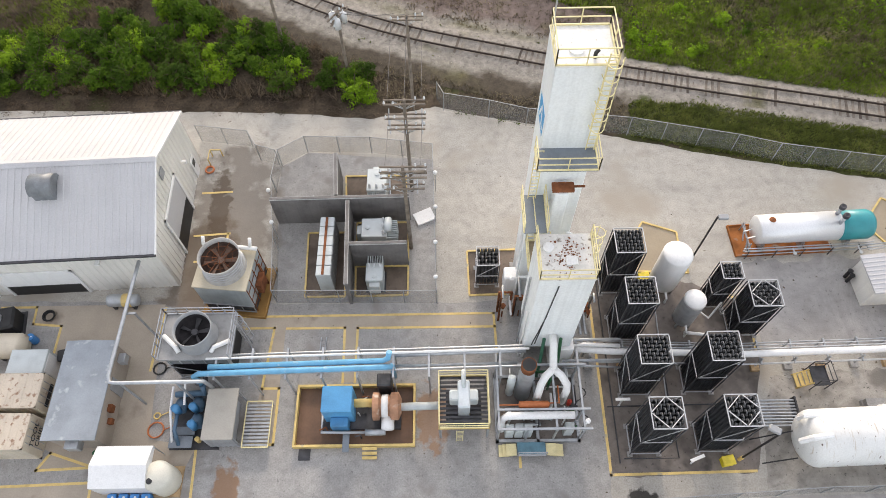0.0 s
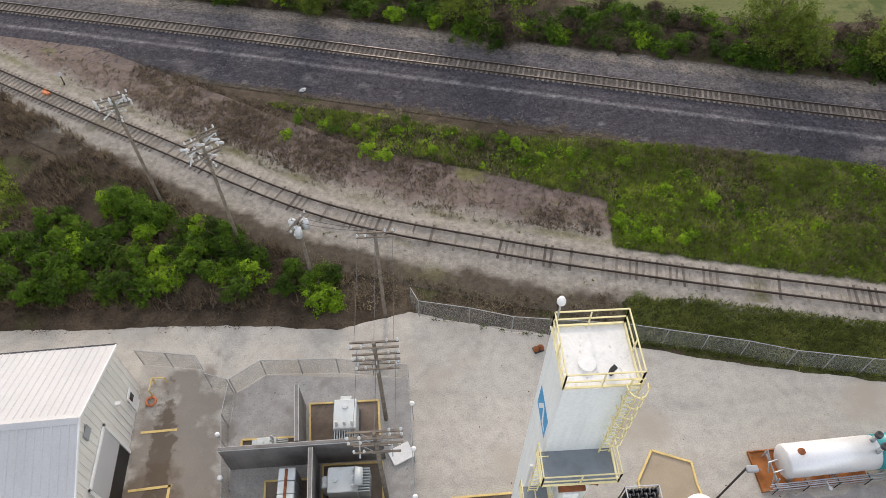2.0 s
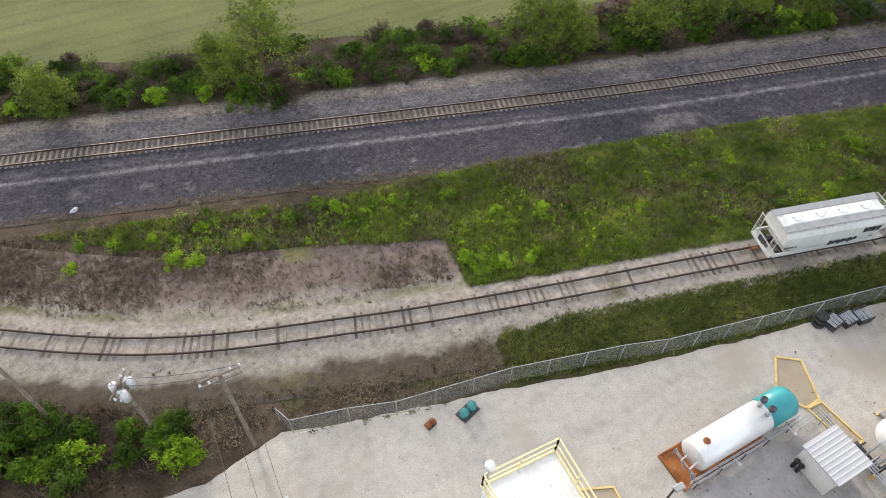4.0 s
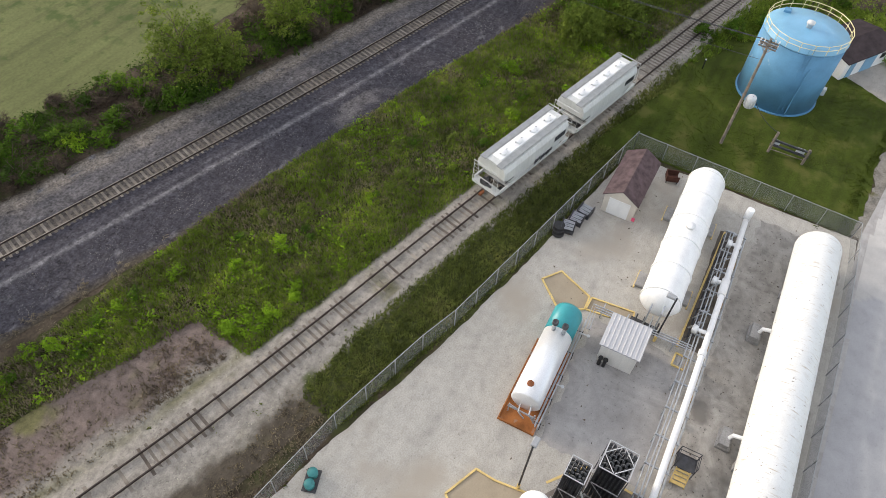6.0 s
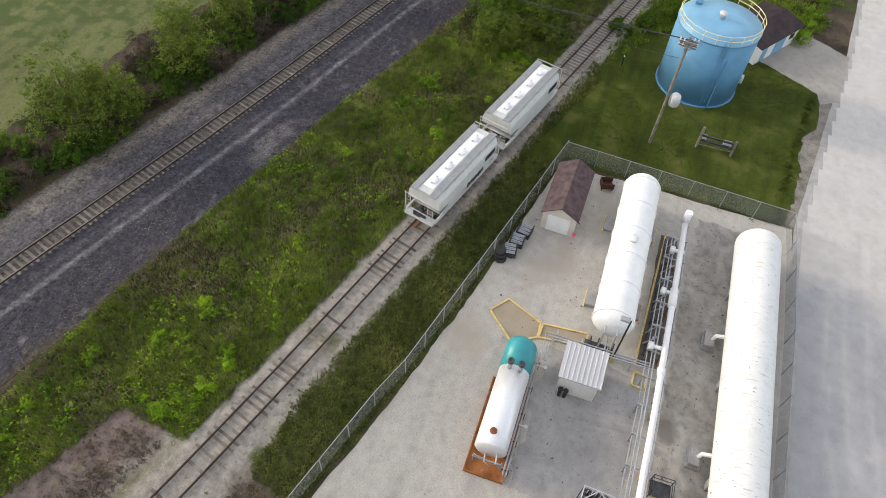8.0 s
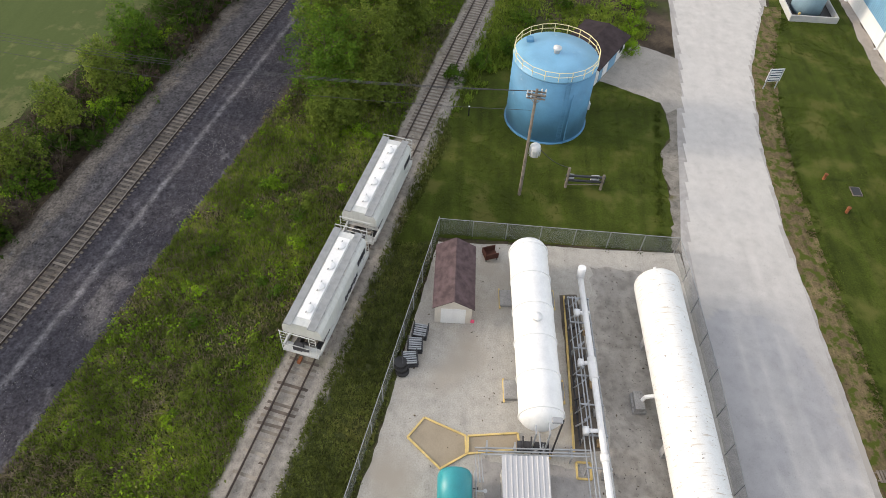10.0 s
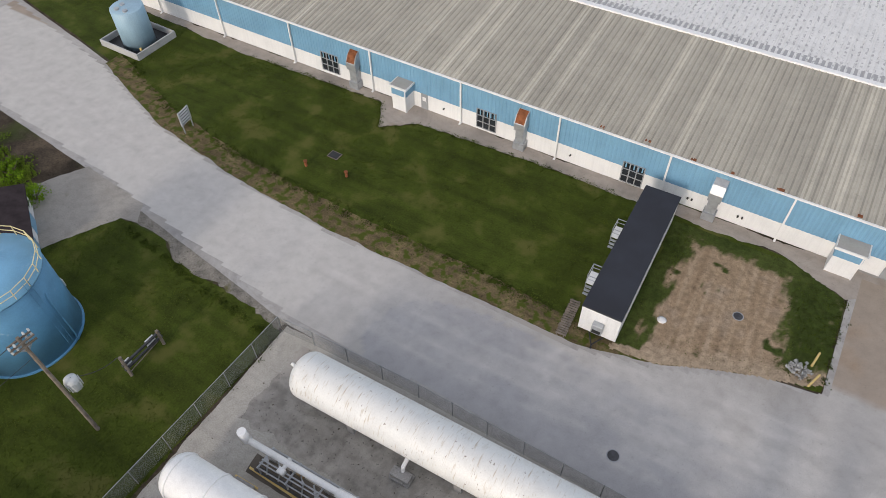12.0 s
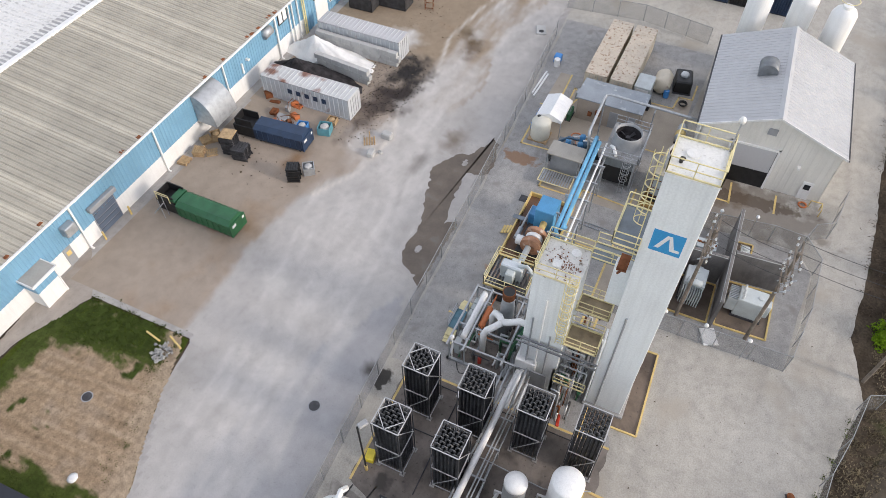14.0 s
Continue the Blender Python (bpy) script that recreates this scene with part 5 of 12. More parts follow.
for x in (-3.2, 0.2):
    part("bollard", Shape().lathe([(0.09, 0), (0.09, 1.0), (0.04, 1.08)], 10, at=(x, 0.6, 0)), M_YELLOW, WH, "yellow steel bollard")
for x, rust in ((59.2, True), (38.4, True), (18.7, False)):
    h = part("air_intake", Shape().add([(x - 0.6, -0.05, 2.9), (x + 0.6, -0.05, 2.9), (x + 0.6, 0.95, 2.5), (x - 0.6, 0.95, 2.5), (x - 0.6, -0.05, 4.6), (x + 0.6, -0.05, 4.6), (x + 0.6, 0.6, 4.2), (x - 0.6, 0.6, 4.2), (x + 0.6, 1.0, 3.4), (x - 0.6, 1.0, 3.4)],
                    [(0, 1, 2, 3), (4, 7, 6, 5), (7, 9, 8, 6), (9, 3, 2, 8), (0, 3, 9, 7, 4), (1, 5, 6, 8, 2)]), M_STEEL, WH, "galvanised air intake hood")
    if rust:
        part("hood_top", Shape().add([(x - 0.5, 0.05, 4.62), (x + 0.5, 0.05, 4.62), (x + 0.5, 0.6, 4.26), (x - 0.5, 0.6, 4.26), (x + 0.5, 1.0, 3.5), (x - 0.5, 1.0, 3.5)], [(0, 3, 2, 1), (3, 5, 4, 2)]), M_RUST, h, "rusted hood top")
    part("duct", Shape().box(x - 0.45, -0.05, 0.9, x + 0.45, 0.75, 2.6).box(x - 0.6, -0.05, 0, x + 0.6, 0.9, 0.9), M_STEEL, h)
for x0, x1 in ((51.65, 53.45), (5.85, 8.1)):
    v = part("porch", Shape().box(x0, -0.05, 0, x1, 1.5, 2.0), M_WHITE, WH, "small boxed-out entrance porch")
    part("porch_cladding", ribbed(Shape(), x0 - 0.02, x1 + 0.02, 2.0, 3.0, 1.52, 0.5, 0.03).box(x0 - 0.02, -0.05, 2.0, x1 + 0.02, 1.5, 3.0), M_BLUECLAD, v, "blue cladding")
    part("porch_roof", Shape().bev(x0 - 0.12, -0.05, 3.0, x1 + 0.12, 1.65, 3.15, 0.03), M_ROOFG, v, "flat grey roof")
    s = Shape().box(x0 - 0.16, 1.6, 2.92, x1 + 0.16, 1.72, 3.17).box(x0 - 0.2, -0.05, 2.92, x0 - 0.1, 1.7, 3.17).box(x1 + 0.1, -0.05, 2.92, x1 + 0.2, 1.7, 3.17).box(x0 + 0.02, 1.5, 0, x0 + 0.12, 1.6, 3.0)
    part("porch_trim", s, M_WHITE, v, "white trim")
part("wall_fan", Shape().bev(1.9, -0.05, 3.3, 3.1, 0.75, 4.25, 0.08), M_STEEL, WH, "galvanised wall fan housing")
s = Shape()
rows = []
for k in range(9):
    a = math.pi / 2 * k / 8
    rows.append([(-18.4, 2.5 * math.sin(a) * 0.95, 1.9 + 3.2 * math.cos(a)), (-15.0, 2.5 * math.sin(a) * 0.95, 1.9 + 3.2 * math.cos(a))])
for r in rows:
    s.v += r
s.f = [(2 * i, 2 * i + 1, 2 * i + 3, 2 * i + 2) for i in range(8)]
for xx in (-18.4, -15.0):
    k = len(s.v)
    s.v += [(xx, r[0][1], r[0][2]) for r in rows] + [(xx, 0, 1.9)]
    s.f.append(tuple(range(k, k + 10)))
part("fan_cowl", s, M_STEEL, WH, "large curved galvanised fan cowl", True)
for x in (-28.2,):
    part("vent_cowl", Shape().lathe([(0.05, -0.7), (0.55, -0.6), (0.6, 0.7), (0.05, 0.8)], 14, "x", (x, 0.1, 4.5)), M_STEEL, WH, "small round vent cowl", True)
w = part("high_window", Shape().box(-32.3, -0.05, 3.8, -30.5, 0.05, 6.0 - 0.6), M_BLACK, WH, "white-paned window in a black frame")
part("pane", Shape().box(-32.15, 0.05, 3.95, -31.5, 0.07, 5.2).box(-31.3, 0.05, 3.95, -30.65, 0.07, 5.2), M_WHITE, w, "pale glazed panes")
for x in (20.6, 15.9, 16.3, 33.0, 47.8, 21.0):
    part("wall_outlet", Shape().lathe([(0.05, 0), (0.09, 0.03), (0.09, 0.22), (0.02, 0.26)], 8, "y", (x, -0.08, 1.05)), M_BLACK, WH, "small dark wall outlet")
part("wall_lamp", Shape().box(-24.2, 0.0, 3.5, -23.9, 0.4, 3.7).box(-23.2, -0.02, 2.4, -23.0, 0.15, 3.6), M_WHITE, WH)
# thin boxes added as rusty patches along the eaves
s = Shape()
for x in RNG.uniform(X0, 32, 16):
    s.cbox(float(x), 0.05 - RNG.uniform(0, 0.5), EAVE + 0.03, RNG.uniform(0.3, 0.7), 0.3, 0.06)
part("leaf_litter", s, M_RUST, WH, "brown rusty patches along the eaves")
AN = thing("warehouse_annex", 7.6, -27.45, 0, 0.75, "taller blue-clad annex at the end of the warehouse", "building")
part("front_wall", ribbed(Shape().box(-78, -0.3, 0, -35.75, -0.02, 6.6), -78, -35.75, 0, 6.6, 0.0, 0.62, 0.07), M_BLUECLAD, AN, "blue ribbed metal wall")
part("side_wall", Shape().box(-35.95, -60, 0, -35.75, -0.3, 6.6), M_BLUECLAD, AN, "blue end wall above the lower roof")
part("roof", rib_sheet(Shape().box(-78, -60, 6.45, -35.5, 0.2, 6.55), (-78, 0.2, 6.62), (-35.5, 0.2, 6.62), (0, -30, 1.6), (0, 0, 1), 0.62, 0.06), M_ROOFG, AN, "grey-brown ribbed metal roof")
part("gutter", Shape().box(-78, 0.2, 6.5, -35.5, 0.34, 6.66), M_WHITE, AN, "white eaves gutter")
part("roof_edge", Shape().box(-35.5, -30, 6.4, -35.3, 0.2, 6.7), M_WHITE_WORN, AN, "stained white roof edge")
d = part("sliding_door", Shape().box(-40.4, 0.08, 0, -37.8, 0.16, 3.1), M_WHITE, AN, "white sliding door")
part("door_rail", Shape().box(-41.2, 0.08, 3.1, -37.6, 0.2, 3.25), M_BLACK, d)
w = part("window", Shape().box(-42.2, 0.08, 1.2, -41.0, 0.12, 2.6), M_GLASS, AN, "small white-framed window")
part("window_frame", Shape().box(-42.3, 0.08, 2.6, -40.9, 0.15, 2.7).box(-42.3, 0.08, 1.1, -40.9, 0.15, 1.2).box(-42.3, 0.08, 1.2, -42.2, 0.15, 2.6).box(-41.0, 0.08, 1.2, -40.9, 0.15, 2.6), M_WHITE, w)
for x in (-35.1, -35.45):
    part("stained_pipe", Shape().tube([(x, 0.25, 0.1), (x, 0.25, 6.2), (x, -0.4, 6.5)], 0.09, 8), M_YRAIL, AN, "yellow-stained downpipe")
for x in (-34.3, -33.2, -32.5, -29.9):
    part("downpipe", Shape().box(x - 0.07, 0.02, 0.1, x + 0.07, 0.18, EAVE - 0.08), M_WHITE, WH, "white downpipe")
WG = thing("west_wing", -54.3, 0, 0, 0, "blue metal-clad wing with a dark sectional door", "building")
part("east_wall", Shape().box(-0.3, -27.6, 0, 0, 2.0, 5.6), M_BLUECLAD, WG, "blue metal wall")
part("end_wall", Shape().box(-22, 1.8, 0, -0.3, 2.0, 5.6), M_BLUECLAD, WG)
part("roof", rib_sheet(Shape().box(-22, -27.6, 5.6, 0.2, 2.2, 5.7), (0.2, -27.6, 5.72), (0.2, 2.2, 5.72), (-22, 0, 0.8), (0, 0, 1), 0.7, 0.06), M_ROOFG, WG, "grey ribbed roof")
d = part("sectional_door", Shape().box(0, -4.2, 0, 0.06, -0.4, 3.6), M_BLACK, WG, "dark sectional door")
for k in range(5):
    part("panel", Shape().box(0.06, -4.1, 0.08 + k * 0.7, 0.1, -0.5, 0.7 + k * 0.7), M_NAVY, d)
cn = part("canopy", Shape().add([(0, -13.5, 4.0), (0, -6.5, 4.0), (3.6, -6.2, 3.1), (3.6, -13.2, 3.1), (0, -13.5, 4.12), (0, -6.5, 4.12), (3.6, -6.2, 3.22), (3.6, -13.2, 3.22)], [(0, 1, 2, 3), (4, 7, 6, 5), (0, 4, 5, 1), (1, 5, 6, 2), (2, 6, 7, 3), (3, 7, 4, 0)]), M_WHITE, WG, "white sheet lean-to canopy")
for y in (-12.8, -9.7, -6.6):
    part("post", Shape().cbox(3.4, y, 0, 0.14, 0.14, 3.15), M_STEEL, cn)
for k in range(4):
    t = thing("barrier_block", -49.6 + 0.1 * k, -12.6 + k * 1.75, 0, 92, "long concrete barrier block beside the canopy", "barrier", "concrete barriers")
    part("block", Shape().bev(-0.82, -0.3, 0, 0.82, 0.3, 0.8, 0.06), M_BLOCKPALE, t)
for x, y in ((-51.8, -9.4), (-52.0, -7.9)):
    t = thing("yellow_machine", x, y, 0, 10, "small yellow machine under the canopy", "machine", "machines under the canopy")
    part("body", Shape().bev(-0.5, -0.45, 0.3, 0.5, 0.45, 1.3, 0.08), M_YELLOW, t)
    part("base", Shape().box(-0.6, -0.5, 0, 0.6, 0.5, 0.3), M_BLACK, t)
BT = thing("bunded_tank", 95.3, -19.9, 0, 0, "pale blue upright tank standing in a square concrete bund", "tank")
part("shell", Shape().lathe([(1.95, 0.1), (1.95, 4.8), (1.8, 4.9), (0.05, 5.0)], 40), mat("pale_blue_paint", (0.3, 0.45, 0.55), 0.5, dark=0.92, light=1.05, scale=0.5, fine=10, bump=0.03, streak=0.15), BT, "pale blue steel shell", True)
for x, y in ((-0.9, 0.9), (0.3, 1.1), (0.5, 0.1)):
    part("top_fitting", Shape().lathe([(0.3, 4.85), (0.3, 5.1), (0.05, 5.12)], 12, at=(x, y, 0)), M_STEEL, BT)
part("bund_floor", Shape().box(-2.8, -3.0, 0, 3.4, 2.7, 0.1), M_BLACK, BT, "dark wet bund floor")
for q in ((-3.0, -3.2, 3.6, -3.0), (-3.0, 2.7, 3.6, 2.9), (-3.0, -3.0, -2.8, 2.7), (3.4, -3.0, 3.6, 2.7)):
    part("bund_wall", Shape().bev(q[0], q[1], 0, q[2], q[3], 0.85, 0.03), M_BLOCKPALE, BT, "pale concrete bund wall")
part("valve", Shape().lathe([(0.15, 0), (0.15, 0.7), (0.03, 0.75)], 10, at=(-2.2, 1.6, 0.1)), M_YELLOW, BT)
for k in range(3):
    t = thing("storage_box", -57.2, 15.4 + k * 3.6, 0, 88, "dark navy ribbed storage container", "container", "navy containers behind the silos")
    part("body", ribbed(Shape().bev(-1.7, -1.2, 0.1, 1.7, 1.2, 2.5, 0.05), -1.65, 1.65, 0.2, 2.4, -1.2, 0.3, 0.05, -1), M_NAVY if k != 1 else M_BLACK, t)
    part("sill", Shape().box(-1.7, -1.2, 0, 1.7, 1.2, 0.1), M_DARKSTEEL, t)
t = thing("drain_slab", -40.3, -2.3, 0, 20, "broken concrete drain slab with a round hole", "drain")
part("slab", Shape().bev(-0.9, -0.6, 0, 0.9, 0.6, 0.2, 0.05), M_BLOCKPALE, t)
# the slab is uncut: a black disc paints the shade of the opening
part("hole", Shape().lathe([(0.3, 0.2), (0.3, 0.21)], 14, at=(0.4, 0, 0)), M_BLACK, t)
M_APRON = mat("stained_apron", (0.37, 0.325, 0.285), 0.9, dark=0.86, light=1.08, scale=0.15, fine=9, bump=0.12, stain=(0.29, 0.225, 0.175), stain_at=0.6, stain_scale=0.2, marble=0.16, speck=0.2, tracks=0.12, sway=10.0)
sheet("facade_walk", [(122, -25.67), (81, -24.67), (62.8, -25.43), (60.5, -21.69), (57, -24.34), (45, -25.14), (33, -25.36), (19, -25.64), (13.4, -23.38), (9, -27.36), (60, -26.83), (122, -26.06)], 0.016, M_APRON, "dusty concrete strip along the warehouse foot", "path", 0.3)

def fringe(name, poly, width, count, h, material, label):
    """Tufts in a band on both sides of an outline."""
    out = []
    for (x0, y0), (x1, y1) in zip(poly, poly[1:]):
        d = math.hypot(x1 - x0, y1 - y0)
        k = RNG.uniform(0, 1, int(d * count))
        w = RNG.normal(size=len(k)) * width
        keep = np.array([noise.noise((x0 + (x1 - x0) * a, y0 + (y1 - y0) * a, b * 0.6)) for a, b in zip(k, w)]) > -0.15
        k, w = k[keep], w[keep]
        out.append(np.column_stack([x0 + (x1 - x0) * k - (y1 - y0) / d * w, y0 + (y1 - y0) * k + (x1 - x0) / d * w, np.full(len(k), h * 0.35)]))
    c = np.repeat(np.concatenate(out), 6, 0)
    c += RNG.normal(size=c.shape) * np.array([0.14, 0.14, h * 0.2])
    c[:, 2] = np.maximum(c[:, 2], 0.03)
    tagged(new(name, quad_mesh(name, leaves(c, 0.07), material)), label, "grass", "", "stuff")


M_TURF = leaf_mat("short_turf", (0.06, 0.085, 0.013), (0.115, 0.135, 0.03), 0.9)
fringe("apron_turf", [(13.4, -23.3), (13.2, -13.9), (14.6, -13.6), (17.2, -14.5)], 0.14, 14, 0.1, M_TURF, "ragged turf along the apron edge")
grass("plot_tufts", [(26.4, -24.4), (28.2, -24.6), (28.4, -11.5), (27.2, -11.0), (26.8, -17)], 1500, 0.12, M_TURF, "ragged grass beside the trailer", 5, patch=91.0)
grass("plot_tufts", [(13.6, -23.0), (17.6, -24.3), (17.3, -19.0), (16.6, -15.6), (13.7, -15.0)], 1600, 0.1, M_TURF, "ragged grass corner beside the apron", 5, patch=93.0)
fringe("verge_turf", [(30.9, -9.4), (40.5, -10.0), (55.6, -9.8), (69.3, -10.4), (81.7, -12.4), (95, -17)], 0.4, 26, 0.08, M_TURF, "thin turf on the worn verge")
fringe("walk_turf", [(81, -24.8), (62.7, -25.3), (60.4, -21.7), (57, -24.3), (45, -25.1), (33, -25.3)], 0.16, 12, 0.1, M_TURF, "ragged turf along the warehouse walk")
fringe("fence_weeds", [(-3.2, 36.4), (0.8, 35.5), (4.1, 34.5), (12.9, 33.3), (21.6, 31.3), (35.6, 28.3), (52.6, 25.2), (52.4, 14), (52.3, 4.4)], 0.22, 5, 0.2, M_TURF, "small weeds along the fence foot")
stones("yard_litter", [(20, 20.5), (20, 4.2), (51.5, 4.2), (51.5, 24), (34, 27)], 30, 0.1, M_BARK, "scattered dark clods and litter on the yard")
stones("yard_litter", [(-15, 34), (-15, 0.8), (18, 2.8), (18, 30)], 10, 0.08, M_BARK, "scattered dark clods and litter on the yard")
fringe("lawn_turf", [(52.3, 4.8), (62, 3.8), (73, 2.5)], 0.2, 20, 0.1, M_TURF, "ragged turf along the sandy verge")

# ---- site trailer ----
TR = thing("office_trailer", 29.88, -8.95, 0, 2.2, "long white site office trailer with a black roof", "trailer")
part("body", ribbed(Shape().box(-1.58, -15.15, 0.55, 1.58, 0, 3.45), -1.6, 1.6, 0.6, 3.4, 0.003, 0.4, 0.02), M_WHITE, TR, "white ribbed walls")
part("roof", Shape().bev(-1.64, -15.25, 3.45, 1.64, 0.08, 3.6, 0.04), M_BLACKROOF, TR, "black membrane roof")
part("skirt", Shape().box(-1.5, -15.0, 0.1, 1.5, -0.4, 0.55), M_DARKSTEEL, TR)
ac = part("air_conditioner", Shape().bev(-0.45, 0.02, 1.3, 0.45, 0.55, 2.3, 0.05), M_STEEL, TR, "wall-hung air conditioner")
part("grille", Shape().box(-0.35, 0.55, 1.4, 0.35, 0.57, 1.8), M_BLACK, ac)
part("drawbar", Shape().tube([(-0.6, 0, 0.5), (0, 1.1, 0.5)], 0.06, 6).tube([(0.6, 0, 0.5), (0, 1.1, 0.5)], 0.06, 6).cbox(0, 1.1, 0.0, 0.12, 0.12, 0.6), M_BLACK, TR, "black towing frame")
for y in (-4.0, -10.6, -1.5):
    part("wheel", Shape().lathe([(0.38, -0.12), (0.4, 0.12)], 14, "x", (1.35, y, 0.4)).lathe([(0.38, -0.12), (0.4, 0.12)], 14, "x", (-1.35, y, 0.4)), M_BLACK, TR)
for y in (-5.0, -11.0):
    st = part("stair_platform", Shape().box(1.62, y - 0.7, 0.8, 2.7, y + 0.7, 0.9), M_WHITE, TR, "white metal entrance platform")
    s = Shape()
    for yy in (y - 0.7, y + 0.7):
        for xx in (1.7, 2.65):
            s.bar((xx, yy, 0), (xx, yy, 1.9), 0.06)
        s.bar((1.7, yy, 1.85), (2.65, yy, 1.85), 0.06).bar((1.7, yy, 1.4), (2.65, yy, 1.4), 0.05)
    s.bar((2.65, y - 0.7, 1.85), (2.65, y + 0.7, 1.85), 0.06)
    for k in range(3):
        s.box(1.75, y + 0.7 + k * 0.25, 0.55 - k * 0.2, 2.6, y + 0.95 + k * 0.25, 0.6 - k * 0.2)
    part("railing", s, M_STEEL, st)
for x, y, a in ((32.6, -9.6, 5),):
    t = thing("wooden_walkway", x, y, 0.02, a, "weathered slatted wooden walkway lying on the grass", "walkway")
    me = mesh_of(Shape().box(-0.45, -0.08, 0, 0.45, 0.08, 0.06), "slat", M_WOODPOLE)
    for k in range(16):
        ob = new("slat", me)
        ob.matrix_basis = pose(RNG.uniform(-0.03, 0.03), 1.8 - k * 0.24, 0.08, 0, 0, RNG.uniform(-2, 2))
        ob.parent = t
    part("runner", Shape().box(-0.35, -2, 0, -0.25, 2, 0.08).box(0.25, -2, 0, 0.35, 2, 0.08), M_WOODPOLE, t)


def manhole(x, y, r=0.42, square=False):
    t = thing("manhole_cover", x, y, 0.02, 0, "dark square drain grate set in grass" if square else "round dark iron manhole cover", "manhole cover", "manhole covers")
    if square:
        part("frame", Shape().box(-0.64, -0.5, 0, 0.64, 0.5, 0.06), M_WOODPOLE, t)
        part("grate", Shape().box(-0.55, -0.42, 0.06, 0.55, 0.42, 0.08), M_BLACK, t)
    else:
        part("frame", Shape().lathe([(r + 0.08, 0), (r + 0.08, 0.02)], 20), M_GREYPAINT, t)
        part("cover", Shape().lathe([(r, 0.02), (r, 0.035)], 20), M_DARKSTEEL, t)


manhole(24.74, -0.33)
manhole(13.88, -0.9)
manhole(20.6, -17.05, 0.38)
manhole(61.75, -15.65, square=True)
for x, y in ((63.3, -12.93), (58.8, -13.78)):
    t = thing("pipe_stub", x, y, 0, 0, "short rusty standpipe in the lawn", "pipe", "lawn standpipes")
    part("pipe", Shape().lathe([(0.16, 0), (0.16, 0.6), (0.2, 0.62), (0.2, 0.7), (0.05, 0.74)], 10), M_RUST, t)
t = thing("notice_board", 77.8, -10.95, 0, 10, "white notice board on two posts in the lawn", "sign")
for y in (-0.7, 0.7):
    part("post", Shape().box(-0.05, y - 0.05, 0, 0.05, y + 0.05, 2.7), M_STEEL, t)
for z in (1.0, 1.86):
    part("board", Shape().box(-0.03, -0.85, z, 0.03, 0.85, z + 0.8), M_WHITE, t, "white lettered plate")
s = Shape()
for k in range(5):
    for sd in (-0.037, 0.033):
        s.box(sd, -0.7, 1.1 + k * 0.33, sd + 0.004, 0.7 - 0.12 * (k % 2), 1.22 + k * 0.33)
part("lettering", s, M_NAVY, t, "dark unreadable lettering bars")
t = thing("rubble_heap", 15.1, -14.5, 0, 0, "small heap of grey broken stone", "rubble")
ob = new("stones", quad_mesh("stones", leaves(clumps(40, 10, 0.9, 1.0, 0.3, 0.15)[0], 0.14, 1.0), M_BLOCKPALE))
ob.parent = t
for x, y, a in ((13.9, -14.0, 70), (14.2, -16.0, 80)):
    t = thing("parking_bollard", x, y, 0.03, a, "fallen yellow bollard at the apron corner", "bollard", "fallen bollards")
    part("pipe", Shape().tube([(-0.8, 0, 0.1), (0.8, 0, 0.1)], 0.09, 8), M_YELLOW, t)
t = thing("white_sack", 25.87, -13.4, 0.02, 0, "crumpled white sack on bare soil", "sack")
t.matrix_basis = t.matrix_basis @ Matrix.Diagonal((0.75, 0.7, 0.5, 1))
part("sack", Shape().lathe([(0.5, 0), (0.55, 0.12), (0.3, 0.28), (0.05, 0.3)], 9), M_WHITE, t, smooth=True)


# ---- waste containers in the loading yard ----
def local(u, v):
    """World place of a point u along the facade and v out from it."""
    a = radians(0.75)
    return 7.6 + u * math.cos(a) - v * math.sin(a), -27.45 + u * math.sin(a) + v * math.cos(a)


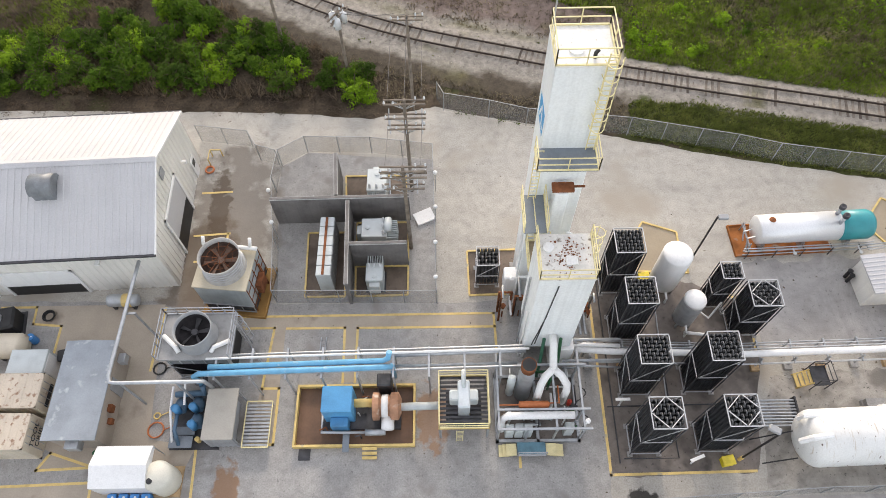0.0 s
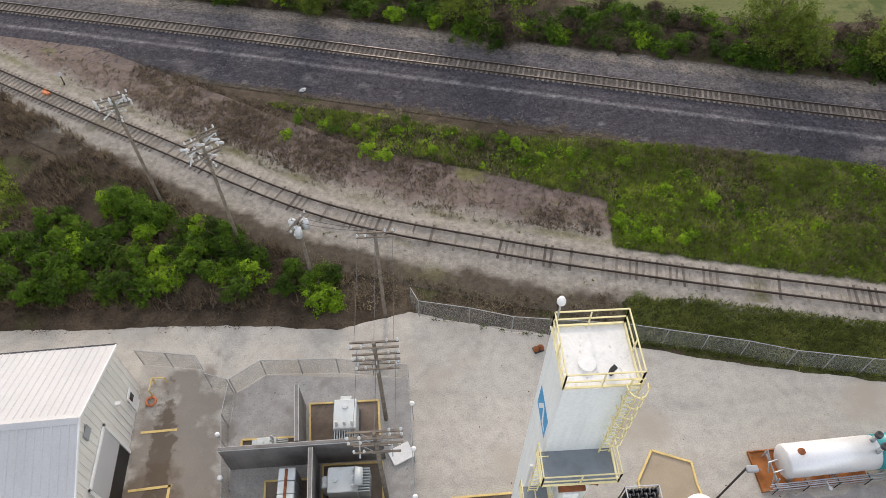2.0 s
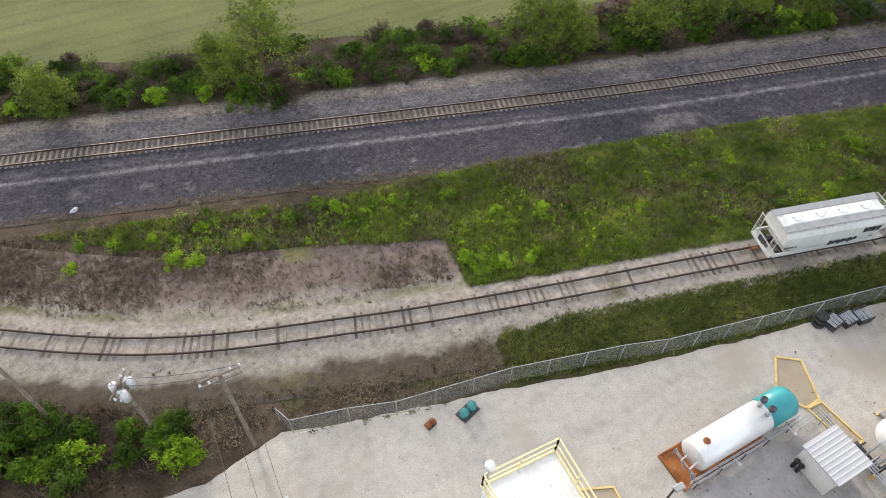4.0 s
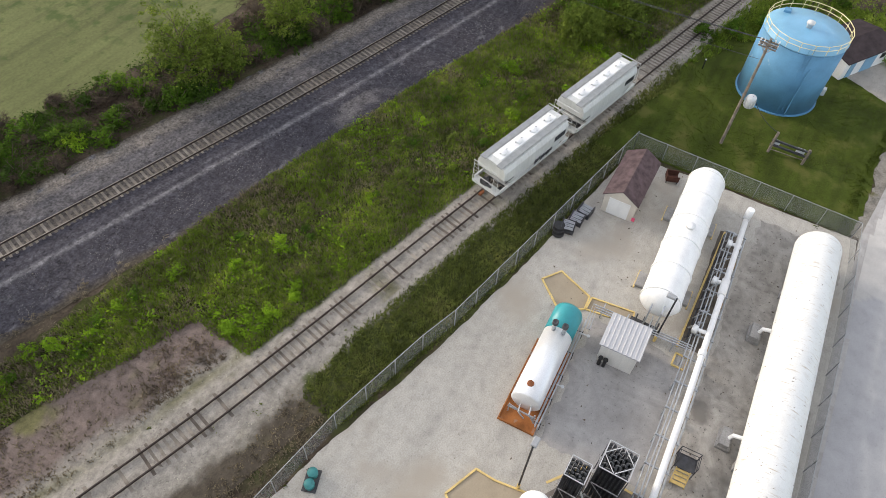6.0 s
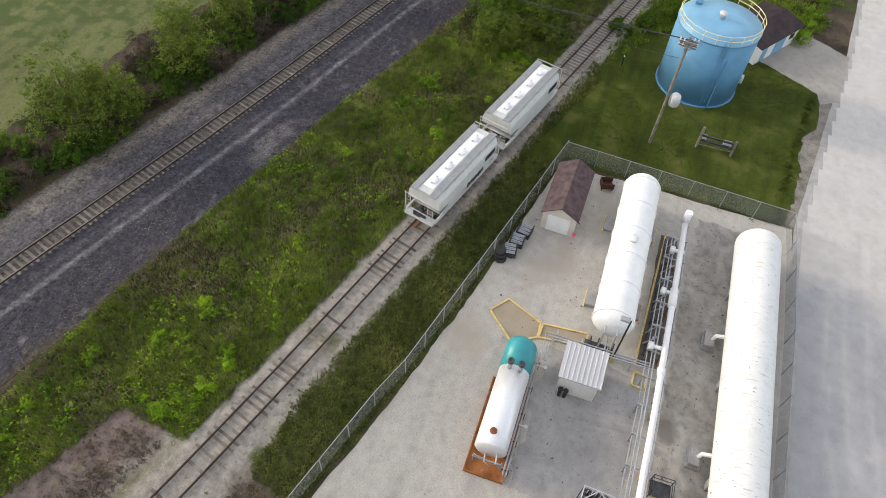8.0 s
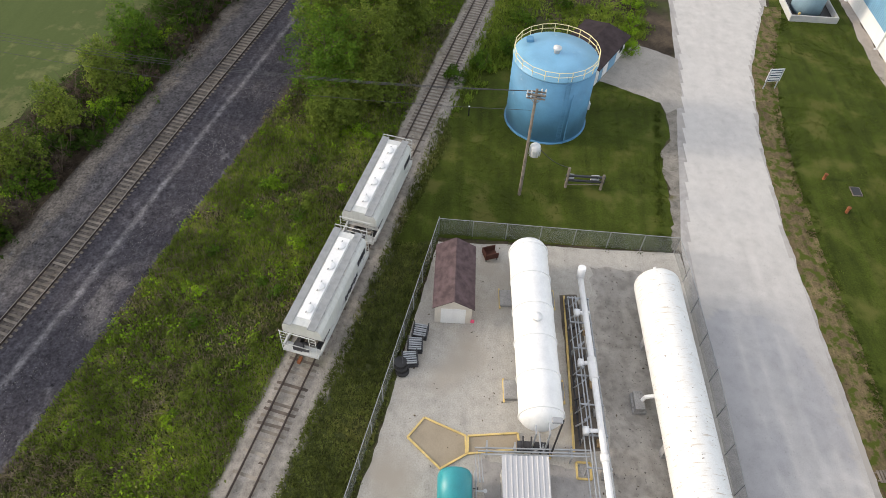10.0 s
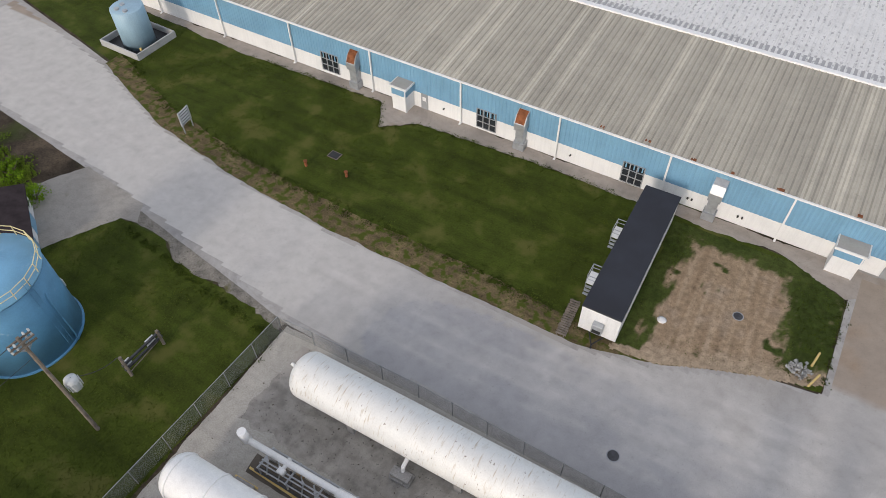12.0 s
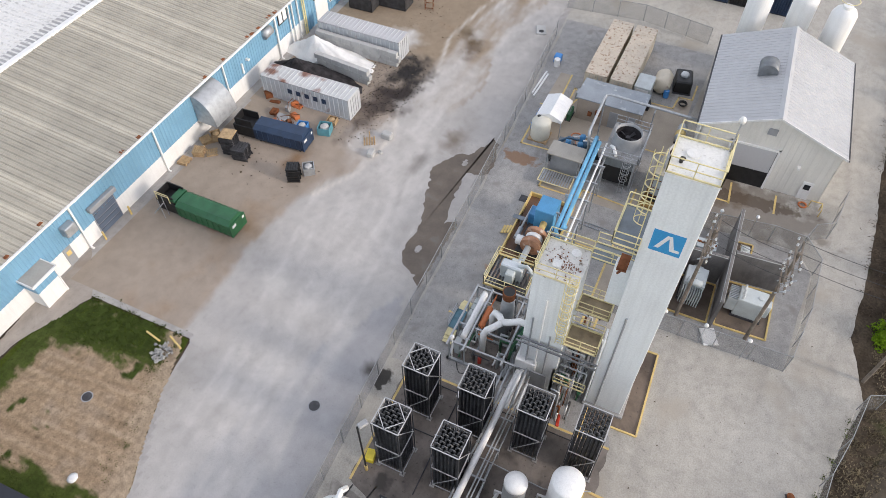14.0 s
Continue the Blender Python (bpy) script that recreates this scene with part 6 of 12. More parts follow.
def compactor(u, v, length, m, label, turn=0.0, ram=True):
    x, y = local(u, v)
    t = thing("waste_compactor", x, y, 0, 0.75 + turn, label, "waste container")
    t.matrix_basis = t.matrix_basis @ Matrix.Scale(0.84, 4)
    part("container", Shape().loft([[(-1.15, 0, 0.25), (1.15, 0, 0.25), (1.15, length, 0.25), (-1.15, length, 0.25)], [(-1.25, 0, 0.6), (1.25, 0, 0.6), (1.25, length, 0.6), (-1.25, length, 0.6)], [(-1.25, 0, 1.9), (1.25, 0, 1.9), (1.25, length, 1.9), (-1.25, length, 1.9)], [(-0.75, 0.15, 2.45), (0.75, 0.15, 2.45), (0.75, length - 0.1, 2.45), (-0.75, length - 0.1, 2.45)]]), m, t)
    s = Shape()
    k = 0.4
    while k < length:
        s.box(-1.31, k - 0.05, 0.4, -1.25, k + 0.05, 1.9).box(1.25, k - 0.05, 0.4, 1.31, k + 0.05, 1.9)
        k += 0.75
    part("ribs", s, m, t)
    g = part("tailgate", Shape().box(-1.28, length, 0.3, 1.28, length + 0.12, 2.0), m, t)
    part("reflector", Shape().box(-1.1, length + 0.12, 1.4, -0.8, length + 0.14, 1.75).box(0.3, length + 0.12, 1.4, 0.9, length + 0.14, 1.75), M_WHITE, g, "pale marker plates")
    for yy in (0.6, length - 0.6):
        part("roller", Shape().lathe([(0.15, -1.1), (0.15, 1.1)], 10, "x", (0, yy, 0.15)), M_BLACK, t)
    if ram:
        r = part("ram_box", Shape().bev(-1.0, -3.0, 0.2, 1.0, 0, 1.7, 0.05), M_BLACK, t, "black compactor ram box")
        part("hopper", Shape().box(-0.95, -2.6, 1.7, -0.85, -0.4, 2.7).box(0.85, -2.6, 1.7, 0.95, -0.4, 2.7).box(-0.95, -2.6, 1.7, 0.95, -2.5, 2.7), M_BLACK, r)
    return t


tg = compactor(-5.7, 5.1, 7.2, M_GREEN, "green roll-off waste container with a black compactor", -1.0)
part("lid", Shape().box(-1.0, -0.9, 2.1, 1.0, -0.05, 2.4), M_GREEN, tg)
s = Shape()
for xx in (1.35, 1.95):
    s.bar((xx, -3.0, 0), (xx, -1.4, 2.0), 0.07).bar((xx, -1.4, 0), (xx, -1.4, 3.0), 0.06)
for k in range(6):
    s.bar((1.35, -2.9 + k * 0.27, 0.2 + k * 0.33), (1.95, -2.9 + k * 0.27, 0.2 + k * 0.33), 0.07)
part("steps", s, M_STEEL, tg, "steep steel access steps")
part("guard_rail", Shape().bar((1.0, -2.7, 2.6), (1.0, -0.9, 2.6), 0.08).bar((1.0, -2.7, 1.7), (1.0, -2.7, 2.9), 0.08).bar((1.0, -0.9, 1.7), (1.0, -0.9, 2.9), 0.08).bar((1.0, -2.7, 2.9), (1.0, -0.9, 2.9), 0.08), M_YRAIL, tg, "yellow guard rail")
compactor(-17.6, 5.4, 6.6, M_NAVY, "navy blue roll-off waste container with a compactor", 4.0)


def container(name, x, y, z, turn, length, m_side, m_roof, label, lettering=None, width=2.44, height=2.6):
    """A ribbed steel shipping container lying along its local x from 0."""
    t = thing(name, x, y, z, turn, label, "container")
    s = Shape()
    h = width / 2
    ribbed(s, 0.1, length - 0.1, 0.15, height - 0.1, h - 0.05, 0.55, 0.05)
    ribbed(s, 0.1, length - 0.1, 0.15, height - 0.1, -h + 0.05, 0.55, 0.05, -1)
    part("side_wall", s, m_side, t, "ribbed steel side walls")
    part("frame", Shape().box(0, -h, 0, length, -h + 0.12, 0.16).box(0, h - 0.12, 0, length, h, 0.16).box(0, -h, 0, 0.12, h, 0.16).box(length - 0.12, -h, 0, length, h, 0.16)
         .box(0, -h, 0.16, 0.12, -h + 0.12, height).box(0, h - 0.12, 0.16, 0.12, h, height).box(length - 0.12, -h, 0.16, length, -h + 0.12, height).box(length - 0.12, h - 0.12, 0.16, length, h, height), m_side, t)
    s = rib_sheet(Shape().box(0, -h, height - 0.08, length, h, height), (0.05, -h + 0.05, height + 0.005), (length - 0.05, -h + 0.05, height + 0.005), (0, 2 * h - 0.1, 0), (0, 0, 1), 0.5, 0.035)
    part("roof", s, m_roof, t, "corrugated steel roof")
    for sd in (-1, 1):
        d = part("door", Shape().box(length - 0.08, min(sd * 0.01, sd * (h - 0.12)), 0.16, length - 0.02, max(sd * 0.01, sd * (h - 0.12)), height - 0.08), m_side, t)
        for y in (0.25, 0.7):
            part("lock_rod", Shape().bar((length, sd * y, 0.2), (length, sd * y, 2.4), 0.05), M_STEEL, d)
    part("end_wall", Shape().box(0.03, -h + 0.12, 0.16, 0.09, h - 0.12, height - 0.08), m_side, t)
    return t


x, y = local(-24.55, 2.0)
cc = container("shipping_container", x, y, 0.02, 90.75, 10.8, M_CONT, mat("rust_blotched_roof", (0.52, 0.53, 0.53), 0.6, dark=0.9, light=1.06, scale=0.8, fine=12, bump=0.05, stain=(0.2, 0.1, 0.075), stain_at=0.55, stain_scale=0.45), "pale grey ribbed shipping container with rusty roof patches")
for k in range(5):
    part("side_mark", Shape().box(3.3 + k * 1.05, -1.235, 1.25, 3.85 + k * 1.05, -1.225, 1.85), M_NAVY, cc, "dark blue painted mark")
x, y = local(-36.0, 2.3)
container("shipping_container", x, y, 0.02, 90.0, 10.7, M_CONT, M_ROOFW, "weathered pale container behind a block wall", width=2.4)


def block_wall(u0, v0, u1, v1, courses, label):
    x0, y0 = local(u0, v0)
    x1, y1 = local(u1, v1)
    d = math.hypot(x1 - x0, y1 - y0)
    t = thing("block_wall", x0, y0, 0, math.degrees(math.atan2(y1 - y0, x1 - x0)), label, "wall")
    me = mesh_of(Shape().bev(-0.59, -0.3, 0, 0.59, 0.3, 0.59, 0.03), "block", M_BLOCKPALE)
    for c in range(courses):
        n = int(d / 1.2) - (1 if c == courses - 1 and courses < 3 else 0)
        for k in range(n):
            ob = new("block", me)
            ob.matrix_basis = pose(0.6 + k * 1.2 + (0.3 if c % 2 else 0), RNG.uniform(-0.02, 0.02), c * 0.6, 0, 0, RNG.uniform(-0.6, 0.6))
            ob.parent = t


block_wall(-34.3, 2.3, -34.0, 13.2, 3, "low wall of large grey concrete blocks")
block_wall(-30.4, 4.5, -29.6, 12.6, 3, "dividing wall of large grey concrete blocks")


def heap(name, u, v, ru, rv, h, material, label, category):
    """A loose heap with a blunt crest toward the wall and a ragged, spread-out foot."""
    x, y = local(u, v)
    s = Shape()
    n, rings = 48, 16
    rows = []
    for i in range(rings):
        f = i / (rings - 1)
        row = []
        for k in range(n):
            a = 2 * math.pi * k / n
            foot = 1 + 0.22 * noise.noise((math.cos(a) * 2.2, math.sin(a) * 2.2, u)) + 0.12 * noise.noise((math.cos(a) * 6, math.sin(a) * 6, v))
            px, py = ru * (1 - f) * math.cos(a) * foot, rv * ((1 - f) * math.sin(a) * foot - 0.3 * f)
            row.append((px, py, max(0.0, h * f ** 1.25 + 0.16 * noise.noise((px * 1.4, py * 1.4, u)) + 0.09 * noise.noise((px * 4, py * 4, v)))) if i else (px, py, -0.02))
        rows.append(row)
    s.loft(rows)
    return part_top(name, s, material, x, y, label, category)


def part_top(name, s, material, x, y, label, category, z=0.0, turn=0.0):
    ob = new(name, mesh_of(s, name, material, True))
    ob.matrix_basis = pose(x, y, z, 0, 0, turn)
    return tagged(ob, label, category)


heap("salt_heap", -32.2, 5.2, 2.5, 6.0, 2.5, M_SALT, "heap of white road salt between block walls", "heap")
M_GRITCHIP = leaf_mat("black_grit_clod", (0.025, 0.023, 0.024), (0.09, 0.08, 0.075), 0.95)
M_RUBBLE = leaf_mat("brown_rubble_chip", (0.13, 0.1, 0.075), (0.3, 0.26, 0.22), 0.95)
stones("grit_spill", [(-31.5, -17), (-27.5, -11.5), (-23.5, -10.2), (-19.0, -11.4), (-16.5, -13.0), (-18.5, -15.6), (-22.0, -16.2), (-23.2, -18.0)], 1900, 0.075, M_GRITCHIP, "black grit and mud spilled from the heap")
stones("yard_rubble", [(-29.0, -13.5), (-24.0, -10.0), (-17.0, -11.2), (-12.5, -13.0), (-12.5, -16.5), (-18.0, -17.5)], 380, 0.09, M_RUBBLE, "broken brown and grey rubble on the yard")
stones("yard_rubble", [(-40.0, -13.0), (-33.5, -7.0), (-30.0, -8.0), (-32.5, -13.0), (-34.5, -18.0), (-40.0, -19.0)], 260, 0.08, M_RUBBLE, "broken brown and grey rubble on the yard")
stones("rust_scrap", [(-22.0, -25.8), (-16.5, -25.8), (-15.2, -20.5), (-21.8, -17.0)], 420, 0.15, leaf_mat("rust_scrap_chip", (0.14, 0.06, 0.035), (0.27, 0.14, 0.075), 0.9), "rusty scrap strewn beside the container")
stones("compactor_litter", [(-9.0, -26.5), (-3.4, -26.5), (-3.4, -16.0), (-4.4, -13.0), (-8.5, -13.4)], 90, 0.12, M_RUBBLE, "dirt and litter round the compactor")
heap("grit_heap", -27.9, 5.4, 2.9, 6.2, 2.3, M_COAL, "heap of black grit beside a container", "heap")


def pallet_stack(u, v, n, w, m, label, name="pallet_stack", turn=0.0):
    x, y = local(u, v)
    t = thing(name, x, y, 0.015, turn, label, "pallets")
    for k in range(n):
        dx, dy = RNG.uniform(-0.06, 0.06, 2)
        s = Shape()
        for j in range(5):
            s.box(-w / 2 + dx, -w / 2 + j * w / 5 + dy, k * 0.16 + 0.1, w / 2 + dx, -w / 2 + j * w / 5 + w / 7 + dy, k * 0.16 + 0.14)
        for j in (-1, 0, 1):
            s.box(j * w * 0.42 - 0.06 + dx, -w / 2 + dy, k * 0.16, j * w * 0.42 + 0.06 + dx, w / 2 + dy, k * 0.16 + 0.1)
        part("pallet", s, m, t)
    return t


pallet_stack(-14.0, 5.6, 9, 1.5, M_DARKSTEEL, "tall stack of dark pallets", turn=10)
tp = pallet_stack(-14.3, 4.2, 14, 1.4, M_DARKSTEEL, "tall stack of dark pallets with a wooden top", turn=12)
part("top_board", Shape().box(-0.7, -0.7, 2.28, 0.7, 0.7, 2.36), M_WOOD, tp, "raw wooden board")
pallet_stack(-13.5, 12.1, 11, 1.2, M_BLACK, "stack of black plastic pallets with a grey sheet", turn=25)
for u, v, n, a in ((-12.6, 1.4, 4, 20), (-14.4, 0.9, 3, 60), (-13.2, 2.4, 1, 40), (-11.0, 0.7, 2, 5)):
    pallet_stack(u, v, n, 1.1, M_WOOD, "raw wooden pallets by the wall", turn=a)
for u, v, w, h, m, nm, lb in ((-15.2, 1.6, 1.0, 0.8, M_WOOD, "crate", "open plywood crate by the wall"), (-15.4, 2.6, 1.2, 0.6, M_BLACK, "tarpaulin_bundle", "bundled black tarpaulin by the wall"), (-14.9, 12.9, 1.1, 0.9, M_STEEL, "tote_bin", "grey mesh tote bin with scrap"),
                              (-20.0, 9.0, 1.1, 0.8, M_CYAN, "plastic_bin", "bright blue plastic bin with scrap"), (-20.7, 11.3, 1.3, 0.9, mat("teal_bin_paint", (0.1, 0.3, 0.36), 0.5), "scrap_bin", "teal steel scrap bin"), (-22.3, 11.2, 1.0, 0.5, M_WOOD, "crate", "small wooden crate beside a container")):
    x, y = local(u, v)
    t = thing(nm, x, y, 0.02, RNG.uniform(0, 60), lb, "bin" if "bin" in nm else "crate")
    s = Shape().box(-w / 2, -w / 2, 0, w / 2, w / 2, 0.06)
    for q in ((-w / 2, -w / 2, w / 2, -w / 2 + 0.05), (-w / 2, w / 2 - 0.05, w / 2, w / 2), (-w / 2, -w / 2, -w / 2 + 0.05, w / 2), (w / 2 - 0.05, -w / 2, w / 2, w / 2)):
        s.box(q[0], q[1], 0.06, q[2], q[3], h)
    part("box", s, m, t)
    part("contents", Shape().lathe([(w * 0.45, h * 0.5), (w * 0.35, h * 0.95), (0.05, h * 1.1)], 7), M_BLOCKPALE if "bin" in nm else m, t, "mixed scrap")
for k in range(16):
    x, y = local(-19.5 - RNG.uniform(0, 4.2), 2.0 + RNG.uniform(0, 6.5))
    t = thing("scrap_piece", x, y, 0.02, RNG.uniform(0, 180), ("rusty steel scrap lying by the container", "faded orange scrap panel on the ground", "grey scrap sheet on the ground")[k % 3], "scrap", "scrap pile")
    w, d, h = RNG.uniform(0.4, 1.5), RNG.uniform(0.3, 0.9), RNG.uniform(0.1, 0.6)
    part("panel", Shape().bev(-w / 2, -d / 2, 0, w / 2, d / 2, h, 0.04), (M_RUST, M_ORANGE, M_GREYPAINT)[k % 3] if k % 6 else M_RUST, t)
    part("bent_edge", Shape().bar((-w / 2, -d / 2, h), (w / 2 + 0.2, d / 3, h + 0.25), 0.06), M_RUST, t)
for u, v, w in ((-19.6, 17.3, 1.0), (-22.6, 17.6, 1.1), (-20.2, 18.0, 0.5)):
    x, y = local(u, v)
    t = thing("concrete_chunk", x, y, 0.01, RNG.uniform(0, 90), "broken grey concrete block on the ground", "rubble", "concrete chunks")
    part("chunk", Shape().bev(-w / 2, -w * 0.35, 0, w / 2, w * 0.35, w * 0.6, 0.1), M_BLOCKPALE, t)
x, y = local(-21.3, 16.2)
t = thing("broken_pallet", x, y, 0.02, 30, "broken raw wooden pallet with planks standing up", "pallet")
for k in range(5):
    part("plank", Shape().box(-0.6, -0.6 + k * 0.26, 0.05, 0.6, -0.45 + k * 0.26, 0.1), M_WOOD, t)
part("post", Shape().box(-0.6, 0, 0, -0.5, 0.1, 0.9).box(0.3, 0.5, 0, 0.4, 0.6, 1.0), M_WOOD, t)
for u, v, w, d, h, m, lb in ((-43.5, 3.6, 2.2, 3.2, 1.7, M_DARKSTEEL, "dark open-topped steel skip"), (-45.5, 6.6, 2.3, 4.6, 2.0, M_DARKSTEEL, "long dark open-topped steel skip"),):
    x, y = local(u, v)
    t = thing("skip", x, y, 0, 92, lb, "skip", "yard skips")
    s = Shape().box(-d / 2, -w / 2, 0.1, d / 2, w / 2, 0.2)
    s.box(-d / 2, -w / 2, 0.2, d / 2, -w / 2 + 0.08, h).box(-d / 2, w / 2 - 0.08, 0.2, d / 2, w / 2, h).box(-d / 2, -w / 2, 0.2, -d / 2 + 0.08, w / 2, h).box(d / 2 - 0.08, -w / 2, 0.2, d / 2, w / 2, h)
    part("tub", s, m, t)
    part("scrap_fill", Shape().lathe([(w * 0.4, 0.2), (w * 0.38, h * 0.8), (0.1, h)], 9), M_RUST, t)
x, y = local(-46.6, 11.2)
t = thing("steel_rack", x, y, 0, 20, "open rusty steel frame rack", "rack")
s = Shape()
for a in (-0.6, 0.6):
    for b in (-0.5, 0.5):
        s.bar((a, b, 0), (a, b, 1.9), 0.08)
    s.bar((a, -0.5, 1.9), (a, 0.5, 1.9), 0.08).bar((a, -0.5, 0.3), (a, 0.5, 0.3), 0.08)
for b in (-0.5, 0.5):
    s.bar((-0.6, b, 1.9), (0.6, b, 1.9), 0.08).bar((-0.6, b, 0.3), (0.6, b, 0.3), 0.08).bar((-0.6, b, 0.3), (0.6, b, 1.9), 0.05)
part("rack_frame", s, M_RUST, t)

# ---- fences and poles ----
def fabric_mat():
    """Galvanised mesh: thin wires with open gaps."""
    m = mat("chain_link", (0.3, 0.31, 0.31), 0.6, 0.4, dark=0.9, light=1.1, scale=2, fine=20, bump=0.0)
    n, l = m.node_tree.nodes, m.node_tree.links
    t = n.new("ShaderNodeBsdfTransparent")
    x = n.new("ShaderNodeMixShader")
    x.inputs[0].default_value = 0.36
    l.new(t.outputs[0], x.inputs[1])
    l.new(n["Principled BSDF"].outputs[0], x.inputs[2])
    l.new(x.outputs[0], n["Material Output"].inputs["Surface"])
    return m


M_MESH = fabric_mat()
M_FPOST = mat("fence_steel", (0.34, 0.35, 0.35), 0.5, 0.4, dark=0.85, light=1.1, scale=2, fine=20, bump=0.0)


def fence(pts, h, label, step=3.0):
    t = thing("chain_link_fence", 0, 0, 0, 0, label, "fence", "site fences")
    fab, post = Shape(), mesh_of(Shape().lathe([(0.04, -0.1), (0.04, h), (0.01, h + 0.06)], 6), "post", M_FPOST)
    for (x0, y0), (x1, y1) in zip(pts, pts[1:]):
        d = math.hypot(x1 - x0, y1 - y0)
        n = max(1, round(d / step))
        fab.add([(x0, y0, 0.03), (x1, y1, 0.03), (x1, y1, h - 0.02), (x0, y0, h - 0.02)], [(0, 1, 2, 3)])
        part("top_rail", Shape().bar((x0, y0, h), (x1, y1, h), 0.05), M_FPOST, t)
        for k in range(n):
            ob = new("post", post)
            ob.matrix_basis = pose(x0 + (x1 - x0) * k / n, y0 + (y1 - y0) * k / n, 0)
            ob.parent = t
    ob = new("post", post)
    ob.matrix_basis = pose(*pts[-1], 0)
    ob.parent = t
    part("mesh_fabric", fab, M_MESH, t, "grey chain-link fabric")
    return t


NORTH = [(-3.8, 37.6), (-3.2, 36.3), (0.8, 35.4), (4.1, 34.4), (12.9, 33.2), (21.6, 31.2), (24.9, 30.2), (35.6, 28.2), (52.6, 25.1)]
fence(NORTH, 2.3, "tall chain-link fence along the railway side")
fence([(52.6, 25.1), (52.2, 3.8)], 2.1, "chain-link fence between yard and lawn")
fence([(52.2, 3.8), (49, 3.5), (39.2, 3.05), (21.4, 2.9), (6.5, 2.1), (-9.6, 1.5), (-26.8, 0.7), (-40, -0.3)], 2.1, "chain-link fence between plant and road", 3.2)
fence([(-46.5, -1.0), (-47.6, 8.4), (-46, 16.6)], 2.2, "chain-link fence at the far end of the plant")
fence([(-16.2, 17.3), (-16.6, 22), (-17.4, 27.7), (-17.2, 30.4), (-15.1, 31.8), (-9.5, 31.6), (-4.2, 30.8), (-3.9, 17.1), (-16.2, 17.3)], 2.2, "chain-link fence round the transformer bays", 2.6)
fence([(-24.6, 33.2), (-20, 32.5), (-19.1, 31.0), (-17.4, 30.4)], 2.2, "short chain-link fence by the plant building", 2.4)


def pole(x, y, h, arms, label, cans=0, turn=0.0, r=0.16):
    """A wooden utility pole. arms: rows of (height, length, direction)."""
    t = thing("utility_pole", x, y, 0, turn, label, "utility pole", "utility poles")
    part("shaft", Shape().tube([(0, 0, -0.3), (0, 0, h)], r, 10, r * 0.72), M_WOODPOLE, t, "grey weathered wooden shaft")
    for z, ln, d in arms:
        c, sn = math.cos(radians(d)), math.sin(radians(d))
        for off in (-0.2, 0.2):
            a = part("crossarm", Shape().bar((-c * ln / 2 - sn * off, -sn * ln / 2 + c * off, z), (c * ln / 2 - sn * off, sn * ln / 2 + c * off, z), 0.13), M_WOODPOLE, t)
            for e in (-1, 1):
                part("brace", Shape().bar((e * c * ln * 0.3 - sn * off, e * sn * ln * 0.3 + c * off, z), (0, 0, z - 0.75), 0.05), M_STEEL, a, "flat steel brace")
            for u in (-0.47, -0.26, 0.26, 0.47):
                if (u < 0) == (off < 0):
                    part("insulator", Shape().lathe([(0.03, 0), (0.09, 0.07), (0.05, 0.14), (0.08, 0.2), (0.03, 0.3)], 8, at=(c * ln * u - sn * off, sn * ln * u + c * off, z + 0.06)), M_INSUL, a, "pale ribbed insulator")
    for k in range(cans):
        a = 2.1 * k + 0.5
        c = part("transformer_can", Shape().lathe([(0.05, 0), (0.3, 0.05), (0.3, 0.9), (0.22, 1.0), (0.04, 1.05)], 14, at=(0.55 * math.cos(a), 0.55 * math.sin(a), h * 0.82)), M_INSUL, t, "pale grey transformer can", True)
        part("bushing", Shape().lathe([(0.05, 0), (0.07, 0.15), (0.02, 0.3)], 8, at=(0.55 * math.cos(a), 0.55 * math.sin(a), h * 0.82 + 1.05)), M_INSUL, c)
    return t


p = pole(-5.95, 27.6, 11.2, [(10.9, 3.0, 0), (9.4, 3.0, 0), (8.2, 2.8, 0)], "wooden power pole with three crossarms by the transformer yard")
for z in (8.6, 9.7):
    part("switch_gear", Shape().bar((-1.2, 0.5, z), (-1.2, -0.3, z - 0.8), 0.09).bar((0, 0.5, z), (0, -0.3, z - 0.8), 0.09).bar((1.2, 0.5, z), (1.2, -0.3, z - 0.8), 0.09), M_STEEL, p, "grey fused switch")
p = pole(-5.95, 22.0, 10.9, [(10.6, 3.2, 0), (9.9, 3.2, 0), (8.6, 2.8, 0)], "wooden power pole with crossarms over the transformers")
part("switch_gear", Shape().bar((-1.0, 0.4, 9.0), (-1.0, -0.4, 8.3), 0.09).bar((0.9, 0.4, 9.0), (0.9, -0.4, 8.3), 0.09), M_STEEL, p, "grey fused switch")
pole(-5.95, 36.6, 10.8, [(10.4, 2.6, 0)], "wooden power pole with one crossarm at the thicket edge")
p = pole(-18.5, 44.4, 13.4, [(13.0, 2.6, 35), (12.2, 2.6, 35), (11.2, 2.4, 35), (10.4, 1.8, 125)], "tall wooden pole crowded with line switches", turn=0)
for k, z in enumerate((11.5, 12.5)):
    for e in (-1.1, -0.1, 0.9):
        part("cutout", Shape().lathe([(0.06, 0), (0.13, 0.1), (0.08, 0.3), (0.13, 0.5), (0.05, 0.7)], 8, "x", (e - 0.3, 0.45 + e * 0.5 - k * 0.7, z)), M_INSUL, p, "pale porcelain cutout", True)
part("switch_rods", Shape().bar((-1, -0.6, 11.6), (1.1, 0.8, 12.8), 0.1).bar((-0.8, 0.8, 10.6), (1.0, -0.5, 11.6), 0.1).bar((-1.1, -0.9, 10.9), (-0.6, 0.7, 12.4), 0.1), M_INSUL, p, "grey switch rods")
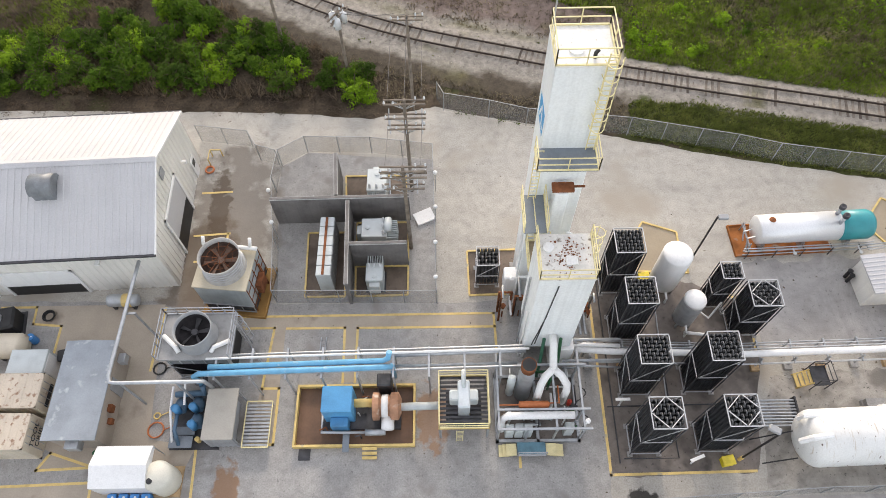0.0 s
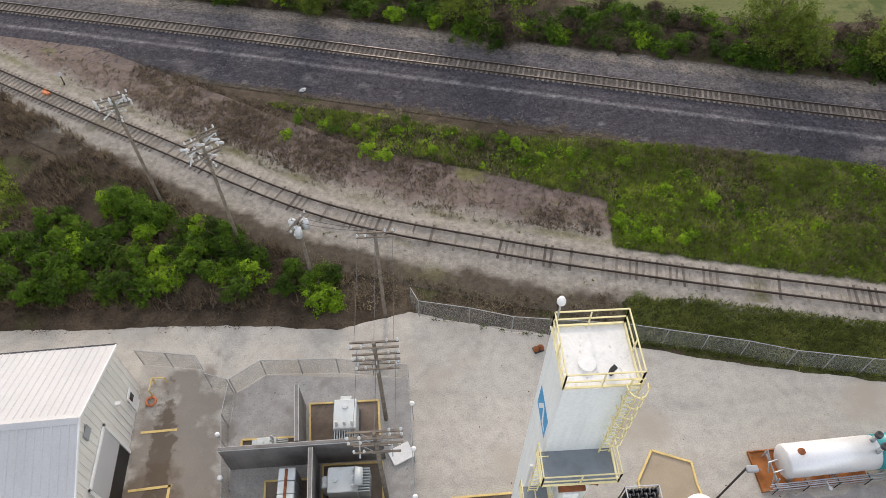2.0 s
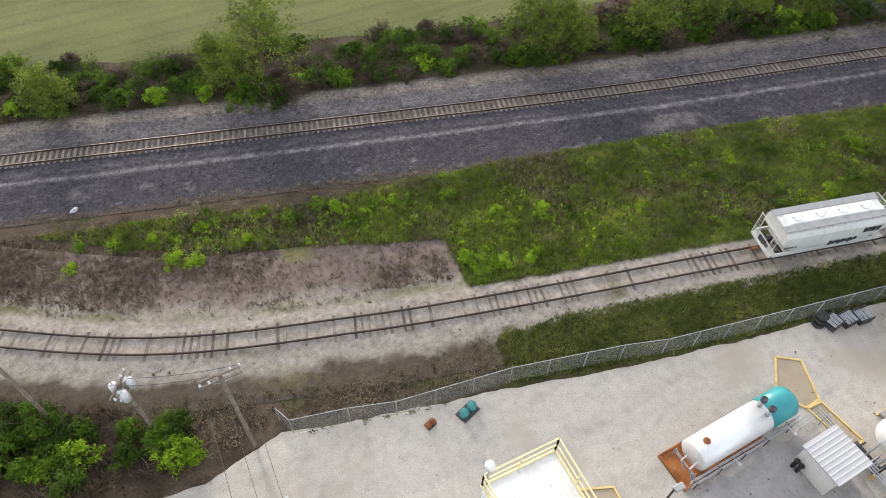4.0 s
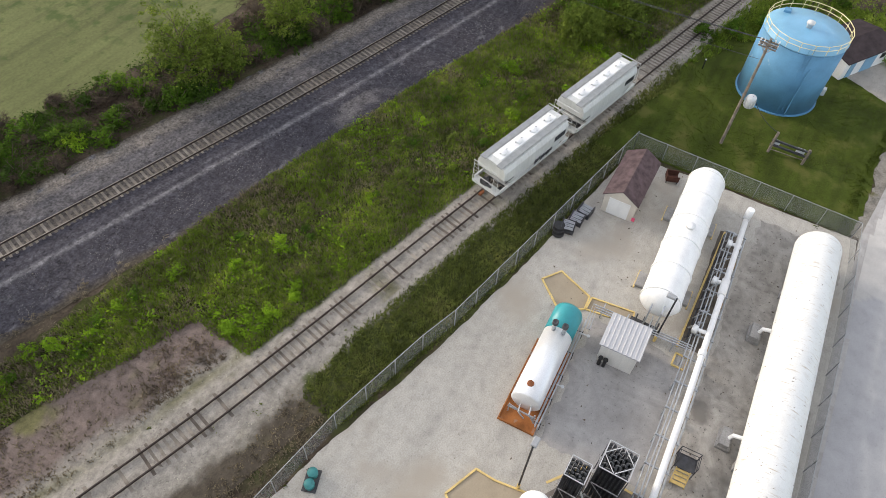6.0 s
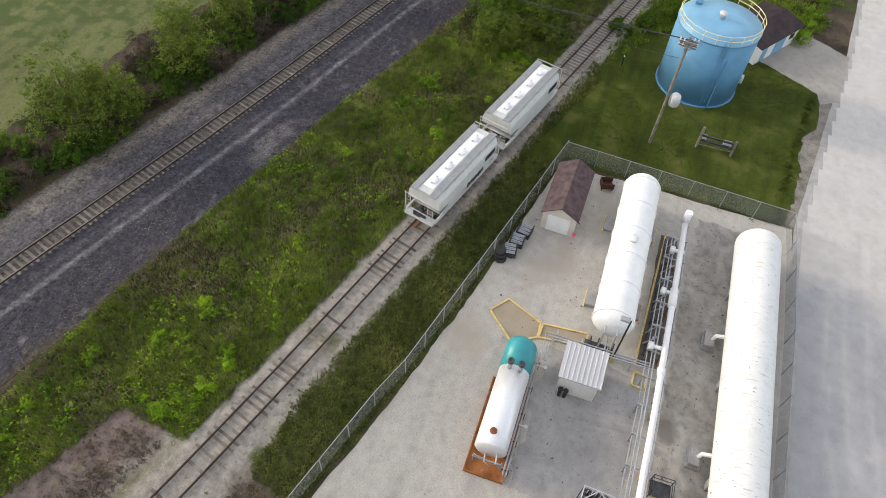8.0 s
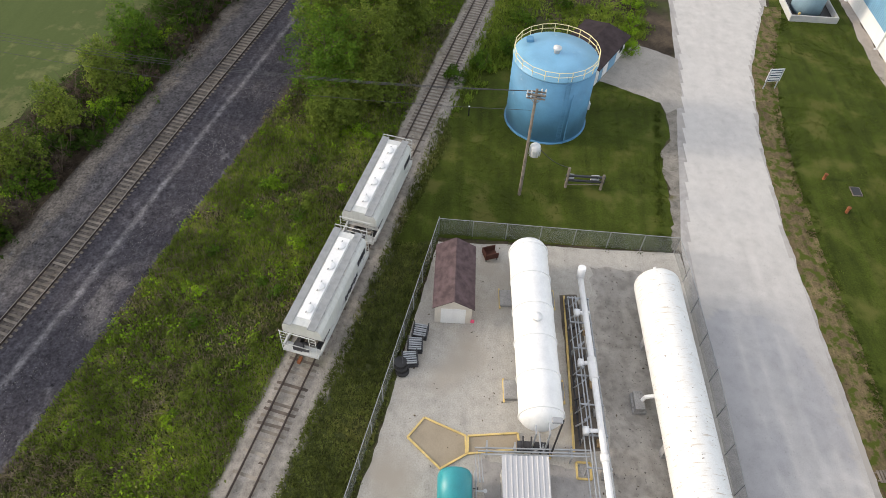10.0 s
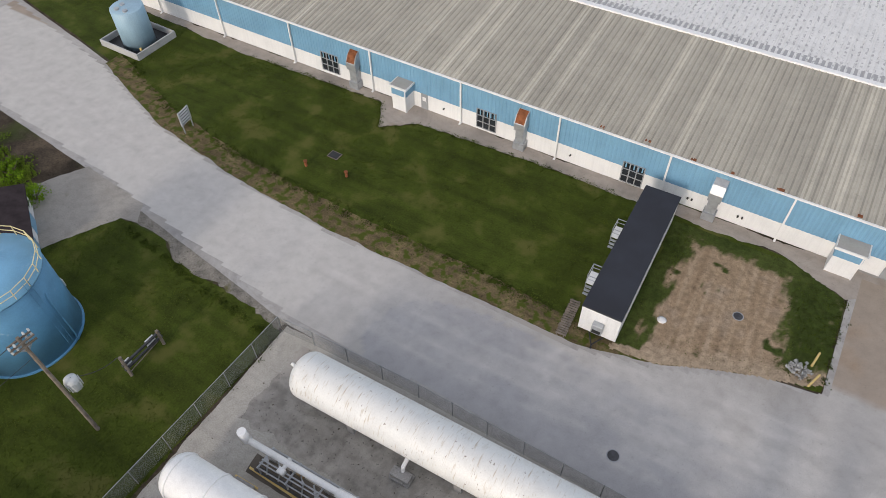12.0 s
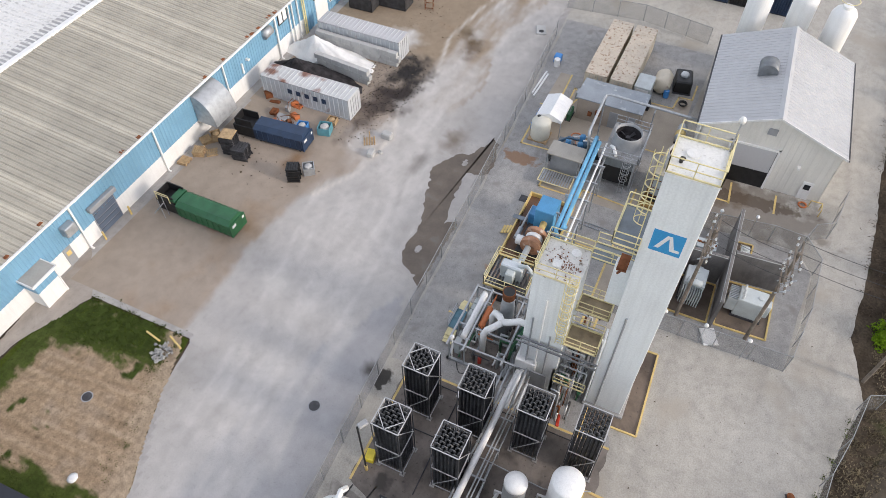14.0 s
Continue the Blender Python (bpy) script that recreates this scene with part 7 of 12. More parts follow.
p = pole(-26.2, 49.6, 12.9, [(12.6, 2.6, 20), (11.8, 2.4, 20), (10.9, 2.2, 110)], "tall wooden pole with switches beside the siding", turn=0)
for k, z in enumerate((11.2, 12.2)):
    for e in (-1.0, 0.0, 1.0):
        part("cutout", Shape().lathe([(0.06, 0), (0.13, 0.1), (0.08, 0.3), (0.13, 0.5), (0.05, 0.7)], 8, "z", (e, 0.4 + e * 0.35 - k * 0.7, z)), M_INSUL, p, "pale porcelain cutout", True)
part("switch_rods", Shape().bar((-1, -0.6, 11.0), (1.0, 0.8, 12.4), 0.1).bar((-0.8, 0.8, 10.6), (1.0, -0.5, 11.8), 0.1), M_INSUL, p, "grey switch rods")
pole(-12.1, 40.7, 7.6, [(7.2, 2.2, 55), (6.5, 1.6, 55)], "short wooden pole with transformer cans in the thicket", 3)
p = pole(58.3, 17.7, 12.4, [(12.0, 1.6, 85), (11.6, 1.6, 85)], "wooden pole with a transformer on the lawn", 0)
c = part("transformer_can", Shape().lathe([(0.05, 0), (0.42, 0.08), (0.45, 1.2), (0.3, 1.35), (0.05, 1.4)], 16, at=(0.1, -0.75, 5.0)), M_INSUL, p, "pale grey finned transformer", True)
s = Shape()
for k in range(12):
    a = 2 * math.pi * k / 12
    s.bar((0.1 + 0.5 * math.cos(a), -0.75 + 0.5 * math.sin(a), 5.2), (0.1 + 0.5 * math.cos(a), -0.75 + 0.5 * math.sin(a), 6.0), 0.07)
part("fins", s, M_INSUL, c)


def wires(name, spans, label, sag=0.6, r=0.018):
    t = thing(name, 0, 0, 0, 0, label, "power line")
    for a, b in spans:
        a, b = Vector(a), Vector(b)
        pts = [a.lerp(b, k / 8) - Vector((0, 0, sag * 4 * (k / 8) * (1 - k / 8))) for k in range(9)]
        part("wire", Shape().tube(pts, r, 4), M_DARKSTEEL, t)


wires("power_line", [((-5.95 + d, 36.8, 10.7), (-5.95 + d, 27.8, 11.1)) for d in (-1.2, 0, 1.2)] + [((-5.95 + d, 27.8, 9.6), (-5.95 + d, 22.2, 10.8)) for d in (-1.2, 0, 1.2)] + [((-5.95 + d, 36.8, 10.7), (-12.1 + d * 0.6, 40.8, 7.5)) for d in (-1, 1)], "thin overhead wires between the plant poles", 0.3)
wires("power_line", [((58.3, 17.9 + d, 12.2), (64 + d, 75, 11.5)) for d in (-0.6, 0.0, 0.6)] + [((58.3, 17.9, 10.2), (64, 75, 9.8))], "thin overhead wires crossing the railway", 1.5)
wires("power_line", [((58.3, 16.9, 6.4), (60.2, 13.2, 2.2))], "slack black service cable to the meter rack", 0.5, 0.03)

t = thing("trackside_marker", -40.1, 67.8, 0, 20, "thin dark post with a white disc beside the siding", "marker")
part("post", Shape().box(-0.05, -0.05, -0.1, 0.05, 0.05, 1.5), M_BLACK, t)
part("disc", Shape().lathe([(0.02, -0.03), (0.24, -0.02), (0.24, 0.02), (0.02, 0.03)], 16, "y", (0, -0.08, 1.4)), M_INSUL, t, "white round disc")
t = thing("derail_block", -41.4, 66.0, 0.36, -30, "orange derail block clamped on the siding rail", "rail block")
part("block", Shape().bev(-0.45, -0.22, 0, 0.45, 0.22, 0.22, 0.05), M_ORANGE, t)
part("flag", Shape().bar((0.4, 0, 0.1), (0.4, 0, 0.7), 0.05).box(0.1, -0.02, 0.45, 0.4, 0.02, 0.75), M_ORANGE, t, "small orange flag")
t = thing("plastic_bag", -14.5, 65.3, 0.02, 30, "pale crumpled bag lying on the ballast", "litter")
part("bag", Shape().loft([[(0.42 * math.cos(a) * (1 + 0.2 * math.sin(3 * a)), 0.24 * math.sin(a), 0) for a in [k * 0.5236 for k in range(12)]], [(0.34 * math.cos(a), 0.2 * math.sin(a) * (1 + 0.2 * math.cos(2 * a)), 0.16) for a in [k * 0.5236 for k in range(12)]], [(0.1 * math.cos(a), 0.06 * math.sin(a), 0.24) for a in [k * 0.5236 for k in range(12)]]]), M_INSUL, t)

# ---- hopper wagons ----
M_WAGON = mat("wagon_paint", (0.56, 0.57, 0.55), 0.5, dark=0.92, light=1.05, scale=0.6, fine=10, bump=0.03, streak=0.25)
M_WALKWAY = mat("roof_walkway_grating", (0.29, 0.3, 0.3), 0.6, 0.3, dark=0.85, light=1.1, scale=2, fine=25, bump=0.1)


def wagon(x, y, turn, label):
    t = thing("hopper_wagon", x, y, 0.32, turn, label, "railway wagon", "hopper wagons")
    L, z0, z1 = 9.5, 1.15, 4.15
    sec = [(-1.5, z0 + 0.35), (-1.58, 2.2), (-1.56, 3.5), (-1.35, 3.95), (-0.7, z1 + 0.02), (0.7, z1 + 0.02), (1.35, 3.95), (1.56, 3.5), (1.58, 2.2), (1.5, z0 + 0.35)]
    rows = []
    for xx, low in ((-L / 2, 2.75), (-L / 2 + 1.5, z0), (L / 2 - 1.5, z0), (L / 2, 2.75)):
        rows.append([(xx, a, max(b, low + 0.02 * i)) for i, (a, b) in enumerate(sec[:5])] + [(xx, a, max(b, low + 0.02 * (4 - i))) for i, (a, b) in enumerate(sec[5:])])
    part("body", Shape().loft(rows), M_WAGON, t, "white-grey curved steel body", False)
    part("side_sill", Shape().box(-L / 2 - 0.4, -1.55, z0 + 0.15, L / 2 + 0.4, -1.4, z0 + 0.5).box(-L / 2 - 0.4, 1.4, z0 + 0.15, L / 2 + 0.4, 1.55, z0 + 0.5), M_WAGON, t)
    for k in (-1, 1):
        part("hopper", Shape().loft([[(k * 2.1 - 2.0, -1.4, z0 + 0.4), (k * 2.1 + 2.0, -1.4, z0 + 0.4), (k * 2.1 + 2.0, 1.4, z0 + 0.4), (k * 2.1 - 2.0, 1.4, z0 + 0.4)], [(k * 2.1 - 0.4, -0.5, 0.35), (k * 2.1 + 0.4, -0.5, 0.35), (k * 2.1 + 0.4, 0.5, 0.35), (k * 2.1 - 0.4, 0.5, 0.35)]]), M_WAGON, t)
    part("roof_hatch_panel", Shape().bev(-4.1, -0.52, z1, 4.1, 0.52, z1 + 0.1, 0.03), M_WHITE, t, "white roof panel")
    for k in range(4):
        h = part("hatch", Shape().lathe([(0.4, z1 + 0.1), (0.4, z1 + 0.2), (0.33, z1 + 0.26), (0.05, z1 + 0.3)], 18, at=(-3.2 + k * 2.13, 0, 0)), M_WHITE, t, "round white roof hatch", True)
        part("clamp", Shape().box(-3.2 + k * 2.13 - 0.5, -0.04, z1 + 0.2, -3.2 + k * 2.13 + 0.5, 0.04, z1 + 0.25), M_WALKWAY, h)
    for sd in (-1, 1):
        part("running_board", Shape().box(-L / 2 - 0.2, sd * 0.95 - 0.32, z1 + 0.02, L / 2 + 0.2, sd * 0.95 + 0.32, z1 + 0.08), M_WALKWAY, t, "grey grated walkway")
        s = Shape()
        for k in range(8):
            xx = -L / 2 + 0.3 + k * 1.27
            s.bar((xx, sd * 1.3, z1 - 0.1), (xx, sd * 0.75, z1 + 0.1), 0.06)
        part("brackets", s, M_WALKWAY, t)
    for e in (-1, 1):
        xe = e * (L / 2 + 0.75)
        part("end_platform", Shape().box(min(xe, e * L / 2), -1.45, z0 + 0.1, max(xe, e * L / 2), 1.45, z0 + 0.28), M_WAGON, t)
        part("slope_sheet", Shape().add([(e * (L / 2 - 0.02), -1.4, 2.7), (e * (L / 2 - 0.02), 1.4, 2.7), (e * (L / 2 - 1.55), 1.4, z0 + 0.3), (e * (L / 2 - 1.55), -1.4, z0 + 0.3)], [(0, 1, 2, 3)]), M_BLACK, t)
        s = Shape()
        for yy in (-1.42, -0.9, 0.9, 1.42):
            s.bar((xe, yy, z0 + 0.2), (xe - e * 0.1, yy, z1 - 0.2), 0.045)
        for k in range(7):
            z = z0 + 0.5 + k * 0.38
            s.bar((xe, -1.42, z), (xe, -0.9, z), 0.03).bar((xe, 0.9, z), (xe, 1.42, z), 0.03)
        s.bar((xe, -0.9, z0 + 1.2), (xe, 0.9, z0 + 1.2), 0.06).bar((xe, -1.42, z1 - 0.2), (xe, 1.42, z1 - 0.2), 0.07)
        part("end_ladder", s, M_WAGON, t, "white steel end ladders")
        part("brake_gear", Shape().cbox(e * (L / 2 + 0.35), 0.3, z0 + 0.28, 0.5, 0.7, 0.5).tube([(e * (L / 2 + 0.5), -0.6, z0 + 0.5), (e * (L / 2 + 0.5), 0.2, z0 + 0.5)], 0.12, 8), M_DARKSTEEL, t)
        part("coupler", Shape().box(min(xe, xe + e * 0.55), -0.12, 0.75, max(xe, xe + e * 0.55), 0.12, 1.0), M_RUST, t, "rusty coupler")
        b = part("bogie", Shape().box(e * 3.2 - 1.2, -1.05, 0.4, e * 3.2 + 1.2, -0.85, 0.75).box(e * 3.2 - 1.2, 0.85, 0.4, e * 3.2 + 1.2, 1.05, 0.75).box(e * 3.2 - 0.25, -1.0, 0.5, e * 3.2 + 0.25, 1.0, 0.9), M_DARKSTEEL, t)
        for dx in (-0.85, 0.85):
            part("wheelset", Shape().lathe([(0.42, -0.8), (0.46, -0.68), (0.1, -0.66), (0.1, 0.66), (0.46, 0.68), (0.42, 0.8)], 16, "y", (e * 3.2 + dx, 0, 0.46)), M_DARKSTEEL, b)
    s = Shape()
    for k in range(4):
        s.box(2.7 + k * 0.42, -1.61, 2.75, 3.02 + k * 0.42, -1.575, 3.3)
    for k in range(5):
        s.box(-4.5 + k * 0.25, -1.605, 2.3, -4.35 + k * 0.25, -1.585, 2.45)
    part("markings", s, M_TEXT, t, "dark side markings")
    if "scrawl" in label:
        s = Shape()
        for k in range(9):
            s.box(-0.2 + k * 0.3, -1.61, 1.75 + 0.1 * (k % 3), 0.02 + k * 0.3, -1.588, 2.35 - 0.1 * (k % 2))
        part("scrawl", s, M_TEXT, t, "black scrawl on the side")
    return t


wagon(43.55, 33.5, -13.0, "white covered hopper wagon with dark scrawl on its side")
wagon(55.15, 30.82, -12.9, "white covered hopper wagon with grey roof walkways")

# ---- water tank ----
WT = thing("water_tank", 70.1, 14.85, 0, 0, "large blue cylindrical water tank on the lawn", "water tank")
part("shell", Shape().lathe([(4.2, 0), (4.2, 7.6)], 64), M_WTANK, WT, "faded blue steel shell", True)
part("base_ring", Shape().lathe([(4.36, 0), (4.36, 0.12), (4.2, 0.14)], 64), M_WTANK, WT)
part("roof", Shape().lathe([(4.25, 7.55), (4.27, 7.66), (2.0, 7.95), (0.05, 8.1)], 64), mat("pale_blue_roof_paint", (0.16, 0.38, 0.56), 0.45, dark=0.9, light=1.08, scale=0.5, fine=10, bump=0.02, stain=(0.35, 0.5, 0.6), stain_at=0.63, stain_scale=0.8), WT, "paler blue roof", True)
part("roof_vent", Shape().lathe([(0.28, 8.0), (0.28, 8.5), (0.42, 8.52), (0.42, 8.7), (0.05, 8.8)], 14), M_INSUL, WT, "small pale roof vent", True)
part("roof_hatch", Shape().bev(1.9, 2.2, 7.8, 2.6, 2.9, 8.1, 0.05), M_WTANK, WT)
s = Shape()
for z in (8.15, 8.65):
    s.tube([(4.2 * math.cos(2 * math.pi * k / 20), 4.2 * math.sin(2 * math.pi * k / 20), z) for k in range(21)], 0.035, 5)
part("guard_rail", s, M_YRAIL, WT, "cream guard rail round the roof")
me = mesh_of(Shape().bar((0, 0, 7.6), (0, 0, 8.68), 0.07), "rail_post", M_YRAIL)
for k in range(20):
    ob = new("rail_post", me)
    ob.matrix_basis = pose(4.2 * math.cos(2 * math.pi * k / 20), 4.2 * math.sin(2 * math.pi * k / 20), 0)
    ob.parent = WT
a0 = math.radians(195)
s = Shape()
for d in (-0.05, 0.05):
    s.bar((4.3 * math.cos(a0 + d), 4.3 * math.sin(a0 + d), 0.3), (4.3 * math.cos(a0 + d), 4.3 * math.sin(a0 + d), 8.4), 0.035)
for k in range(20):
    s.bar((4.3 * math.cos(a0 - 0.05), 4.3 * math.sin(a0 - 0.05), 0.5 + k * 0.38), (4.3 * math.cos(a0 + 0.05), 4.3 * math.sin(a0 + 0.05), 0.5 + k * 0.38), 0.022)
part("ladder", s, M_WTANK, WT, "blue steel ladder")
part("inlet_pipe", Shape().tube([(4.4 * math.cos(3.55), 4.4 * math.sin(3.55), 0.1), (4.35 * math.cos(3.55), 4.35 * math.sin(3.55), 5.5), (4.2 * math.cos(3.6), 4.2 * math.sin(3.6), 6.0)], 0.07, 8), M_WTANK, WT)
part("manway", Shape().lathe([(0.4, 4.1), (0.4, 4.4), (0.05, 4.45)], 16, "x", (0, 0, 0.9)), M_WTANK, WT)
part("side_box", Shape().bev(0.6, -4.65, 0.9, 1.2, -4.15, 1.7, 0.04), M_INSUL, WT)

TH = thing("tank_house", 80.8, 9.35, 0, -31, "low shed with a dark shingle roof and white walls", "shed")
s = Shape().box(-3.9, -2.6, 0, 3.9, 2.6, 2.3)
s.add([(-3.9, -2.6, 2.3), (3.9, -2.6, 2.3), (3.9, 2.6, 2.3), (-3.9, 2.6, 2.3), (-3.9, 0, 2.75), (3.9, 0, 2.75)], [(0, 4, 3), (1, 2, 5)])
part("wall", s, M_WHITE, TH, "white walls")
M_DKSHINGLE = mat("dark_shingle", (0.04, 0.03, 0.032), 0.9, dark=0.75, light=1.3, scale=1.2, fine=12, bump=0.2)
for sd in (-1, 1):
    part("roof_slope", Shape().add([(-4.2, sd * 2.95, 2.27), (4.2, sd * 2.95, 2.27), (4.2, 0, 2.78), (-4.2, 0, 2.78), (-4.2, sd * 2.95, 2.4), (4.2, sd * 2.95, 2.4), (4.2, 0, 2.92), (-4.2, 0, 2.92)], [(0, 1, 2, 3), (4, 7, 6, 5), (0, 4, 5, 1), (0, 3, 7, 4), (1, 5, 6, 2)]), M_DKSHINGLE, TH, "dark brown shingle roof slope")
for x, w in ((-2.6, 0.9), (0.4, 2.0)):
    d = part("door", Shape().box(x - w / 2, -2.65, 0.02, x + w / 2, -2.6, 2.05), M_BLUECLAD, TH, "faded blue door")
    part("door_handle", Shape().box(x + w / 2 - 0.14, -2.7, 0.95, x + w / 2 - 0.08, -2.65, 1.1), M_STEEL, d)
w = part("window", Shape().box(2.3, -2.65, 1.0, 3.1, -2.6, 1.8), M_GLASS, TH)
part("window_frame", Shape().box(2.22, -2.68, 0.92, 3.18, -2.65, 1.0).box(2.22, -2.68, 1.8, 3.18, -2.65, 1.88), M_WHITE, w)
sheet("tank_house_apron", [(77.1, 8.4), (73.9, 1.95), (72.0, 1.5), (73.6, -0.6), (82.4, -1.4), (85.6, 4.6), (81.5, 6.3)], 0.014, mat("grey_apron_gravel", (0.36, 0.335, 0.3), 0.95, dark=0.88, light=1.08, scale=0.3, fine=9, bump=0.3, stain=(0.13, 0.13, 0.06), stain_at=0.68, stain_scale=0.5, speck=0.3, grain=0.6), "grey gravel apron beside the tank house", "apron", 0.2)

t = thing("meter_rack", 59.7, 11.5, 0, 90, "brown timber meter rack with grey cabinets on the lawn", "meter rack")
for x, h in ((-1.7, 1.9), (1.7, 2.6)):
    part("post", Shape().tube([(x, 0, -0.2), (x, 0, h)], 0.14, 8), M_WOODPOLE, t, "timber post")
for z in (0.9, 1.5):
    part("beam", Shape().box(-1.9, -0.1, z, 1.9, 0.08, z + 0.18), M_DARKSTEEL, t, "dark cross beam")
for x, w in ((-1.0, 0.8), (1.3, 0.5)):
    part("cabinet", Shape().bev(x - w / 2, -0.4, 0.75, x + w / 2, -0.12, 1.5, 0.03), M_INSUL, t, "grey meter cabinet")
part("cross_tie", Shape().bar((1.7, 0, 0.4), (-1.7, -0.6, 0.05), 0.08), M_WOODPOLE, t)
t = thing("marker_post", 69.5, 23.0, 0, 0, "thin dark marker post in the lawn", "post")
part("post", Shape().box(-0.06, -0.06, -0.1, 0.06, 0.06, 1.2), M_BLACK, t)
part("cap", Shape().box(-0.08, -0.08, 1.2, 0.08, 0.08, 1.3), M_WHITE, t)


# ---- large storage tanks ----
def saddle(t, x, r, zc, m=M_CONC):
    s = Shape()
    n = 9
    lo = [(-r * 0.8 + 1.6 * r * k / (n - 1)) for k in range(n)]
    top = [(y, zc - math.sqrt(max(0.0, (r + 0.02) ** 2 - y * y))) for y in lo]
    poly = [(-r * 0.8, 0)] + top + [(r * 0.8, 0)]
    rows = [[(x + dx, y, z) for y, z in poly] for dx in (-0.3, 0.3)]
    s.loft(rows)
    return part("saddle", s, m, t, "concrete saddle")


def storage_tank(x, y, turn, length, r, zc, m, label, rings, saddles):
    t = thing("storage_tank", x, y, 0, turn, label, "storage tank", "long storage tanks")
    prof = []
    for k in range(9):
        a = math.pi / 2 * k / 8
        prof.append((max(0.03, r * math.sin(a)), 0.62 * r * (1 - math.cos(a))))
    prof += [(r, length * 0.25), (r, length * 0.5), (r, length * 0.75)]
    prof += [(rr, length - h) for rr, h in prof[8::-1]]
    part("shell", Shape().lathe(prof, 40, "x", (0, 0, zc)), m, t, "painted steel shell", True)
    for k in rings:
        part("stiffener", Shape().lathe([(r, k - 0.09), (r + 0.07, k - 0.07), (r + 0.07, k + 0.07), (r, k + 0.09)], 40, "x", (0, 0, zc)), m, t, "welded stiffening ring")
    for k in saddles:
        saddle(t, k, r, zc)
    return t


def flaking_mat():
    """White paint scraped in fine rings round the shell, with a few dark flaked spots."""
    m = mat("flaking_white_paint", (0.7, 0.7, 0.68), 0.5, dark=0.93, light=1.03, scale=0.8, fine=10, bump=0.05, stain=(0.6, 0.58, 0.54), stain_at=0.64, stain_scale=1.1)
    n, l = m.node_tree.nodes, m.node_tree.links
    b = n["Principled BSDF"]
    tc = n.new("ShaderNodeTexCoord")

    def layer(scale, detail, lo, hi, src, colour, stretch):
        mp = n.new("ShaderNodeMapping")
        mp.inputs["Scale"].default_value = stretch
        l.new(tc.outputs["Object"], mp.inputs[0])
        z = n.new("ShaderNodeTexNoise")
        z.inputs["Scale"].default_value, z.inputs["Detail"].default_value = scale, detail
        l.new(mp.outputs[0], z.inputs["Vector"])
        r = n.new("ShaderNodeMapRange")
        r.inputs["From Min"].default_value, r.inputs["From Max"].default_value = lo, hi
        l.new(z.outputs["Fac"], r.inputs["Value"])
        x = n.new("ShaderNodeMix")
        x.data_type = "RGBA"
        l.new(r.outputs[0], x.inputs["Factor"])
        l.new(src, x.inputs["A"])
        x.inputs["B"].default_value = (*colour, 1)
        return x.outputs["Result"]

    c = b.inputs["Base Color"].links[0].from_socket
    c = layer(1.0, 7, 0.59, 0.72, c, (0.46, 0.4, 0.32), (9.0, 1.1, 1.1))
    c = layer(1.0, 6, 0.67, 0.75, c, (0.45, 0.39, 0.31), (16.0, 0.9, 0.9))
    c = layer(2.6, 5, 0.68, 0.71, c, (0.12, 0.08, 0.06), (2.2, 1.2, 1.2))
    l.new(c, b.inputs["Base Color"])
    return m


T1 = storage_tank(33.1, 16.65, 2.6, 16.9, 1.6, 2.55, M_WHITE, "long white horizontal storage tank with stiffening rings", (0.95, 3.9, 6.9, 9.8, 12.8, 15.8), (4.2, 12.8))
part("manhole", Shape().lathe([(0.33, 0), (0.33, 0.22), (0.4, 0.24), (0.4, 0.32), (0.05, 0.36)], 16, at=(8.2, 0, 4.1)), M_WHITE, T1, "round top manhole", True)
s = Shape()
s.tube([(0.1, 0.5, 2.9), (-0.5, 0.5, 2.9), (-0.5, 0.5, 0.6)], 0.07, 8).tube([(0.1, -0.4, 3.2), (-0.7, -0.4, 3.2), (-0.7, -0.4, 0.5)], 0.07, 8).tube([(0.3, 0, 1.2), (-0.9, 0, 1.2), (-0.9, 0.6, 0.5)], 0.06, 8)
part("end_piping", s, M_STEEL, T1, "steel valves and pipes on the tank end")
for x, y0 in ((4.2, -1), (12.8, -1), (4.2, 1), (12.8, 1)):
    part("pier", Shape().bev(x - 0.8, y0 * 1.75 - 0.55, 0, x + 0.8, y0 * 1.75 + 0.55, 0.3, 0.05), M_CONC, T1, "concrete pier")
    part("drip_curb", Shape().box(x - 1.0, y0 * 2.3 - 0.06, 0, x + 1.0, y0 * 2.3 + 0.06, 0.14), M_YELLOW, T1, "yellow painted curb")
T2 = storage_tank(19.5, 5.85, 2.0, 28.1, 1.84, 2.47, flaking_mat(), "very long white horizontal tank with flaking paint", (), (5.5, 13.5, 22.5))
for x in (7.2, 17.4):
    v = part("side_box", Shape().bev(x - 0.8, 1.95, 0.0, x + 0.8, 3.0, 0.35, 0.05).box(x - 0.75, 2.2, 0.35, x + 0.75, 2.9, 0.8), M_CONC, T2, "grey concrete pier block")
    part("outlet", Shape().tube([(x, 1.6, 1.5), (x, 2.2, 1.3), (x, 2.3, 0.7)], 0.16, 8), M_WHITE, v)
part("end_nozzle", Shape().tube([(27.9, 0.1, 2.9), (28.4, 0.1, 3.1)], 0.13, 8), M_WHITE, T2)
for a, r in (([(1.4, -0.3, 4.3), (0.2, -0.4, 4.3), (-0.3, -0.4, 3.5)], 0.2), ([(1.6, 1.0, 3.9), (0.2, 1.1, 3.9), (0.1, 1.1, 3.2)], 0.16)):
    part("head_fitting", Shape().tube(a, r, 8), M_WHITE, T2, "white pipe fitting on the tank head")
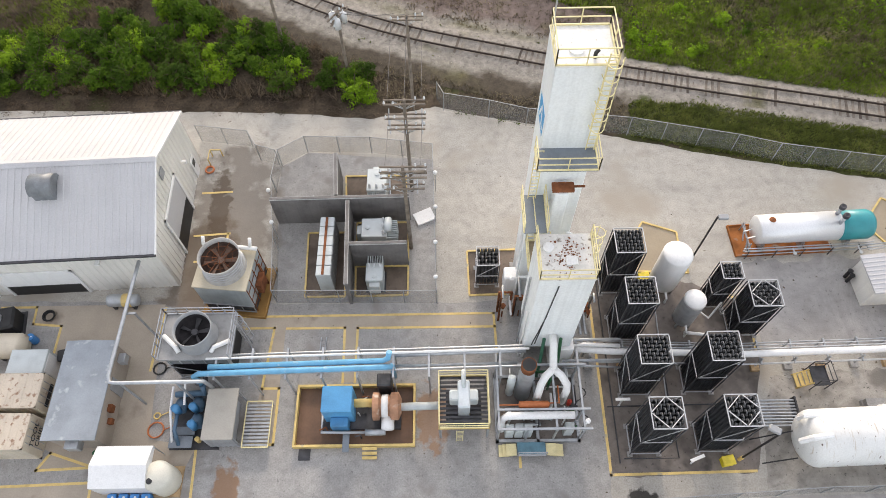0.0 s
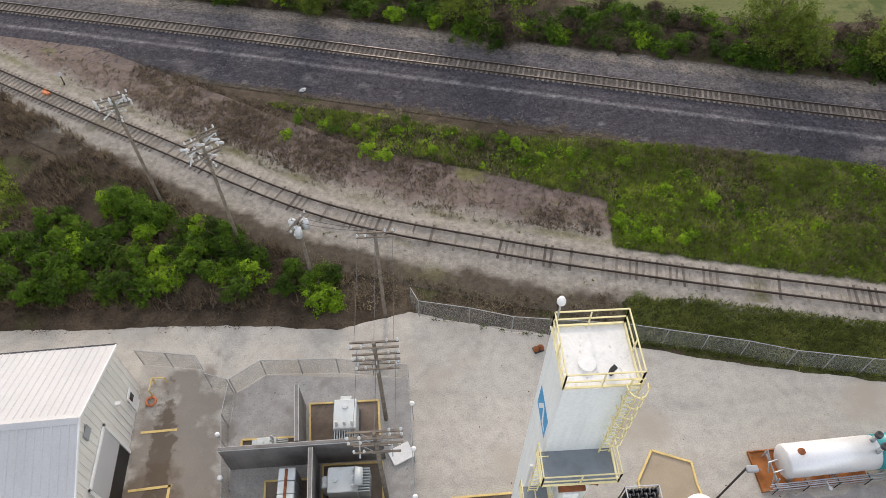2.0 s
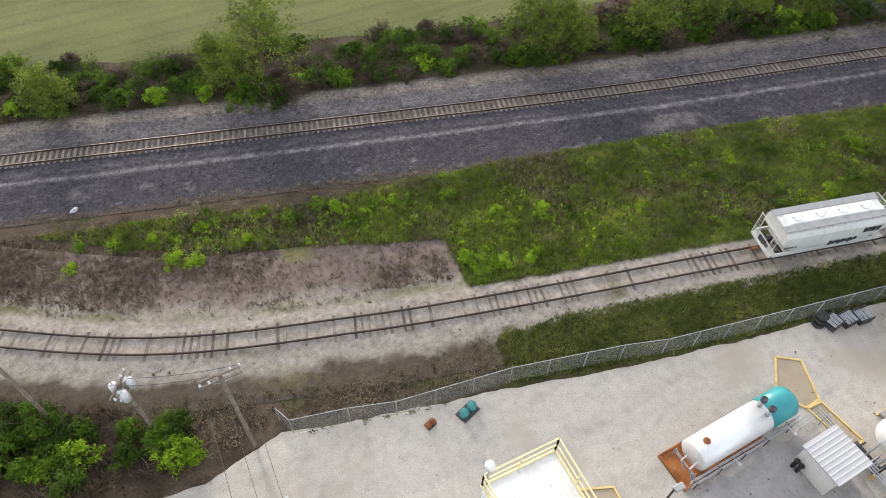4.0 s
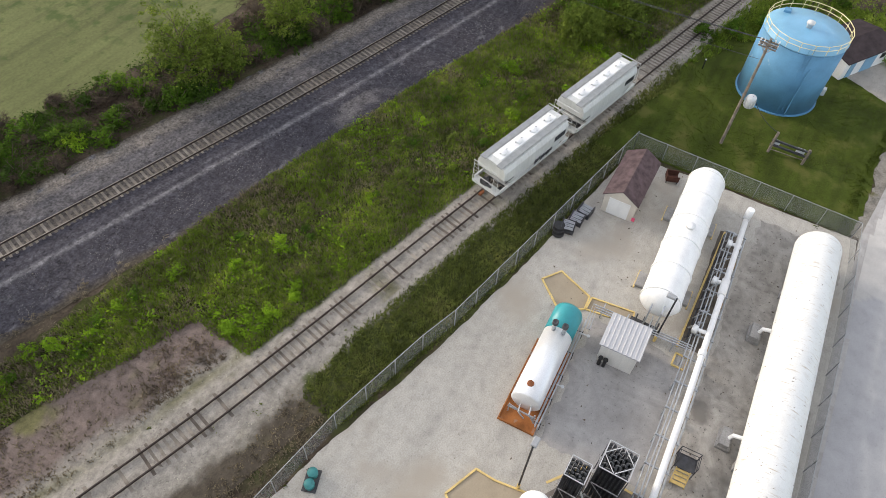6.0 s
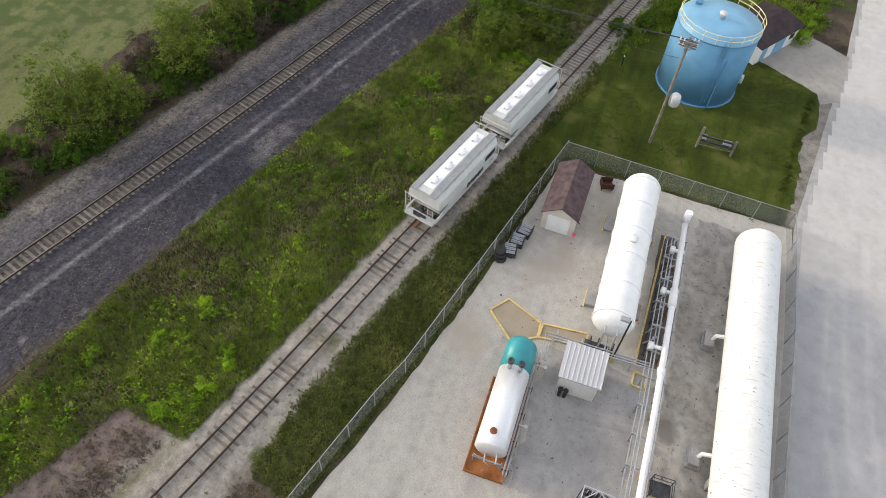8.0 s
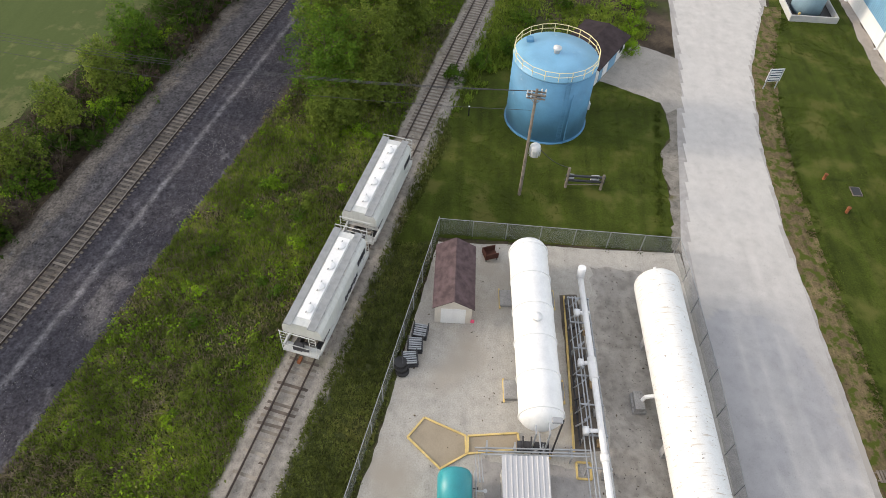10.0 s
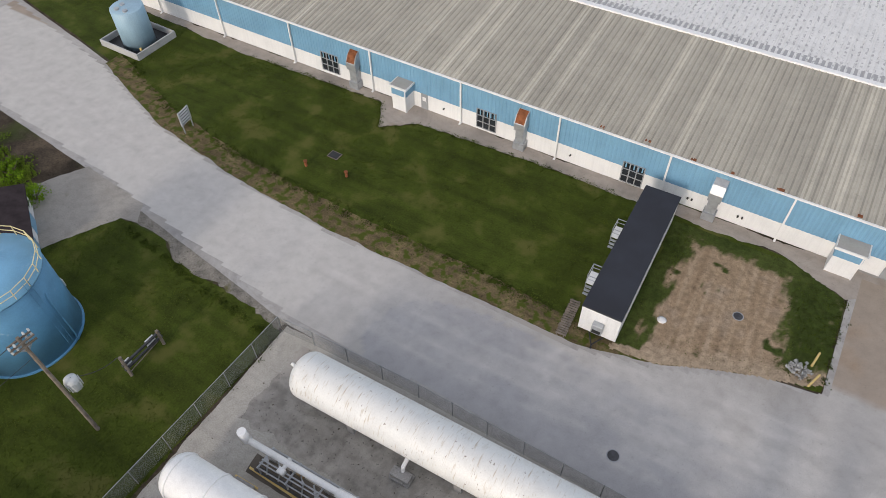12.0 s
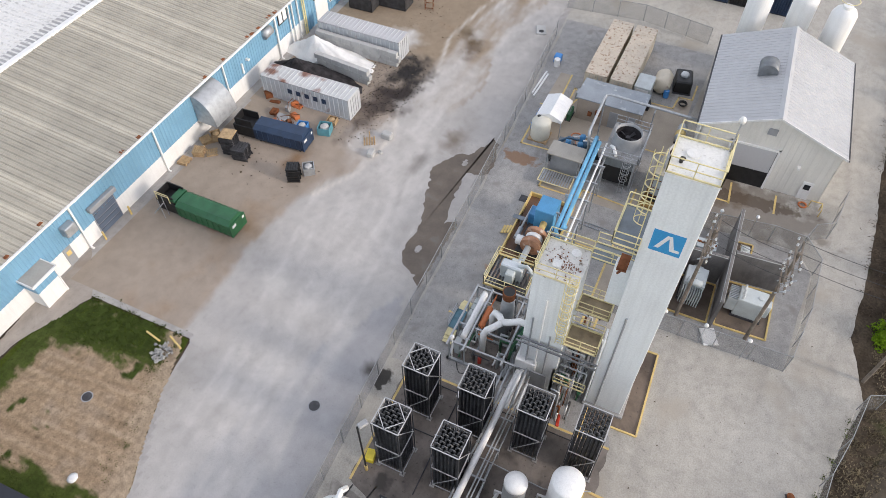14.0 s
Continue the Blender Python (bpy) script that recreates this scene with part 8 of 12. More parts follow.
for a, b in (((0.2, 0.6, 2.2), (-2.1, 0.6, 0.3)), ((0.3, -1.0, 1.4), (-1.6, -1.0, 0.2))):
    part("strut", Shape().bar(a, b, 0.1), M_BLACK, T2, "dark slanting strut")

# insulated header line with its trench
sheet("pipe_trench", [(32.6, 13.9), (32.9, 12.0), (46.8, 12.9), (46.6, 14.4)], 0.012, mat("oily_trench_floor", (0.14, 0.12, 0.1), 0.9, dark=0.7, light=1.2, scale=0.6, fine=8, bump=0.2), "dark oily pipe trench floor", "trench", 0.1)
PL = thing("header_pipeline", 0, 0, 0, 0, "white insulated overhead header pipe on low supports", "pipeline")
main = [(5.8, 12.35, 2.3), (8.5, 12.2, 2.05), (17.8, 11.9, 2.0), (27.6, 12.15, 2.0), (38, 12.55, 2.0), (47.3, 12.95, 2.0)]
part("header_pipe", Shape().tube(main, 0.24, 14), M_WHITE, PL, "white insulated pipe", True)
part("pipe_cap", Shape().tube([(47.1, 12.94, 1.9), (47.35, 12.95, 2.5), (47.4, 12.95, 3.0)], 0.34, 12), M_WHITE, PL, smooth=True)
for k, x in enumerate((33.5, 39.0, 43.6)):
    part("side_branch", Shape().tube([(x, 12.45, 2.0), (x, 13.3, 1.9)], 0.16, 10).cbox(x, 13.45, 1.6, 0.5, 0.4, 0.5), M_WHITE, PL, smooth=True)
for a, b, r in ((37.6, 39.4, 0.34), (31.2, 31.8, 0.31)):
    part("valve_lagging", Shape().tube([(a, 12.3 + 0.04 * (a - 31.2), 2.0), (b, 12.3 + 0.04 * (b - 31.2), 2.0)], r, 12), M_WHITE, PL, smooth=True)
for d, r, z, m in ((0.55, 0.06, 1.5, M_STEEL), (0.8, 0.05, 1.5, M_STEEL), (-0.5, 0.08, 1.3, M_STEEL), (1.1, 0.05, 1.2, M_STEEL)):
    part("service_pipe", Shape().tube([(x, y + d, z) for x, y, _ in main[:-1]] + [(45.5, 12.85 + d, z)], r, 6), m, PL, "thin steel service pipe")
for k in range(17):
    x = 7.0 + k * 2.4
    y = np.interp(x, [p[0] for p in main], [p[1] for p in main])
    sp = part("pipe_support", Shape().cbox(x, y - 0.3, 0, 0.1, 0.1, 1.75).cbox(x, y + 1.1, 0, 0.1, 0.1, 1.5).box(x - 0.06, y - 0.6, 1.35, x + 0.06, y + 1.2, 1.46), M_STEEL, PL, "steel pipe support")
    part("footing", Shape().bev(x - 0.3, y - 0.65, 0, x + 0.3, y - 0.05, 0.3, 0.03), M_WOOD if k % 2 else M_CONC, sp)
t = thing("yellow_curb", 0, 0, 0, 0, "long yellow painted curb beside the pipe trench", "curb")
part("curb", Shape().box(32.5, 13.95, 0, 46.5, 14.1, 0.15), M_YELLOW, t)
t = thing("valve_manifold", 0, 0, 0, 0, "tangle of steel pipes and valves in the trench", "pipework")
for k in range(12):
    x = 33.5 + k * 1.05
    part("branch_pipe", Shape().tube([(x, 13.8, 0.3), (x, 13.3, 0.9 + 0.3 * (k % 3)), (x + 0.5, 12.9, 0.9 + 0.3 * (k % 3))], 0.05 + 0.02 * (k % 2), 6).lathe([(0.12, 0), (0.12, 0.05)], 8, at=(x, 13.3, 1.15 + 0.3 * (k % 3))), M_STEEL if k % 3 else M_DARKSTEEL, t)
part("long_pipe", Shape().tube([(33, 13.6, 0.35), (46, 14.0, 0.35)], 0.07, 6).tube([(33, 13.3, 0.5), (46, 13.7, 0.5)], 0.05, 6), M_DARKSTEEL, t)

# ---- pump house, trestle, heated tank ----
t = thing("pump_shed", 29.4, 17.85, 0, 2.5, "small white metal shed with a ribbed roof", "shed")
part("wall", ribbed(Shape().box(-1.3, -1.4, 0, 1.3, 1.4, 2.35), -1.3, 1.3, 0, 2.35, 1.402, 0.4, 0.02), M_CLAD, t, "pale grey metal walls")
s = Shape().add([(-1.5, -1.6, 2.4), (1.5, -1.6, 2.75), (1.5, 1.6, 2.75), (-1.5, 1.6, 2.4), (-1.5, -1.6, 2.5), (1.5, -1.6, 2.85), (1.5, 1.6, 2.85), (-1.5, 1.6, 2.5)], [(0, 3, 2, 1), (4, 5, 6, 7), (0, 1, 5, 4), (1, 2, 6, 5), (2, 3, 7, 6), (3, 0, 4, 7)])
rib_sheet(s, (-1.5, 1.6, 2.505), (-1.5, -1.6, 2.505), (3.0, 0, 0.35), (0, 0, 1), 0.35, 0.04)
part("roof", s, M_ROOFW, t, "white ribbed metal roof")
for y in (1.1, 0.7):
    part("vent_pipe", Shape().lathe([(0.14, 0), (0.14, 0.9), (0.2, 0.92), (0.2, 1.0), (0.04, 1.02)], 10, at=(-1.6, y, 0)), M_BLACK, t, "dark capped vent pipe")
part("door", Shape().box(1.3, -0.5, 0, 1.33, 0.4, 2.0), M_GREEN, t, "green door")

HT = thing("heated_tank", 20.9, 22.2, 0, 2.5, "horizontal tank with a bright steel jacket and teal end", "tank")
M_TRAY = mat("rust_orange_tray", (0.34, 0.13, 0.045), 0.9, dark=0.6, light=1.3, scale=0.9, fine=10, bump=0.15, stain=(0.3, 0.27, 0.23), stain_at=0.58, stain_scale=0.8)
sk = part("skid_tray", Shape().box(-1.2, -1.35, 0, 6.4, 1.35, 0.1), M_TRAY, HT, "rusty orange drip tray")
for a in ((-1.28, -1.43, -1.2, 1.43), (-1.2, -1.43, 6.4, -1.35), (-1.2, 1.35, 6.4, 1.43)):
    part("tray_lip", Shape().box(a[0], a[1], 0, a[2], a[3], 0.26), M_TRAY, sk)
prof = [(0.05, 0), (1.0, 0.02), (1.15, 0.15), (1.15, 6.6)]
part("jacket", Shape().lathe(prof + [(0.05, 6.6)], 32, "x", (0, 0, 1.75)), mat("bright_steel_jacket", (0.78, 0.79, 0.8), 0.36, 0.35, dark=0.93, light=1.03, scale=0.6, fine=10, bump=0.02), HT, "bright steel jacket", True)
part("teal_end", Shape().lathe([(1.17, 6.4), (1.17, 8.7), (1.05, 8.95), (0.05, 9.05)], 32, "x", (0, 0, 1.75)), mat("teal_paint", (0.02, 0.27, 0.3), 0.4, dark=0.88, light=1.1, scale=0.8, fine=12, bump=0.02), HT, "teal painted end section", True)
for x, y in ((6.1, 0.42), (6.1, -0.38)):
    fl = part("flue", Shape().lathe([(0.16, 0), (0.16, 0.85)], 14, at=(x, y, 2.75)), M_STEEL, HT, "short steel exhaust flue", True)
    part("flue_cap", Shape().lathe([(0.17, 0.82), (0.24, 0.86), (0.24, 1.15), (0.18, 1.17), (0.05, 1.05)], 14, at=(x, y, 2.75)), M_DARKSTEEL, fl, "dark flue cap", True)
part("roof_port", Shape().lathe([(0.26, 0), (0.26, 0.08), (0.02, 0.1)], 14, at=(1.0, 0.15, 2.86)), M_RUST, HT)
for x in (0.8, 4.0, 7.6):
    part("foot", Shape().box(x - 0.15, -0.9, 0.1, x + 0.15, 0.9, 0.75), M_STEEL, HT)
for z, y in ((0.5, -1.5), (0.75, -1.3), (1.0, -1.5), (1.0, -1.25)):
    part("side_pipe", Shape().tube([(-0.9, y, z), (8.6, y, z), (9.4, y + 0.1, z)], 0.05, 6), M_STEEL, HT, "thin steel pipe along the side")
for x in (-0.6, 1.6, 3.8, 6.0, 8.2):
    part("pipe_bracket", Shape().bar((x, -1.6, 0), (x, -1.6, 1.1), 0.06).bar((x, -1.6, 0.9), (x, -1.1, 0.9), 0.06), M_DARKSTEEL, HT)
part("end_cradle", Shape().bar((-0.35, -1.0, 0.1), (-0.35, -1.0, 1.3), 0.1).bar((-0.35, 1.0, 0.1), (-0.35, 1.0, 1.3), 0.1).bar((-0.35, -1.1, 0.9), (-0.35, 1.1, 0.9), 0.12).bar((-0.35, -1.4, 0.5), (-0.35, 1.0, 1.25), 0.07), M_STEEL, HT, "grey steel end cradle")
for y0, z in ((-0.5, 1.6), (0.3, 1.3)):
    part("end_pipe", Shape().tube([(0.05, y0, z), (-0.6, y0 - 0.1, z - 0.1), (-0.6, y0 - 0.6, 0.6)], 0.06, 6), M_STEEL, HT)
for x, yb in ((2.9, -1.9), (8.0, -2.1)):
    part("side_valve", Shape().tube([(x, -1.4, 1.0), (x, yb, 1.05)], 0.05, 6).lathe([(0.14, 0), (0.14, 0.05)], 10, at=(x, yb, 1.05)), M_INSUL, HT, "pale side valve")
TS = thing("pipe_trestle", 0, 0, 0, 0, "low steel pipe trestle from the tanks to the header", "pipework")
for d in (0.0, 0.22, 0.45):
    part("pipe", Shape().tube([(29.5, 20.6 + d, 1.2), (31.5 + d, 20.8 + d, 1.2), (31.9 + d, 13.0, 1.2)], 0.06, 6), M_STEEL, TS)
for y in (20.4, 18.4, 16.4, 14.4):
    part("trestle_leg", Shape().cbox(31.8, y, 0, 0.08, 0.08, 1.15).cbox(32.5, y, 0, 0.08, 0.08, 1.15).box(31.7, y - 0.05, 1.05, 32.6, y + 0.05, 1.15), M_STEEL, TS)
part("cross_grating", Shape().box(32.2, 16.0, 0.5, 33.0, 18.2, 0.56), M_DARKSTEEL, TS, "dark steel grating")
for y in (16.0, 16.6, 17.2, 17.8):
    part("manifold_pipe", Shape().tube([(32.0, y, 0.7), (33.2, y, 0.9)], 0.06, 6), M_DARKSTEEL, TS)


def curbed_pad(name, poly, label, m=None):
    """A concrete pad with a yellow painted curb round it."""
    t = thing(name, 0, 0, 0, 0, label, "pad", "", "structure")
    s = Shape()
    s.prism(poly, 0.0, 0.03)
    part("pad", s, m or M_PAD, t)
    for (x0, y0), (x1, y1) in zip(poly, poly[1:] + poly[:1]):
        d = math.hypot(x1 - x0, y1 - y0)
        nx, ny = -(y1 - y0) / d * 0.07, (x1 - x0) / d * 0.07
        part("curb", Shape().prism([(x0 - nx, y0 - ny), (x1 - nx, y1 - ny), (x1 + nx, y1 + ny), (x0 + nx, y0 + ny)], 0.0, 0.12), M_YELLOW, t, "yellow painted curb")


M_PAD = mat("tan_pad_concrete", (0.36, 0.3, 0.22), 0.9, dark=0.85, light=1.1, scale=0.4, fine=9, bump=0.12, stain=(0.26, 0.22, 0.17), stain_at=0.6, stain_scale=0.4)
curbed_pad("spill_pad", [(32.87, 26.1), (30.7, 23.6), (31.9, 21.8), (33.3, 21.9), (34.5, 25.0)], "tan concrete spill pad with yellow curbs")
curbed_pad("spill_trench", [(31.95, 21.7), (33.3, 21.7), (33.8, 18.1), (32.6, 17.9)], "tan concrete trench with yellow curbs")
curbed_pad("spill_pad", [(12.85, 24.1), (11.4, 22.0), (11.4, 19.6), (15.75, 19.4), (15.4, 21.6), (15.45, 23.1)], "tan concrete spill pad with yellow curbs")
curbed_pad("sump_pit", [(30.7, 13.9), (30.7, 12.9), (31.9, 12.9), (31.9, 13.9)], "small sump with yellow curbs", M_CONC)

# ---- brown garden shed and fence-side clutter ----
t = thing("garden_shed", 43.05, 23.35, 0, 1.0, "cream garden shed with a brown shingle roof", "shed")
part("wall", Shape().prism([(0, -1.5), (6.2, -1.5), (6.2, 1.5), (0, 1.5)], 0, 2.3).add([(0, -1.5, 2.3), (0, 1.5, 2.3), (0, 0, 3.2), (6.2, -1.5, 2.3), (6.2, 1.5, 2.3), (6.2, 0, 3.2)], [(0, 2, 1), (3, 4, 5)]), mat("cream_siding", (0.6, 0.55, 0.48), 0.7, dark=0.92, light=1.05, scale=1, fine=12, bump=0.05), t, "cream siding")
M_SHINGLE = mat("brown_shingles", (0.1, 0.07, 0.072), 0.95, dark=0.7, light=1.3, scale=1.8, fine=9, bump=0.35)
for sd in (-1, 1):
    part("roof_slope", Shape().add([(-0.2, sd * 1.7, 2.2), (6.4, sd * 1.7, 2.2), (6.4, 0, 3.27), (-0.2, 0, 3.27), (-0.2, sd * 1.7, 2.28), (6.4, sd * 1.7, 2.28), (6.4, 0, 3.35), (-0.2, 0, 3.35)], [(0, 1, 2, 3), (4, 7, 6, 5), (0, 4, 5, 1), (0, 3, 7, 4), (1, 5, 6, 2)]), M_SHINGLE, t, "brown shingle roof")
part("roll_door", Shape().box(-0.05, -1.0, 0.05, -0.0, 1.0, 2.0), M_WHITE, t, "white roll-up door")
part("pink_marker", Shape().box(-0.12, -1.75, 0.3, -0.04, -1.45, 0.7), mat("pink_tape", (0.8, 0.1, 0.2), 0.6), t, "pink marker panel")
for k, (x, y) in enumerate(((39.2, 26.5), (40.5, 26.2), (41.8, 25.9))):
    t = thing("pipe_bundle", x, y, 0, 100 - k * 8, "bundle of pale steel tubes on a dark rack", "pipe bundle", "fence-side racks")
    part("rack", Shape().box(-0.6, -0.6, 0, 0.6, 0.6, 0.35).box(-0.62, -0.62, 0.35, -0.55, 0.62, 0.8).box(0.55, -0.62, 0.35, 0.62, 0.62, 0.8), M_DARKSTEEL, t)
    for j in range(6):
        part("tube", Shape().tube([(-0.5, -0.5 + j * 0.2, 0.55 + 0.05 * (j % 2)), (0.5, -0.5 + j * 0.2, 0.6)], 0.07, 6), M_STEEL, t)
t = thing("tyre_pile", 38.2, 27.0, 0, 0, "black tyres heaped by the fence", "tyres")
for j in range(3):
    part("tyre", Shape().lathe([(0.28, 0), (0.5, 0.02), (0.55, 0.12), (0.5, 0.22), (0.28, 0.24)], 14, at=(0.25 * j, 0.1 * j, 0.23 * j)), M_BLACK, t)
t = thing("scrap_cart", 50.3, 20.4, 0, 20, "small rusty open cart by the fence", "cart")
part("tub", Shape().box(-0.5, -0.6, 0.3, 0.5, 0.6, 0.36).box(-0.5, -0.6, 0.36, -0.44, 0.6, 0.95).box(0.44, -0.6, 0.36, 0.5, 0.6, 0.95).box(-0.5, 0.54, 0.36, 0.5, 0.6, 0.95), mat("dark_rust", (0.09, 0.04, 0.03), 0.9), t)
for x in (-0.4, 0.4):
    for y in (-0.5, 0.5):
        part("leg", Shape().cbox(x, y, 0, 0.08, 0.08, 0.3), M_DARKSTEEL, t)
for x, y, m, lb in ((8.9, 32.4, mat("teal_pump_paint", (0.03, 0.2, 0.2), 0.5), "teal pump set on a small pallet"), (6.0, 32.7, M_RUST, "rusty cast part lying on gravel")):
    t = thing("pump_set" if lb[0] == "t" else "cast_part", x, y, 0, 20, lb, "machine part")
    part("base", Shape().box(-0.8, -0.5, 0, 0.8, 0.5, 0.1) if lb[0] == "t" else Shape().box(-0.4, -0.3, 0, 0.4, 0.3, 0.06), M_DARKSTEEL, t)
    for j in (-1, 1):
        part("casing", Shape().lathe([(0.1, 0.1), (0.35, 0.15), (0.38, 0.6), (0.2, 0.75), (0.05, 0.78)], 10, at=(j * 0.4, 0, 0)) if lb[0] == "t" else Shape().lathe([(0.2, 0.06), (0.28, 0.2), (0.1, 0.35)], 9, at=(j * 0.2, 0, 0)), m, t)


# ---- lamp posts ----
def lamp_post(x, y, h, turn, label):
    t = thing("yard_lamp", x, y, 0, turn, label, "yard lamp", "yard lamps")
    part("base", Shape().lathe([(0.12, 0), (0.12, 0.7), (0.08, 0.72)], 10), M_YELLOW, t, "yellow painted base")
    part("mast", Shape().tube([(0, 0, 0.5), (0, 0, h)], 0.07, 8), M_BLACK, t, "dark steel mast")
    part("head", Shape().bev(0.05, -0.2, h - 0.1, 0.75, 0.2, h + 0.12, 0.05), M_GREYPAINT, t, "grey box lamp head")


lamp_post(15.75, 20.0, 7.2, 0, "tall dark lamp post with a box head")
lamp_post(16.5, 5.1, 7.0, 150, "tall dark lamp post near the road fence")
lamp_post(32.1, 15.8, 6.0, 90, "dark lamp post beside the storage tank")

# ---- plant ground ----
M_OILY = mat("oil_stained_concrete", (0.2, 0.172, 0.152), 0.85, dark=0.6, light=1.25, scale=0.35, fine=8, bump=0.12, stain=(0.07, 0.062, 0.055), stain_at=0.56, stain_scale=0.5, speck=0.4, marble=0.25)
M_TANCONC = mat("tan_walkway_concrete", (0.4, 0.345, 0.28), 0.85, dark=0.88, light=1.08, scale=0.5, fine=9, bump=0.1, stain=(0.24, 0.2, 0.16), stain_at=0.6, stain_scale=0.4)
M_BROWN = mat("rust_washed_concrete", (0.17, 0.13, 0.1), 0.8, dark=0.65, light=1.25, scale=0.4, fine=8, bump=0.12, stain=(0.085, 0.062, 0.045), stain_at=0.55, stain_scale=0.3, marble=0.35, speck=0.35)
sheet("process_slab", [(-44, 17.8), (-44, -0.2), (-26.8, 0.9), (-9.6, 1.7), (7.7, 2.4), (7.7, 20.4), (2, 17.2), (-16, 17.2), (-24, 17.6)], 0.012, M_CONC, "grey concrete slab under the process plant", "pavement", 0.15)
sheet("cage_slab", [(7.75, 4.1), (17.6, 4.3), (19.6, 12.6), (19.6, 16.8), (11.6, 20.3), (7.75, 20.3)], 0.018, M_OILY, "dark oil-stained concrete under the vaporizers", "pavement", 0.3)
sheet("tank_slab", [(18, 3.2), (50, 4.0), (50, 11.6), (33, 11.5), (20, 10.9)], 0.011, mat("grey_gravel", (0.37, 0.345, 0.31), 0.95, speck=0.6, marble=0.3, dark=0.8, light=1.15, scale=0.25, fine=9, bump=0.3, stain=(0.2, 0.185, 0.165), stain_at=0.58, stain_scale=0.3), "grey gravel beside the long tank", "gravel", 0.4)
sheet("east_gravel", [(19.6, 20.3), (20, 12.8), (31.6, 13.2), (31.4, 21), (27, 20.6)], 0.011, mat("fine_grey_gravel", (0.36, 0.345, 0.33), 0.95, speck=0.3, marble=0.2, dark=0.82, light=1.12, scale=0.22, fine=9, bump=0.3), "fine grey gravel beside the pump shed", "gravel", 0.5)
sheet("transformer_slab", [(-16.2, 17.3), (-17.3, 27.6), (-17.2, 30.3), (-15.1, 31.7), (-4.2, 30.8), (-3.9, 17.2)], 0.013, M_CONC, "grey concrete floor of the transformer yard", "pavement", 0.1)
sheet("walkway", [(-18.7, 16.1), (0.4, 16.25), (0.45, 15.2), (-9.85, 15.2), (-9.85, 10.9), (-10.8, 10.9), (-10.8, 15.2), (-15.3, 15.2), (-15.3, 6.5), (-17.1, 6.5), (-16.6, 10.5), (-16.2, 15.2), (-18.7, 15.2)], 0.016, M_TANCONC, "tan concrete walkway", "walkway", 0.0)
sheet("west_walkway", [(-37.4, 17.3), (-34.6, 17.2), (-34.4, 15.8), (-32.4, 15.6), (-32.2, 6.9), (-30.5, 6.1), (-31.3, 4.9), (-27.3, 5.1), (-27.3, 4.1), (-33.4, 3.9), (-33.4, 2.6), (-22, 2.6), (-20.6, 6.4), (-24, 7), (-24.8, 17.3)], 0.015, M_TANCONC, "tan concrete paving round the control hut", "pavement", 0.0)


def painted_line(pts, label="yellow painted floor line", w=0.18):
    t = thing("floor_line", 0, 0, 0, 0, label, "floor marking", "yellow floor lines", "structure")
    for (x0, y0), (x1, y1) in zip(pts, pts[1:]):
        d = math.hypot(x1 - x0, y1 - y0)
        ux, uy = (x1 - x0) / d, (y1 - y0) / d
        nx, ny = -uy * w / 2, ux * w / 2
        x0, y0, x1, y1 = x0 - ux * w / 2, y0 - uy * w / 2, x1 + ux * w / 2, y1 + uy * w / 2
        s = Shape().prism([(x0 - nx, y0 - ny), (x1 - nx, y1 - ny), (x1 + nx, y1 + ny), (x0 + nx, y0 + ny)], 0.016, 0.03)
        part("stripe", s, M_YELLOW, t)


for pl in ([(-18.7, 16.15), (0.38, 16.2), (0.5, 12.6)], [(-15.2, 15.15), (-10.85, 15.15), (-10.75, 10.9)], [(0.42, 15.1), (-9.87, 15.12), (-9.87, 10.9)], [(-18.8, 15.2), (-16.15, 15.2), (-16.55, 10.5), (-15.3, 10.5), (-15.3, 6.5), (-17.1, 6.5)],
           [(-37.4, 17.2), (-34.7, 17.2), (-34.6, 15.8), (-32.4, 15.6), (-32.3, 6.9), (-33.4, 6.4)], [(-30.6, 6.1), (-27.4, 5.1), (-31.3, 4.95), (-30.6, 6.1)], [(-33.4, 3.9), (-27.3, 4.1), (-27.2, 2.4)], [(7.75, 4.2), (7.75, 20.2)], [(7.75, 4.2), (17.5, 4.35)],
           [(-24.7, 17.0), (-24.9, 12.0)], [(-23.6, 23.4), (-20.8, 23.6)], [(-23.6, 27.6), (-21.2, 27.7)], [(-23.2, 21.0), (-20.9, 21.1), (-20.9, 23.6)], [(-20.6, 6.6), (-20.4, 2.7), (-24.5, 2.6)], [(1.7, 4.8), (1.7, 5.8)], [(19.5, 13.0), (19.6, 16.6), (17.2, 18.4)]):
    painted_line(pl)

